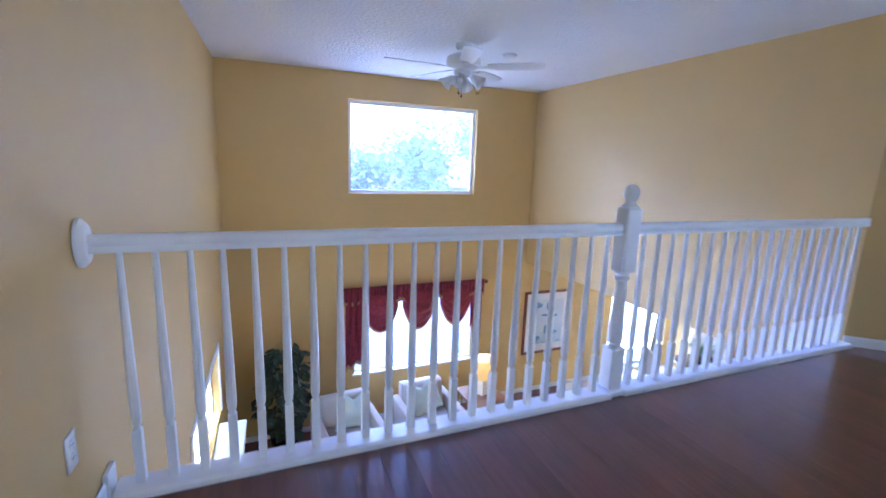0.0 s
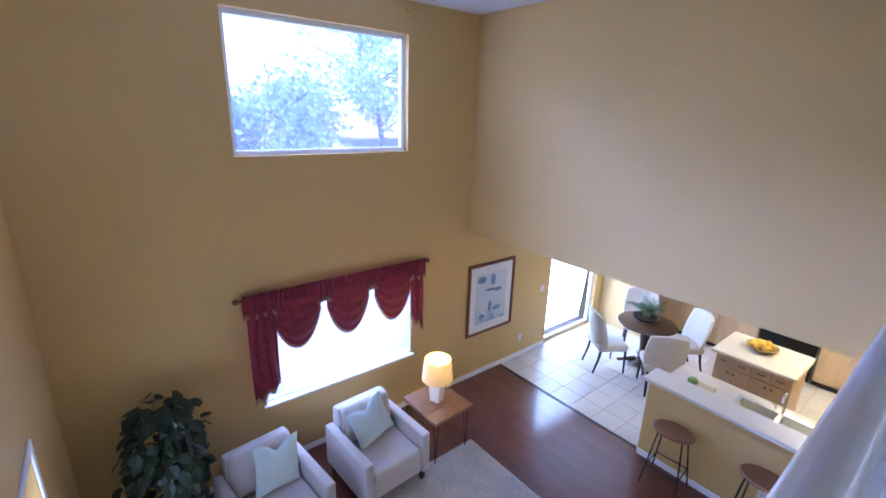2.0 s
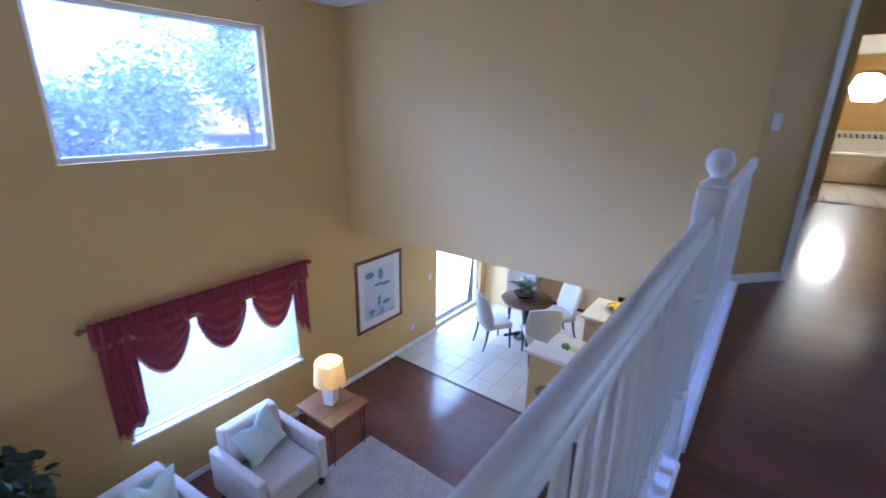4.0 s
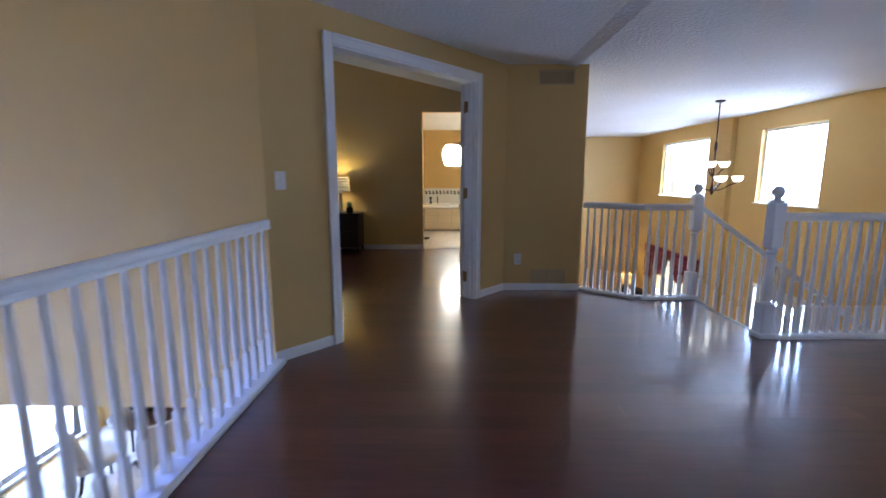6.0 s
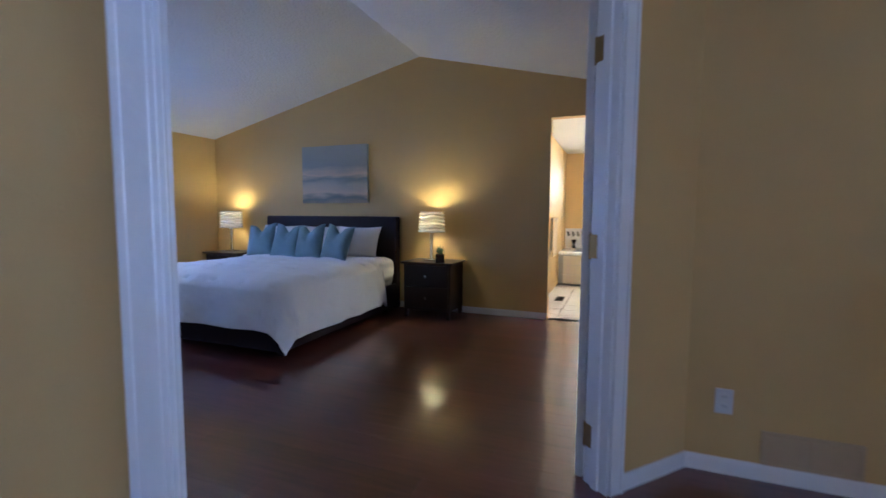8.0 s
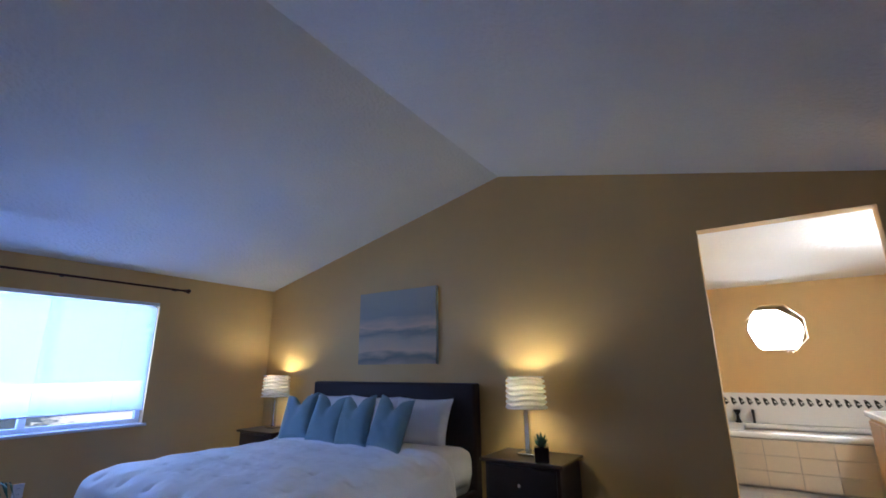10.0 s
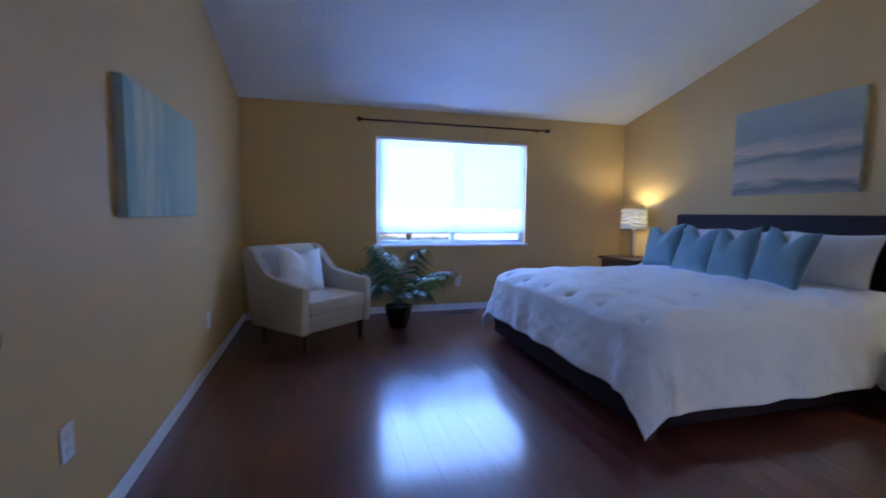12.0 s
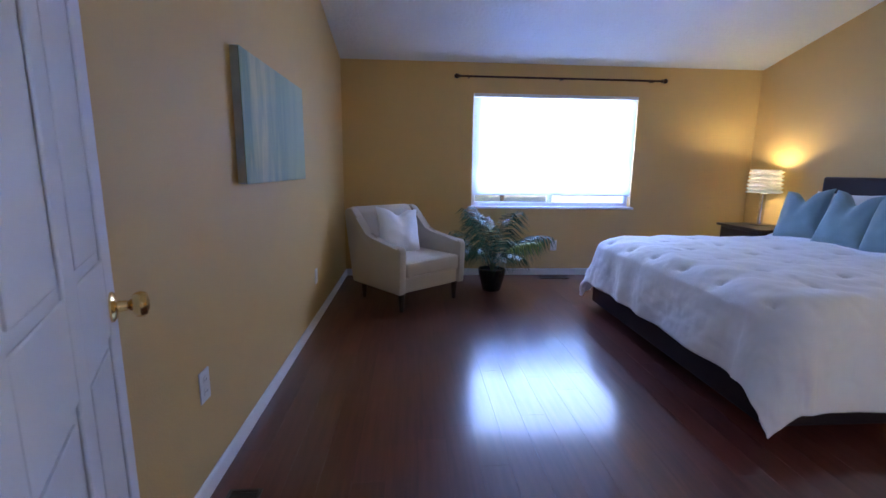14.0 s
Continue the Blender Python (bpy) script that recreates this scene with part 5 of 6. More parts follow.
def valance(x0, x1, y, z, inward, swags, tail_l, tail_r, label, depth=0.09):
    va = empty("valance", (x0 + x1) / 2, y + inward * depth, z, 0, label, "valance", "red valances")
    W = x1 - x0
    part("rod", tubed([(-W / 2 - 0.05, 0, 0), (W / 2 + 0.05, 0, 0)], 0.014, 10), FRAMEWOOD, va)
    for s in (-1, 1):
        part("rod_bracket", tubed([(s * (W / 2 - 0.02), 0, 0), (s * (W / 2 - 0.02), -inward * (depth - 0.002), 0)], 0.008, 8), FRAMEWOOD, va)
        part("rod_finial", lathed([(0.013, 0), (0.028, 0.015), (0.03, 0.035), (0.012, 0.055)], 14, m=pose(s * (W / 2 + 0.05), 0, 0, 0, 90 * s, 0)), FRAMEWOOD, va, smooth=True)

    def cloth(name, fz, xa, xb, n=40, rows=22, pleat=0.018, freq=60, bulge=0.0, off=0.0, rise=0.035):
        bm = bmesh.new()
        g = []
        for i in range(n + 1):
            s = i / n
            x = xa + (xb - xa) * s
            low = fz(s)
            col = []
            for j in range(rows + 1):
                h = j / rows
                yy = inward * (0.02 + off + pleat * math.sin(x * freq + 2 * math.sin(h * 3)) * (1 - 0.3 * h) + bulge * math.sin(math.pi * s) * math.sin(math.pi * min(1, h * 0.9)) + (0.16 * bulge * math.sin(h * 30 + 2.5 * math.sin(math.pi * s)) * math.sin(math.pi * s)))
                col.append(bm.verts.new((x, yy, rise + (low - rise) * h)))
            g.append(col)
        for i in range(n):
            for j in range(rows):
                bm.faces.new((g[i][j], g[i + 1][j], g[i + 1][j + 1], g[i][j + 1]))
        o = part(name, bm, RED, va, smooth=True)
        mod = o.modifiers.new("cloth", 'SOLIDIFY')
        mod.thickness = 0.004
        fb = bmesh.new()
        for i in range(n):
            for k in range(2):
                s = (i + k * 0.5) / n
                x = xa + (xb - xa) * s
                zz = fz(s)
                box(fb, x - 0.004, x + 0.004, inward * (0.02 + off) - 0.003, inward * (0.02 + off) + 0.003, zz - 0.03 - 0.022 * abs(math.sin(i * 7.3 + k * 2.1)), zz + 0.004)
        tagged(part("fringe", fb, FRINGE, o), kind="stuff")
    cloth("header", lambda s: -0.15 + 0.012 * math.sin(s * 70), -W / 2 - 0.03, W / 2 + 0.03, n=220, rows=6, pleat=0.02, freq=120, off=0.016, rise=0.055)
    a = -W / 2 + tail_l[0] * 0.75
    b = W / 2 - tail_r[0] * 0.75
    step = (b - a) / swags
    for k in range(swags):
        cloth("swag", lambda s: -0.17 - 0.44 * math.sin(math.pi * s) ** 0.6, a + step * (k + 0.045), a + step * (k + 0.955), n=34, rows=26, pleat=0.004, freq=20, bulge=0.07)
    cloth("tail", lambda s: -tail_l[1] + 0.16 * s + 0.03 * math.sin(s * 15), -W / 2, -W / 2 + tail_l[0], n=26, pleat=0.02, freq=75, off=0.02)
    cloth("tail", lambda s: -tail_r[1] + 0.2 * (1 - s) + 0.03 * math.sin(s * 13), W / 2 - tail_r[0], W / 2, n=26, pleat=0.02, freq=75, off=0.02)
    return va


valance(1.27, 3.37, NORTH, -0.56, -1, 3, (0.27, 1.12), (0.20, 0.86), "burgundy swag valance with tan fringe over the window")

# mantel on the west wall
mt = empty("fireplace_mantel", west_x(4.08), 4.08, F, -1.4, "white painted fireplace mantel below the side window", "mantel")
part("shelf", boxed(0.002, 0.26, -0.85, 0.78, 1.10, 1.15, 0.008), TRIM, mt)
part("cornice", boxed(0.002, 0.21, -0.8, 0.73, 1.04, 1.10, 0.008), TRIM, mt)
part("frieze", boxed(0.002, 0.17, -0.75, 0.68, 0.86, 1.04, 0.004), TRIM, mt)
for y0, y1 in ((-0.75, -0.53), (0.46, 0.68)):
    part("pilaster", boxed(0.002, 0.17, y0, y1, 0, 0.86, 0.004), TRIM, mt)
part("firebox", boxed(0.002, 0.05, -0.53, 0.46, 0, 0.86), DARKSLOT, mt)



# kitchen and dining nook
MAPLE = material("pale_maple_cabinet", (0.52, 0.37, 0.21), 0.42, grain=5, vary=0.14, stretch=(10, 10, 1.2), stain=1.5, stain_amount=0.08)
COUNTER = material("cream_laminate_top", (0.68, 0.62, 0.50), 0.3, grain=90, vary=0.05)
STEEL = material("stainless_steel", (0.55, 0.55, 0.55), 0.28, metal=1.0, vary=0.05)
BLACKGLASS = material("black_oven_glass", (0.012, 0.012, 0.013), 0.12, vary=0.05)


def cabinet(x, y, rz, w, depth, h, label, drawers=0, group="maple kitchen cabinets", z=F, toe=0.09):
    """Its front looks along -x before turning, centred at y."""
    cb = empty("cabinet", x, y, z, rz, label, "cabinet", group)
    part("body", boxed(0.02, depth, -w / 2 + 0.001, w / 2 - 0.001, toe, h), MAPLE, cb)
    part("toe_kick", boxed(0.07, depth, -w / 2 + 0.001, w / 2 - 0.001, 0, toe), DARKWOOD, cb)
    for s in (-1, 1):
        y0, y1 = (-w / 2 + 0.012, -0.004) if s < 0 else (0.004, w / 2 - 0.012)
        top = h - 0.02
        if drawers:
            dr = part("drawer", boxed(0, 0.02, y0, y1, h - 0.17, top, 0.003), MAPLE, cb)
            part("pull", tubed([(0.0, (y0 + y1) / 2 - 0.04, h - 0.095), (-0.025, (y0 + y1) / 2 - 0.035, h - 0.095), (-0.025, (y0 + y1) / 2 + 0.035, h - 0.095), (0.0, (y0 + y1) / 2 + 0.04, h - 0.095)], 0.005, 6), BRONZE, dr)
            top = h - 0.185
        bm = bmesh.new()
        z0 = toe + 0.02
        for b in ((y0, y0 + 0.055, z0, top), (y1 - 0.055, y1, z0, top), (y0 + 0.055, y1 - 0.055, z0, z0 + 0.055), (y0 + 0.055, y1 - 0.055, top - 0.055, top)):
            box(bm, 0, 0.02, b[0], b[1], b[2], b[3], 0.002)
        box(bm, 0.009, 0.02, y0 + 0.05, y1 - 0.05, z0 + 0.05, top - 0.05)
        dd = part("door", bm, MAPLE, cb)
        part("knob", lathed([(0.006, 0), (0.005, 0.012), (0.013, 0.018), (0.012, 0.026)], 12, m=pose(0, y1 - 0.03 if s < 0 else y0 + 0.03, top - 0.06, 0, -90, 0)), BRONZE, dd, smooth=True)
    return cb


for k in range(4):
    cabinet(8.44, 5.86 - 0.6 * k, 0, 0.6, 0.6, 0.87, "pale maple base cabinet with two doors")
cabinet(8.44, 2.61, 0, 0.72, 0.6, 0.87, "pale maple base cabinet beside the range")
cabinet(8.44, 1.75, 0, 0.9, 0.6, 0.87, "pale maple corner base cabinet")
for y0, y1 in ((1.22, 2.975), (3.77, 6.18)):
    tagged(part("worktop", boxed(8.41, 9.04, y0, y1, F + 0.87, F + 0.91, 0.006), COUNTER), "cream laminate kitchen worktop along the wall", "worktop")
rg = empty("kitchen_range", 8.42, 3.37, F, 0, "black glass-fronted kitchen range between cabinets", "range")
part("body", boxed(0.03, 0.62, -0.38, 0.38, 0.02, 0.9), STEEL, rg)
part("oven_door", boxed(0, 0.03, -0.375, 0.375, 0.22, 0.78, 0.006), BLACKGLASS, rg)
part("drawer", boxed(0, 0.03, -0.375, 0.375, 0.04, 0.21, 0.006), BLACKGLASS, rg)
part("control_panel", boxed(-0.005, 0.03, -0.375, 0.375, 0.79, 0.9, 0.006), BLACKGLASS, rg)
part("handle", tubed([(-0.04, -0.32, 0.74), (-0.04, 0.32, 0.74)], 0.011, 8), STEEL, rg)

cabinet(6.58, 3.10, 0, 0.43, 0.7, 0.87, "pale maple island cabinet with drawers", 1, "island cabinets")
cabinet(6.58, 3.53, 0, 0.43, 0.7, 0.87, "pale maple island cabinet with drawers", 1, "island cabinets")
tagged(part("island_worktop", boxed(6.50, 7.34, 2.84, 3.79, F + 0.87, F + 0.912, 0.008), COUNTER), "cream laminate island worktop", "worktop")
fb = empty("fruit_bowl", 7.0, 3.36, F + 0.912, 0, "woven bowl full of yellow lemons", "fruit bowl")
WICKER = material("woven_wicker", (0.33, 0.22, 0.11), 0.8, grain=60, vary=0.4, bump=0.5, bump_scale=70)
LEMON = material("lemon_skin", (0.75, 0.47, 0.03), 0.45, grain=60, vary=0.08, bump=0.1, bump_scale=150, random_tone=0.12)
part("bowl", lathed([(0.09, 0), (0.14, 0.02), (0.185, 0.06), (0.19, 0.065), (0.18, 0.068), (0.13, 0.03), (0.03, 0.02)], 28), WICKER, fb, smooth=True)
lr = random.Random(2)
for k in range(15):
    a, r = k * 2.4, 0.036 * math.sqrt(k)
    part("lemon", lathed([(0.004, -0.042), (0.02, -0.034), (0.031, -0.012), (0.031, 0.012), (0.02, 0.032), (0.004, 0.044)], 12, m=pose(r * math.cos(a), r * math.sin(a), 0.075 + 0.028 * (k < 6), lr.uniform(60, 120), 0, lr.uniform(0, 360))), LEMON, fb, smooth=True)

# bar
structure(part("half_wall", boxed(4.93, 5.05, 1.2, 3.85, F, F + 1.0), WALL), "tan half wall under the breakfast bar", "wall")
baseboard((4.93, 1.2), (4.93, 3.85), z=F, side=1)
tagged(part("breakfast_counter", boxed(4.85, 5.17, 1.2, 3.9, F + 1.0, F + 1.045, 0.01, 2), COUNTER), "cream laminate breakfast bar top", "counter")
sinkcab = empty("cabinet", 5.74, 2.5, F, 180, "pale maple sink cabinet behind the bar", "cabinet", "maple kitchen cabinets")
part("body", boxed(0.0, 0.68, -1.28, 1.28, 0.09, 0.70), MAPLE, sinkcab)
bm = bmesh.new()
for b in ((5.05, 5.76, 3.14, 3.83), (5.05, 5.76, 1.2, 2.36), (5.05, 5.24, 2.36, 3.14), (5.63, 5.76, 2.36, 3.14)):
    box(bm, b[0], b[1], b[2], b[3], F + 0.865, F + 0.905)
tagged(part("sink_worktop", bm, COUNTER), "cream laminate worktop around the sink", "worktop")
sk = empty("kitchen_sink", 5.43, 2.75, F + 0.905, 0, "stainless steel double-bowl sink with faucet", "sink")
bm = bmesh.new()
for b in ((-0.21, 0.22, -0.41, -0.37), (-0.21, 0.22, 0.37, 0.41), (-0.21, -0.16, -0.37, 0.37), (0.15, 0.22, -0.37, 0.37), (-0.16, 0.15, -0.02, 0.02)):
    box(bm, b[0], b[1], b[2], b[3], 0.0, 0.008, 0.003)
part("rim", bm, STEEL, sk)
for y0, y1 in ((-0.37, -0.02), (0.02, 0.37)):
    bm = bmesh.new()
    box(bm, -0.16, 0.15, y0, y1, -0.17, -0.165)
    for b in ((-0.16, -0.155, y0, y1), (0.145, 0.15, y0, y1), (-0.155, 0.145, y0, y0 + 0.005), (-0.155, 0.145, y1 - 0.005, y1)):
        box(bm, b[0], b[1], b[2], b[3], -0.165, 0.0)
    part("basin", bm, STEEL, sk)
fc = part("faucet", tubed([(0.185, 0.0, 0.008), (0.185, 0, 0.2), (0.16, 0, 0.25), (0.1, 0, 0.27), (0.04, 0, 0.25), (0.02, 0, 0.2)], 0.012, 10), CHROME, sk, smooth=True)
part("lever", tubed([(0.19, 0.07, 0.008), (0.19, 0.07, 0.06), (0.16, 0.11, 0.08)], 0.009, 8), CHROME, fc)
cbd = tagged(part("cutting_board", boxed(5.3, 5.5, 3.35, 3.62, F + 0.906, F + 0.922, 0.004), material("pale_board_wood", (0.55, 0.42, 0.25), 0.5, vary=0.15)), "pale wooden cutting board on the worktop", "cutting board")
lime = empty("cabbage", 5.36, 3.56, F + 0.922, 0, "small green cabbage on the cutting board", "vegetable")
part("head", lathed([(0.015, 0), (0.045, 0.015), (0.058, 0.045), (0.045, 0.08), (0.012, 0.095)], 14), material("cabbage_leaf", (0.16, 0.28, 0.05), 0.5, vary=0.3, bump=0.4, bump_scale=30), lime, smooth=True)
plate("wall_outlet", pose(4.9295, 2.62, F + 0.35, 0, 0, 90), "outlet", "white outlet on the half wall")


def stool(x, y, rz):
    st = empty("bar_stool", x, y, F, rz, "brown saddle-seat bar stool with black metal legs", "bar stool", "bar stools")
    bm = bmesh.new()
    lathe(bm, [(0.02, 0.655), (0.16, 0.66), (0.185, 0.675), (0.188, 0.692), (0.175, 0.705), (0.10, 0.698), (0.02, 0.694)], 32, squash=(0.82, 1.12))
    part("seat", bm, material("walnut_seat", (0.22, 0.10, 0.045), 0.4, grain=7, vary=0.25, stretch=(10, 2, 2), coat=0.1), st, smooth=True)
    for a in (-1, 1):
        for b in (-1, 1):
            part("leg", tubed([(a * 0.085, b * 0.12, 0.665), (a * 0.17, b * 0.19, 0.004)], 0.009, 8), IRON, st)
    for p, q in (((-0.14, -0.165), (0.14, -0.165)), ((-0.14, 0.165), (0.14, 0.165)), ((-0.14, -0.165), (-0.14, 0.165)), ((0.14, -0.165), (0.14, 0.165))):
        part("stretcher", tubed([(*p, 0.235), (*q, 0.235)], 0.007, 8), IRON, st)
    return st


stool(4.70, 3.42, 4)
stool(4.72, 2.60, -5)

# dining set
dt = empty("dining_table", 6.87, 4.85, F, 0, "round dark wood pedestal dining table", "dining table")
BROWN = material("dark_walnut_top", (0.06, 0.03, 0.018), 0.3, grain=6, vary=0.3, stretch=(12, 2, 2), coat=0.2)
part("tabletop", lathed([(0.3, 0.715), (0.42, 0.718), (0.44, 0.73), (0.44, 0.745), (0.425, 0.752), (0.02, 0.752)], 44), BROWN, dt, smooth=True)
part("pedestal", lathed([(0.2, 0.03), (0.12, 0.06), (0.06, 0.12), (0.05, 0.3), (0.075, 0.5), (0.06, 0.6), (0.16, 0.7), (0.2, 0.715)], 24), BROWN, dt, smooth=True)
for k in range(4):
    part("foot", tubed([(0.08 * math.cos(k * math.pi / 2 + 0.6), 0.08 * math.sin(k * math.pi / 2 + 0.6), 0.10), (0.36 * math.cos(k * math.pi / 2 + 0.6), 0.36 * math.sin(k * math.pi / 2 + 0.6), 0.028)], 0.035, 8, 0.7), BROWN, dt)


def dining_chair(x, y, face, label):
    """face: degrees of the way in which it looks, from +x."""
    ch = empty("dining_chair", x, y, F, face + 90, label, "dining chair", "chairs round the dining table")
    part("seat", boxed(-0.245, 0.245, -0.25, 0.23, 0.37, 0.49, 0.045, 3), CREAM, ch, smooth=True)
    bm = bmesh.new()
    n, rows = 16, 12
    front, back = [], []
    for i in range(n + 1):
        s = 2 * i / n - 1
        fcol, bcol = [], []
        for j in range(rows + 1):
            h = j / rows
            zz = 0.40 + (0.60 - 0.05 * s * s * h) * h
            xx = s * (0.245 + 0.03 * math.sin(math.pi * h))
            yy = 0.20 + 0.10 * h - 0.09 * s * s * (1 - 0.3 * h)
            edge = 1 if i in (0, n) or j in (0, rows) else 0
            fcol.append(bm.verts.new((xx, yy - (0.018 if edge else 0.034), zz)))
            bcol.append(bm.verts.new((xx, yy + (0.018 if edge else 0.030), zz)))
        front.append(fcol)
        back.append(bcol)
    for g, flip in ((front, 1), (back, -1)):
        for i in range(n):
            for j in range(rows):
                q = (g[i][j], g[i + 1][j], g[i + 1][j + 1], g[i][j + 1])
                bm.faces.new(q[::flip])
    rim = [(i, 0) for i in range(n + 1)] + [(n, j) for j in range(1, rows + 1)] + [(i, rows) for i in range(n - 1, -1, -1)] + [(0, j) for j in range(rows - 1, 0, -1)]
    for (a, b), (c, e) in zip(rim, rim[1:] + rim[:1]):
        bm.faces.new((front[a][b], front[c][e], back[c][e], back[a][b]))
    part("backrest", bm, CREAM, ch, smooth=True)
    for lx, ly, dy in ((-0.21, -0.21, -0.01), (0.21, -0.21, -0.01), (-0.19, 0.18, 0.09), (0.19, 0.18, 0.09)):
        part("leg", tubed([(lx, ly, 0.38), (lx * 1.02, ly + dy * 0.35, 0.2), (lx * 1.05, ly + dy, 0.0)], 0.023, 8, 0.6), DARKWOOD, ch)
    return ch


dining_chair(6.33, 5.18, -33, "cream upholstered dining chair near the patio door")
dining_chair(6.40, 4.36, 38, "cream upholstered dining chair seen from behind")
dining_chair(7.26, 4.42, 142, "cream upholstered dining chair beside the island")
dining_chair(7.40, 5.22, 212, "cream upholstered dining chair by the wall")
cp = empty("centrepiece_plant", 6.9, 4.9, F + 0.752, 0, "leafy green centrepiece in a dark bowl", "plant")
part("bowl", lathed([(0.08, 0), (0.15, 0.03), (0.2, 0.08), (0.19, 0.085), (0.1, 0.05)], 24), BLACKPOT, cp, smooth=True)
part("soil", lathed([(0.12, 0.05), (0.17, 0.075)], 20), SOIL, cp)
for k in range(22):
    st, lf = frond(0.26 + 0.1 * (k % 3) / 2, 0.35 + 0.15 * (k % 4), 9, 0.07, 60 + k)
    m = pose(0.04 * math.cos(k), 0.04 * math.sin(k), 0.07, 0, 0, k * 137.5) @ pose(0, 0, 0, 0, -25 if k % 3 == 0 else -5, 0)
    for b in (st, lf):
        bmesh.ops.transform(b, matrix=m, verts=b.verts)
    fr2 = part("frond", st, STEM, cp)
    part("leaf_blade", lf, LEAF, fr2)
structure(part("wall_nook", boxed(7.75, 7.87, 5.25, NORTH - 0.001, F, SOFFIT), WALL), "tan wall return beside the patio door", "wall")



# stair hall and living room
LIT = material("lit_frosted_bowl", (0.9, 0.88, 0.82), 0.5, vary=0.02, emit=(1.0, 0.92, 0.78), strength=1.3)
cn = empty("chandelier", 8.30, -3.13, CEIL, 0, "bronze two-tier chandelier with lit frosted bowls", "chandelier")
part("canopy", lathed([(0.07, 0), (0.065, -0.02), (0.02, -0.035)], 18), BRONZE, cn, smooth=True)
part("rod", tubed([(0, 0, -0.03), (0, 0, -0.6)], 0.008, 8), BRONZE, cn)
part("column", lathed([(0.01, -0.58), (0.022, -0.62), (0.024, -0.68), (0.013, -0.74), (0.012, -1.0), (0.016, -1.2), (0.032, -1.3), (0.022, -1.35), (0.006, -1.38)], 16), BRONZE, cn, smooth=True)


def chandelier_arm(a, r, z):
    ca, sa = math.cos(a), math.sin(a)
    ar = part("arm", tubed([(0.03 * ca, 0.03 * sa, z - 0.13), (r * 0.35 * ca, r * 0.35 * sa, z - 0.12), (r * 0.7 * ca, r * 0.7 * sa, z - 0.05), (r * ca, r * sa, z - 0.01)], 0.009, 8), BRONZE, cn, smooth=True)
    part("cup", lathed([(0.015, -0.018), (0.034, -0.006), (0.03, 0.0)], 14, (r * ca, r * sa, z)), BRONZE, ar)
    part("bowl", lathed([(0.03, 0), (0.056, 0.02), (0.07, 0.05), (0.076, 0.085), (0.072, 0.085), (0.065, 0.05), (0.052, 0.023), (0.024, 0.006)], 22, (r * ca, r * sa, z)), LIT, ar, "lit frosted glass bowl", smooth=True)


for k in range(5):
    chandelier_arm(k * 2 * math.pi / 5 + 0.45, 0.31, -1.18)
for k in range(3):
    chandelier_arm(k * 2 * math.pi / 3 + 0.2, 0.13, -0.97)
valance(10.72, 13.2, SOUTH + 0.1, -0.58, 1, 2, (0.35, 1.0), (0.35, 1.0), "burgundy swag valance over the front window")
SHEER = material("gold_curtain", (0.55, 0.38, 0.12), 0.8, vary=0.15, sheen=0.3)
for x0, x1 in ((10.75, 11.25), (12.65, 13.15)):
    bm = bmesh.new()
    g = [[bm.verts.new((x0 + (x1 - x0) * i / 40, SOUTH + 0.15 + 0.02 * math.sin(i * 1.3), z)) for z in (F + 0.03, F + 1.0, -0.62)] for i in range(41)]
    for p, q in zip(g, g[1:]):
        for j in range(2):
            bm.faces.new((p[j], q[j], q[j + 1], p[j + 1]))
    cu = tagged(part("curtain", bm, SHEER, smooth=True), "gold drape hanging beside the front window", "curtain", "gold drapes")
    cu.modifiers.new("cloth", 'SOLIDIFY').thickness = 0.004
sofa = empty("sofa", 12.3, -3.9, F, 180, "dark brown sofa under the front window", "sofa")
SOFA = material("dark_brown_upholstery", (0.05, 0.03, 0.025), 0.8, grain=60, vary=0.15, bump=0.2, bump_scale=200)
part("base", boxed(-1.05, 1.05, -0.42, 0.40, 0.1, 0.32, 0.02, 2), SOFA, sofa)
part("backrest", boxed(-1.05, 1.05, 0.24, 0.44, 0.3, 0.86, 0.05, 3), SOFA, sofa, smooth=True)
for s in (-1, 1):
    part("arm", boxed(s * 0.88, s * 1.08, -0.44, 0.42, 0.1, 0.64, 0.05, 3), SOFA, sofa, smooth=True)
    part("seat_cushion", boxed(s * 0.01, s * 0.87, -0.43, 0.24, 0.32, 0.47, 0.05, 3), SOFA, sofa, smooth=True)
for x in (-0.98, 0.98):
    for y in (-0.36, 0.34):
        part("leg", boxed(x - 0.03, x + 0.03, y - 0.03, y + 0.03, 0, 0.11), DARKWOOD, sofa)
pillow("cushion", pose(12.9, -3.98, F + 0.475, 16, 0, 165), 0.5, 0.48, 0.17, LINEN, "white square cushion on the dark sofa", "cushion", "sofa cushions", seed=31)
pillow("cushion", pose(12.1, -3.98, F + 0.475, 16, 0, 195), 0.5, 0.48, 0.17, LINEN, "white square cushion on the dark sofa", "cushion", "sofa cushions", seed=32)
st = empty("side_table", 13.72, -3.92, F, 0, "dark wood side table beside the sofa", "side table")
part("tabletop", boxed(-0.28, 0.28, -0.28, 0.28, 0.56, 0.6, 0.006), DARKWOOD, st)
for a in (-0.23, 0.23):
    for b in (-0.23, 0.23):
        part("leg", boxed(a - 0.025, a + 0.025, b - 0.025, b + 0.025, 0, 0.56), DARKWOOD, st)
ll = empty("table_lamp", 13.62, -4.02, F + 0.6, 0, "lamp with a cream drum shade beside the sofa", "table lamp")
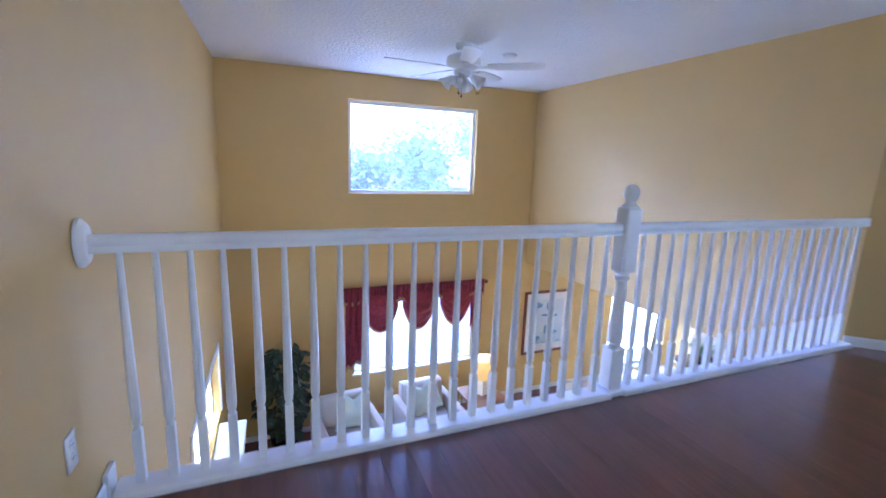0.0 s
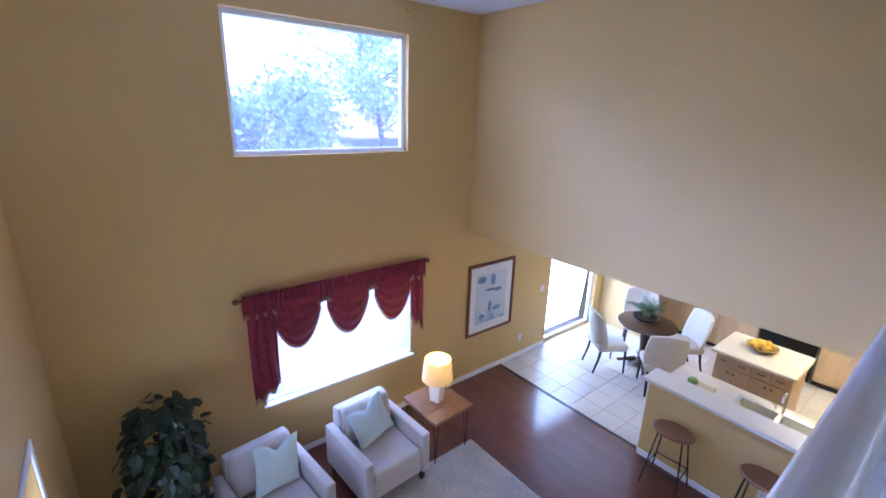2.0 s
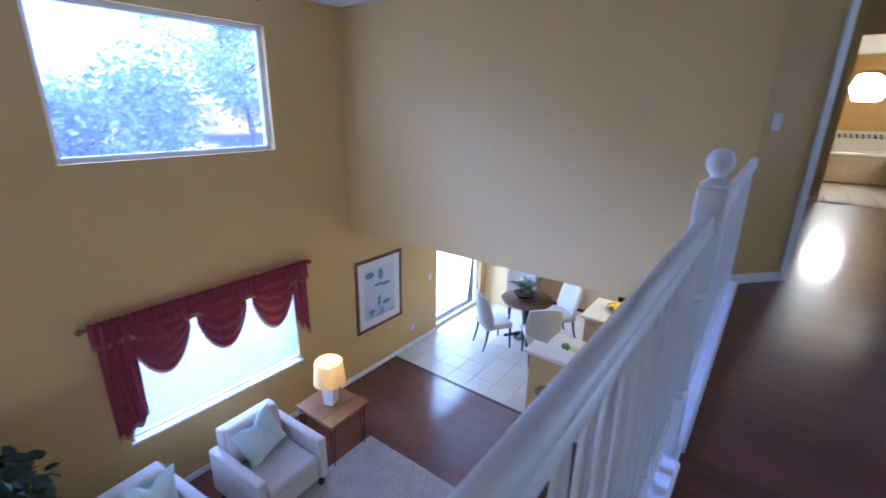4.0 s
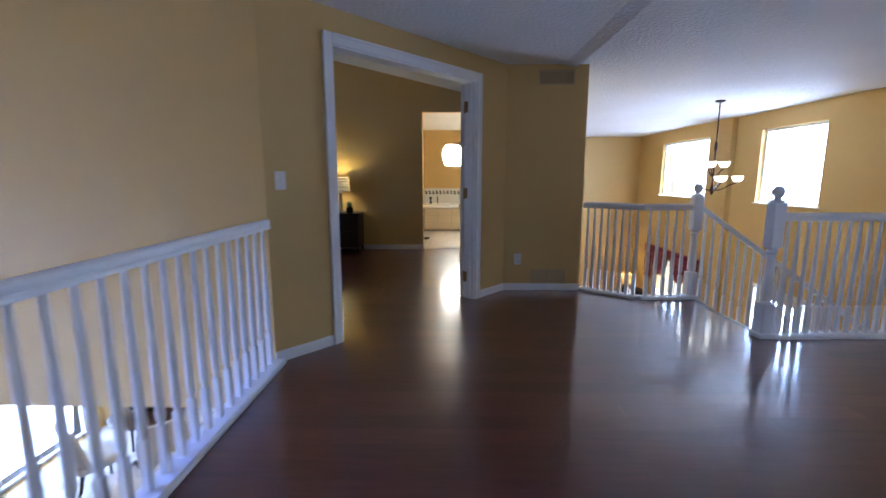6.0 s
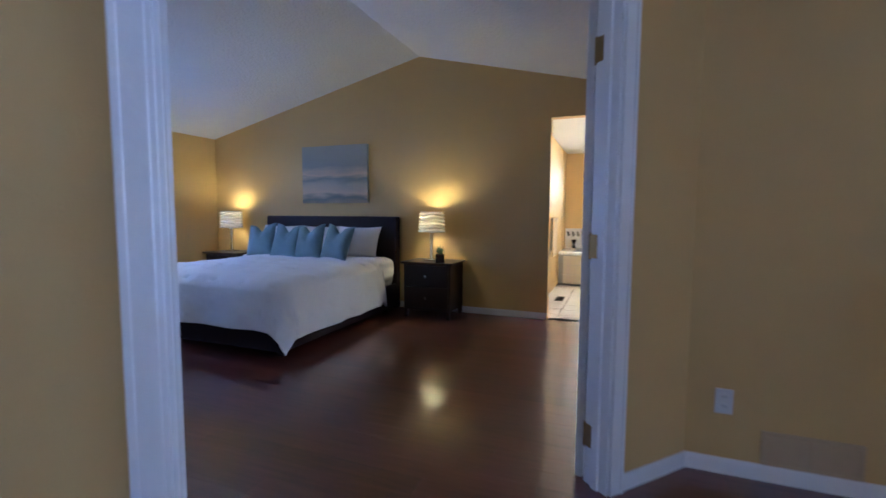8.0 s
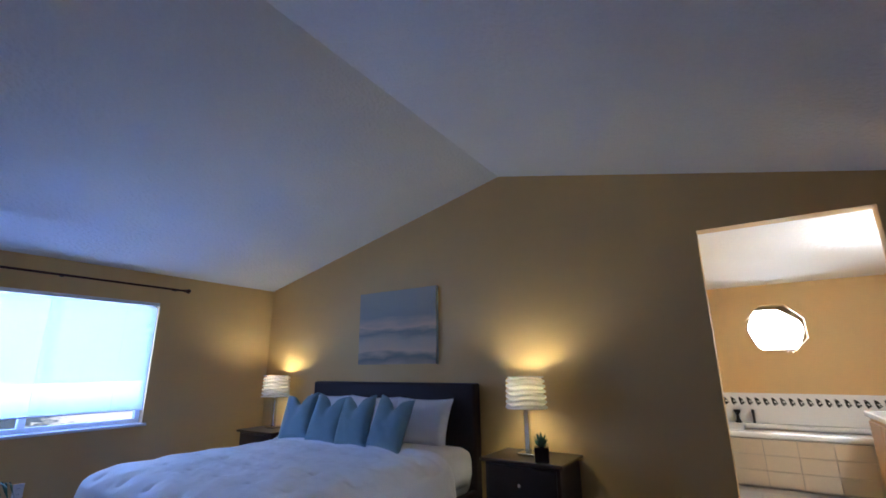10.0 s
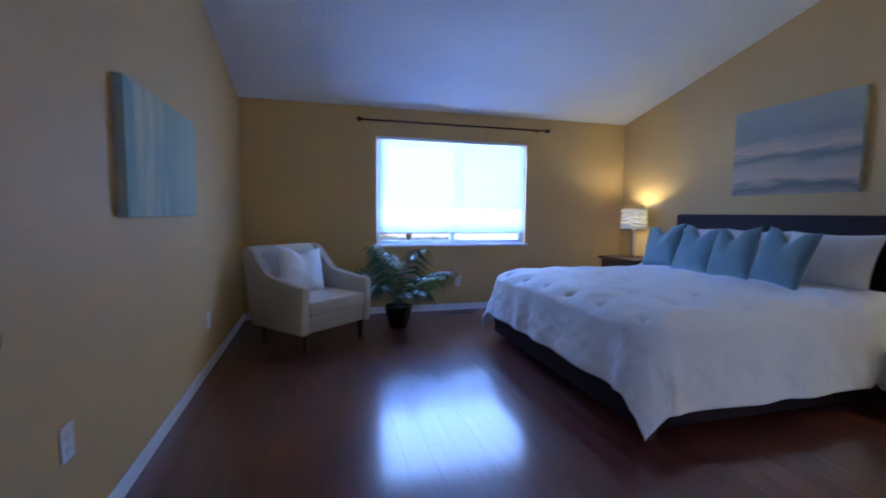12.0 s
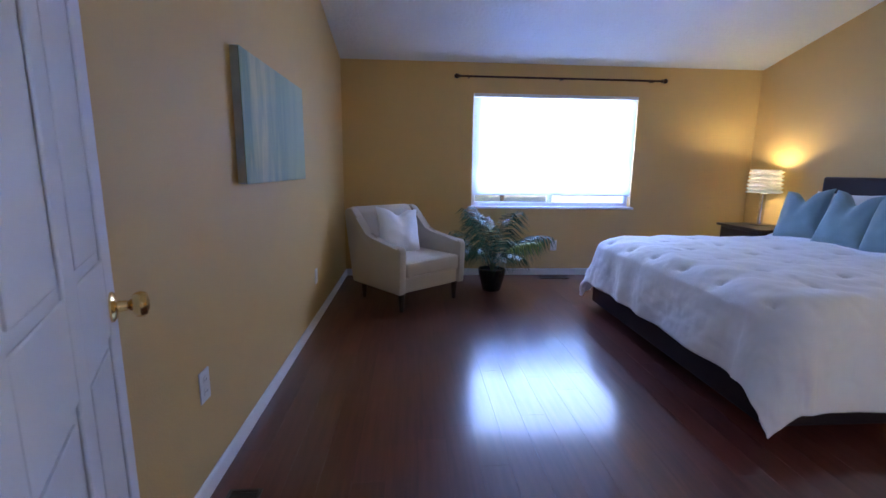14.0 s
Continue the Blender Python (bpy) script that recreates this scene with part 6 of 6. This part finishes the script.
part("base", lathed([(0.09, 0), (0.09, 0.015), (0.03, 0.04), (0.05, 0.15), (0.03, 0.27), (0.012, 0.3)], 18), BLACKPOT, ll, smooth=True)
bm = bmesh.new()
rings = [[bm.verts.new((r * math.cos(i * math.pi / 16), r * math.sin(i * math.pi / 16), z)) for i in range(32)] for r, z in ((0.21, 0.3), (0.2, 0.56))]
for i in range(32):
    bm.faces.new((rings[0][i], rings[0][(i + 1) % 32], rings[1][(i + 1) % 32], rings[1][i]))
part("shade", bm, SHADE2, ll, smooth=True)
d = bpy.data.lights.new("living_bulb", 'POINT')
d.energy, d.color, d.shadow_soft_size = 2.8, (1.0, 0.72, 0.36), 0.03
o = new("living_bulb", d)
o.location = (13.62, -4.02, F + 0.6 + 0.42)

# front door with sidelights
fd = structure(empty("front_door_1", 8.65, SOUTH - 0.06, F), "white glazed front door with sidelights", "door")
bm = bmesh.new()
for b in ((-0.70, -0.64, 0, 1.95), (0.64, 0.70, 0, 1.95), (-0.64, 0.64, 1.88, 1.95), (-0.46, -0.40, 0, 1.88), (0.40, 0.46, 0, 1.88)):
    box(bm, b[0], b[1], -0.05, 0.05, b[2], b[3], 0.004)
part("door_frame", bm, TRIM, fd)
bm = bmesh.new()
for b in ((-0.4, -0.28, 0.01, 1.87), (0.28, 0.4, 0.01, 1.87), (-0.28, 0.28, 0.01, 0.5), (-0.28, 0.28, 1.75, 1.87)):
    box(bm, b[0], b[1], -0.02, 0.02, b[2], b[3], 0.003)
lf = part("door_leaf", bm, DOORPAINT, fd)
for nm, b in (("pane", (-0.28, 0.28, 0.5, 1.75)), ("sidelight", (-0.64, -0.46, 0.02, 1.88)), ("sidelight", (0.46, 0.64, 0.02, 1.88))):
    o = part(nm, boxed(b[0], b[1], -0.004, 0.004, b[2], b[3]), GLASS, fd)
    o.visible_shadow = False

# bathroom
CREAMTILE = material("cream_wall_tile", (0.62, 0.53, 0.38), 0.3, vary=0.05, random_tone=0.04)
WHITETILE = material("white_glazed_tile", (0.80, 0.80, 0.78), 0.2, vary=0.02)
tub = empty("bathtub", 11.55, 0.6, 0, 0, "white drop-in bathtub in a cream tiled deck", "bathtub")
part("deck_core", boxed(0.02, 1.04, -1.0, 0.89, 0, 0.50), GROUT, tub)
tile_me = boxed(-0.004, 0.014, -0.148, 0.148, -0.076, 0.076)
tm = bpy.data.meshes.new("tile")
tile_me.to_mesh(tm)
tile_me.free()
tm.materials.append(CREAMTILE)
for i in range(6):
    for j in range(3):
        o = new("tile", tm)
        o.matrix_basis = pose(0.006, -0.85 + 0.302 * i, 0.095 + 0.158 * j)
        o.parent = tub
bm = bmesh.new()
for b in ((0.0, 0.16, -1.0, 0.89), (0.9, 1.04, -1.0, 0.89), (0.16, 0.9, -1.0, -0.8), (0.16, 0.9, 0.66, 0.89)):
    box(bm, b[0], b[1], b[2], b[3], 0.50, 0.56, 0.02, 2)
part("tub_rim", bm, WHITETILE, tub, "glossy white rim")
part("backsplash", boxed(1.02, 1.045, -1.0, 0.89, 0.56, 0.76), WHITETILE, tub)
part("band_cap", boxed(1.02, 1.048, -1.0, 0.89, 0.885, 0.925), WHITETILE, tub)
band = part("mosaic_band", boxed(1.025, 1.044, -1.0, 0.89, 0.76, 0.885), WHITETILE, tub, "white band with black leaf motifs")
BLACKTILE = material("black_glazed_motif", (0.03, 0.032, 0.03), 0.25, vary=0.1)
mb = bmesh.new()
for z, turn in ((0.026, 40), (-0.026, -40), (0.0, 80)):
    box(mb, -0.003, 0.0, -0.028, 0.028, -0.011, 0.011, 0.003, m=pose(0, turn * 0.0002, z, turn, 0, 0))
motif = bpy.data.meshes.new("motif")
mb.to_mesh(motif)
mb.free()
motif.materials.append(BLACKTILE)
for i in range(21):
    o = new("motif", motif)
    o.matrix_basis = pose(1.0248, -0.95 + 0.089 * i, 0.823, 0, 0, 0)
    o.parent = band
part("vase", lathed([(0.035, 0), (0.04, 0.01), (0.02, 0.05), (0.018, 0.09), (0.045, 0.15), (0.04, 0.16)], 14, (0.95, 0.72, 0.56)), IRON, tub, "black footed vase on the rim", smooth=True)
tap = part("tap", tubed([(0.96, 0.55, 0.56), (0.96, 0.55, 0.68), (0.88, 0.55, 0.72)], 0.016, 8), IRON, tub)
tw = empty("hanging_towel", 10.45, 1.5, 1.12, 0, "beige bath towel hanging on a bar", "towel")
part("towel_bar", tubed([(-0.3, -0.06, 0.0), (0.3, -0.06, 0.0)], 0.008, 8), CHROME, tw)
for x in (-0.3, 0.3):
    part("bar_post", tubed([(x, -0.001, 0), (x, -0.06, 0)], 0.01, 8), CHROME, tw)
bm = bmesh.new()
for k, yy in ((0, -0.085), (1, -0.045)):
    g = [[bm.verts.new((-0.22 + 0.44 * i / 20, yy + 0.008 * math.sin(i * 0.9 + k) * (1 - 0.5 * j / 8), 0.015 - 0.55 * (j / 8) * (0.85 if k else 1))) for j in range(9)] for i in range(21)]
    for p, q in zip(g, g[1:]):
        for j in range(8):
            bm.faces.new((p[j], q[j], q[j + 1], p[j + 1]))
tt = part("towel", bm, material("beige_terry", (0.55, 0.42, 0.26), 0.95, grain=90, vary=0.1, bump=0.4, bump_scale=300), tw, smooth=True)
tt.modifiers.new("cloth", 'SOLIDIFY').thickness = 0.012
vn = empty("vanity", 10.75, -0.12, 0, 90, "oak bathroom vanity with a white top", "vanity")
part("body", boxed(0.0, 0.3, -0.75, 0.75, 0.0, 0.78), material("honey_oak", (0.42, 0.25, 0.10), 0.45, vary=0.2, stretch=(8, 8, 1)), vn)
for k in range(3):
    part("door", boxed(0.3, 0.32, -0.73 + 0.49 * k, -0.26 + 0.49 * k, 0.12, 0.74, 0.004), MATS["honey_oak"], vn)
part("top", boxed(-0.005, 0.34, -0.77, 0.77, 0.78, 0.83, 0.008), WHITETILE, vn)


# Unseen globe lamps, added to brighten the bathroom; no such fixture is known.
GLOBE = material("lit_opal_globe", (0.9, 0.88, 0.82), 0.4, vary=0.0, emit=(1.0, 0.86, 0.62), strength=4)


def added_bath_light(x):
    vl = empty("added_bath_light", x, BED_S, 1.98, 0, "unseen chrome light bar added to brighten the bathroom", "wall light")
    part("back_plate", boxed(-0.42, 0.42, 0.001, 0.03, -0.05, 0.05, 0.006), CHROME, vl)
    for k in (-0.3, 0.0, 0.3):
        part("globe", lathed([(0.012, -0.06), (0.045, -0.04), (0.06, 0.0), (0.045, 0.04), (0.012, 0.06)], 16, (k, 0.09, 0)), GLOBE, vl, "lit opal globe", smooth=True)
        d = bpy.data.lights.new("added_bath_bulb", 'POINT')
        d.energy, d.color, d.shadow_soft_size = 5.0, (1.0, 0.93, 0.8), 0.06
        new("added_bath_bulb", d).location = (x + k, BED_S + 0.16, 1.98)
    return vl


added_bath_light(9.75)


# kitchen ceiling fixture
kl = empty("ceiling_light", 7.5, 2.5, SOFFIT, 0, "white boxed kitchen ceiling light with a warm diffuser", "ceiling light")
part("frame", boxed(-0.3, 0.3, -0.62, 0.62, -0.07, -0.001, 0.006), VINYL, kl)
part("diffuser", boxed(-0.27, 0.27, -0.59, 0.59, -0.085, -0.0705, 0.004), material("warm_diffuser", (0.9, 0.85, 0.7), 0.5, vary=0.0, emit=(1.0, 0.83, 0.52), strength=3), kl)
window_light("kitchen_ceiling_lamp", (7.5, 2.5, SOFFIT - 0.09), (7.5, 2.5, F), 0.5, 1.1, 7, (1.0, 0.80, 0.46))


# garden
def ground_z(x, y):
    base = F - 0.28
    if y > 8.5:
        s = min(1.0, (y - 8.5) / 7.5)
        base += 3.2 * s * s * (3 - 2 * s)
    return base + (0.05 * noise.noise((x * 0.6, y * 0.6, 0)) if y > 8 else 0)


GRASS = material("dry_lawn_and_mulch", (0.16, 0.13, 0.09), 0.95, grain=3, vary=0.35, stain=0.4, stain_amount=0.4, bump=0.5, bump_scale=20)
xs = [-400, -120, -50, -25] + [-18 + 1.2 * i for i in range(44)] + [40, 60, 120, 400]
ys = [-400, -120, -50, -20, -8, -4, 0, 4, 7, 8] + [8.5 + 0.5 * i for i in range(20)] + [20, 24, 30, 50, 120, 400]
bm = bmesh.new()
gv = [[bm.verts.new((x, y, ground_z(x, y))) for y in ys] for x in xs]
for i in range(len(xs) - 1):
    for j in range(len(ys) - 1):
        bm.faces.new((gv[i][j], gv[i + 1][j], gv[i + 1][j + 1], gv[i][j + 1]))
structure(part("ground", bm, GRASS, smooth=True), "brown mulch and dry grass rising behind the house", "ground")
fence = empty("garden_fence", 0, 17.2, ground_z(0, 17.2) - 0.4, 0, "weathered brown wooden board fence", "fence")
FENCE = material("weathered_fence_board", (0.30, 0.22, 0.19), 0.85, grain=4, vary=0.3, stretch=(6, 6, 0.8), random_tone=0.2)
bmf = boxed(-0.068, 0.068, -0.01, 0.01, 0, 1.25)
fm = bpy.data.meshes.new("board")
bmf.to_mesh(fm)
bmf.free()
fm.materials.append(FENCE)
for i in range(120):
    o = new("board", fm)
    o.matrix_basis = pose(-7 + 0.14 * i, 0, 0.02 * math.sin(i * 1.7))
    o.parent = fence
for z in (0.3, 1.0):
    part("fence_rail", boxed(-7.1, 9.8, 0.012, 0.05, z, z + 0.09), FENCE, fence)
TREELEAF = material("tree_leaf", (0.12, 0.20, 0.09), 0.5, grain=5, vary=0.3, random_tone=0.4)
_lt = TREELEAF.node_tree
_through = _lt.nodes.new("ShaderNodeBsdfTranslucent")
_through.inputs["Color"].default_value = (0.30, 0.44, 0.18, 1)
_leaf_mix = _lt.nodes.new("ShaderNodeMixShader")
_leaf_mix.inputs[0].default_value = 0.45
_lt.links.new(_lt.nodes["Principled BSDF"].outputs[0], _leaf_mix.inputs[1])
_lt.links.new(_through.outputs[0], _leaf_mix.inputs[2])
_lt.links.new(_leaf_mix.outputs[0], _lt.nodes["Material Output"].inputs[0])


def tree(x, y, h, spread, seed, label, low=0.24, leaves=95):
    r = random.Random(seed)
    z0 = ground_z(x, y)
    t = empty("tree", x, y, z0, 0, label, "tree", "garden trees")
    trunk = bmesh.new()
    tube(trunk, [(0, 0, -0.1), (0.05, 0, h * 0.2), (-0.04, 0.05, h * 0.42), (0.02, 0.02, h * 0.75)], 0.11, 10, 0.35)
    tips = []
    for k in range(13):
        a, s = r.random() * 6.28, low + (0.74 - low) * k / 13
        l = spread * (0.55 + 0.5 * r.random()) * (1.15 - 0.5 * s)
        p0 = Vector((0, 0, h * s))
        p1 = p0 + Vector((math.cos(a) * l * 0.5, math.sin(a) * l * 0.5, l * 0.35))
        p2 = p0 + Vector((math.cos(a) * l, math.sin(a) * l, l * 0.55 + 0.2 * r.random()))
        tube(trunk, [p0, p1, p2], 0.04, 7, 0.3)
        tips += [p1, p2, p1.lerp(p2, 0.5), p2 + Vector((0, 0, 0.3))]
    part("trunk", trunk, BARK, t, smooth=True)
    verts, faces = [], []
    for p in tips + [Vector((0, 0, h * 0.85)), Vector((0.1, 0, h * 0.95))]:
        size = 0.38 + 0.3 * r.random()
        for k in range(leaves):
            d = Vector((r.gauss(0, 1), r.gauss(0, 1), r.gauss(0, 0.7))) * size * 0.55
            q = p + d
            l, w = 0.10 + 0.08 * r.random(), 0.045 + 0.025 * r.random()
            m = Euler((r.uniform(-1, 1), r.uniform(-1, 1), r.uniform(0, 6.28))).to_matrix()
            n = len(verts)
            verts += [q, q + m @ Vector((l * 0.5, w, 0.01)), q + m @ Vector((l, 0, 0)), q + m @ Vector((l * 0.5, -w, 0.01))]
            faces.append((n, n + 1, n + 2, n + 3))
    me = bpy.data.meshes.new("crown")
    me.from_pydata([tuple(v) for v in verts], [], faces)
    me.materials.append(TREELEAF)
    me.update()
    o = new("crown", me)
    o.parent = t
    return t


tree(4.5, 12.8, 3.3, 0.95, 1, "leafy green garden tree with a low crown", 0.16, 42)
tree(3.3, 13.9, 1.7, 1.0, 7, "spreading green shrub on the mulch bank", 0.1, 40)
tree(7.6, 14.2, 3.2, 1.15, 2, "leafy green garden tree beside the fence", 0.22, 45)
tree(6.0, 15.8, 1.5, 1.1, 8, "loose green shrub in front of the fence", 0.15, 32)
tree(0.2, 14.6, 4.2, 1.9, 3, "leafy green garden tree beside the slope")
tree(10.4, 20.5, 6.0, 2.6, 6, "tall green tree behind the fence", 0.3, 70)


# planks, laid along y
def plank_mesh(name, w, l, h, mat):
    me = bpy.data.meshes.new(name)
    v = [(-w / 2, 0, -h), (w / 2, 0, -h), (w / 2, l, -h), (-w / 2, l, -h), (-w / 2, 0, 0), (w / 2, 0, 0), (w / 2, l, 0), (-w / 2, l, 0)]
    me.from_pydata(v, [], [(0, 3, 2, 1), (4, 5, 6, 7)] + [(a, (a + 1) % 4, 4 + (a + 1) % 4, 4 + a) for a in range(4)])
    me.materials.append(mat)
    me.update()
    return me


PW, PL = 0.126, 1.22
full_plank = plank_mesh("plank", PW - 0.0006, PL - 0.0006, 0.012, PLANK)
SPARE = []


def upper_span(x):
    if x < EAST + 0.05:
        return (SOUTH, RAIL_Y - 0.03)
    if x < 4.78:
        return (SOUTH, NORTH)
    if x < 5.82:
        return (-1.56, NORTH)
    if x < HALL_X + 0.06:
        return (max(-1.04 + (x - 5.80) * 1.3, -1.04), NORTH)
    return (BED_S, NORTH)


def near_path(x, y):
    return -0.32 < x < 8.9 and y > -1.7 and not (x < 4.2 and y < -0.9) and (y < 5.4) and not (x > 6.75 and 3.2 < y)


floor_upper = bpy.data.objects["floor_upper"]
rng = random.Random(5)
count = 0
cols = int((BED_E + 0.4 - WEST) / PW) + 1
for i in range(cols):
    x = WEST - 0.26 + PW * (i + 0.5)
    if x > BED_E + 0.08:
        break
    a, b = upper_span(x)
    y = a - rng.random() * PL
    while y < b - 0.01:
        y0, y1 = max(y, a), min(y + PL, b)
        y += PL
        if y1 - y0 < 0.03:
            continue
        if near_path(x, (y0 + y1) / 2) and count < 300:
            o = new("plank", full_plank)
            o.matrix_basis = Matrix.LocRotScale((x, y0, 0), None, (1, (y1 - y0) / PL, 1))
            o.parent = floor_upper
            count += 1
        else:
            SPARE.append((x, y0, y1, 0.0))
x = WEST - 0.1 + PW / 2
while x < 14.2:
    a, b = (SOUTH, NORTH) if x < 4.98 else (SOUTH, 1.2)
    y = a - rng.random() * PL
    while y < b - 0.01:
        y0, y1 = max(y, a), min(y + PL, b)
        y += PL
        if y1 - y0 > 0.03:
            SPARE.append((x, y0, y1, F))
    x += PW


def joined_planks(name, rows, parent, label, gap=0.0006):
    verts, faces = [], []
    w, c = PW - gap, 0.0
    for x, y0, y1, z in rows:
        n = len(verts)
        verts += [(x - w / 2, y0, z - 0.012), (x + w / 2, y0, z - 0.012), (x + w / 2, y1, z - 0.012), (x - w / 2, y1, z - 0.012),
                  (x - w / 2 + c, y0 + c, z), (x + w / 2 - c, y0 + c, z), (x + w / 2 - c, y1 - c, z), (x - w / 2 + c, y1 - c, z)]
        faces += [(n + 4, n + 5, n + 6, n + 7)] + [(n + k, n + (k + 1) % 4, n + 4 + (k + 1) % 4, n + 4 + k) for k in range(4)]
    me = bpy.data.meshes.new(name)
    me.from_pydata(verts, [], faces)
    me.materials.append(PLANK)
    me.update()
    ob = new(name, me)
    ob.parent = parent
    return tagged(ob, label, kind="stuff")


joined_planks("plank_rest", [r for r in SPARE if r[3] == 0.0], floor_upper, "dark cherry laminate planks")
joined_planks("plank_lower", [r for r in SPARE if r[3] < 0], bpy.data.objects["floor_lower"], "dark cherry laminate planks", 0.0004)


def tiles(x0, x1, y0, y1, z, size, parent, mat, gap=0.006):
    bm = boxed(-size / 2 + gap / 2, size / 2 - gap / 2, -size / 2 + gap / 2, size / 2 - gap / 2, -0.012, 0.0)
    me = bpy.data.meshes.new("tile")
    bm.to_mesh(me)
    bm.free()
    me.materials.append(mat)
    nx, ny = int((x1 - x0) / size), int((y1 - y0) / size)
    for i in range(nx):
        for j in range(ny):
            o = new("tile", me)
            o.matrix_basis = pose(x0 + (i + 0.5) * size, y1 - (j + 0.5) * size, z)
            o.parent = parent


tiles(5.0, 9.05, 1.25, NORTH, F, 0.335, bpy.data.objects["floor_lower"], TILE)
tiles(BED_E + 0.0, 11.6, -0.4, 1.5, 0.0, 0.31, bpy.data.objects["floor_bath"], TILE)
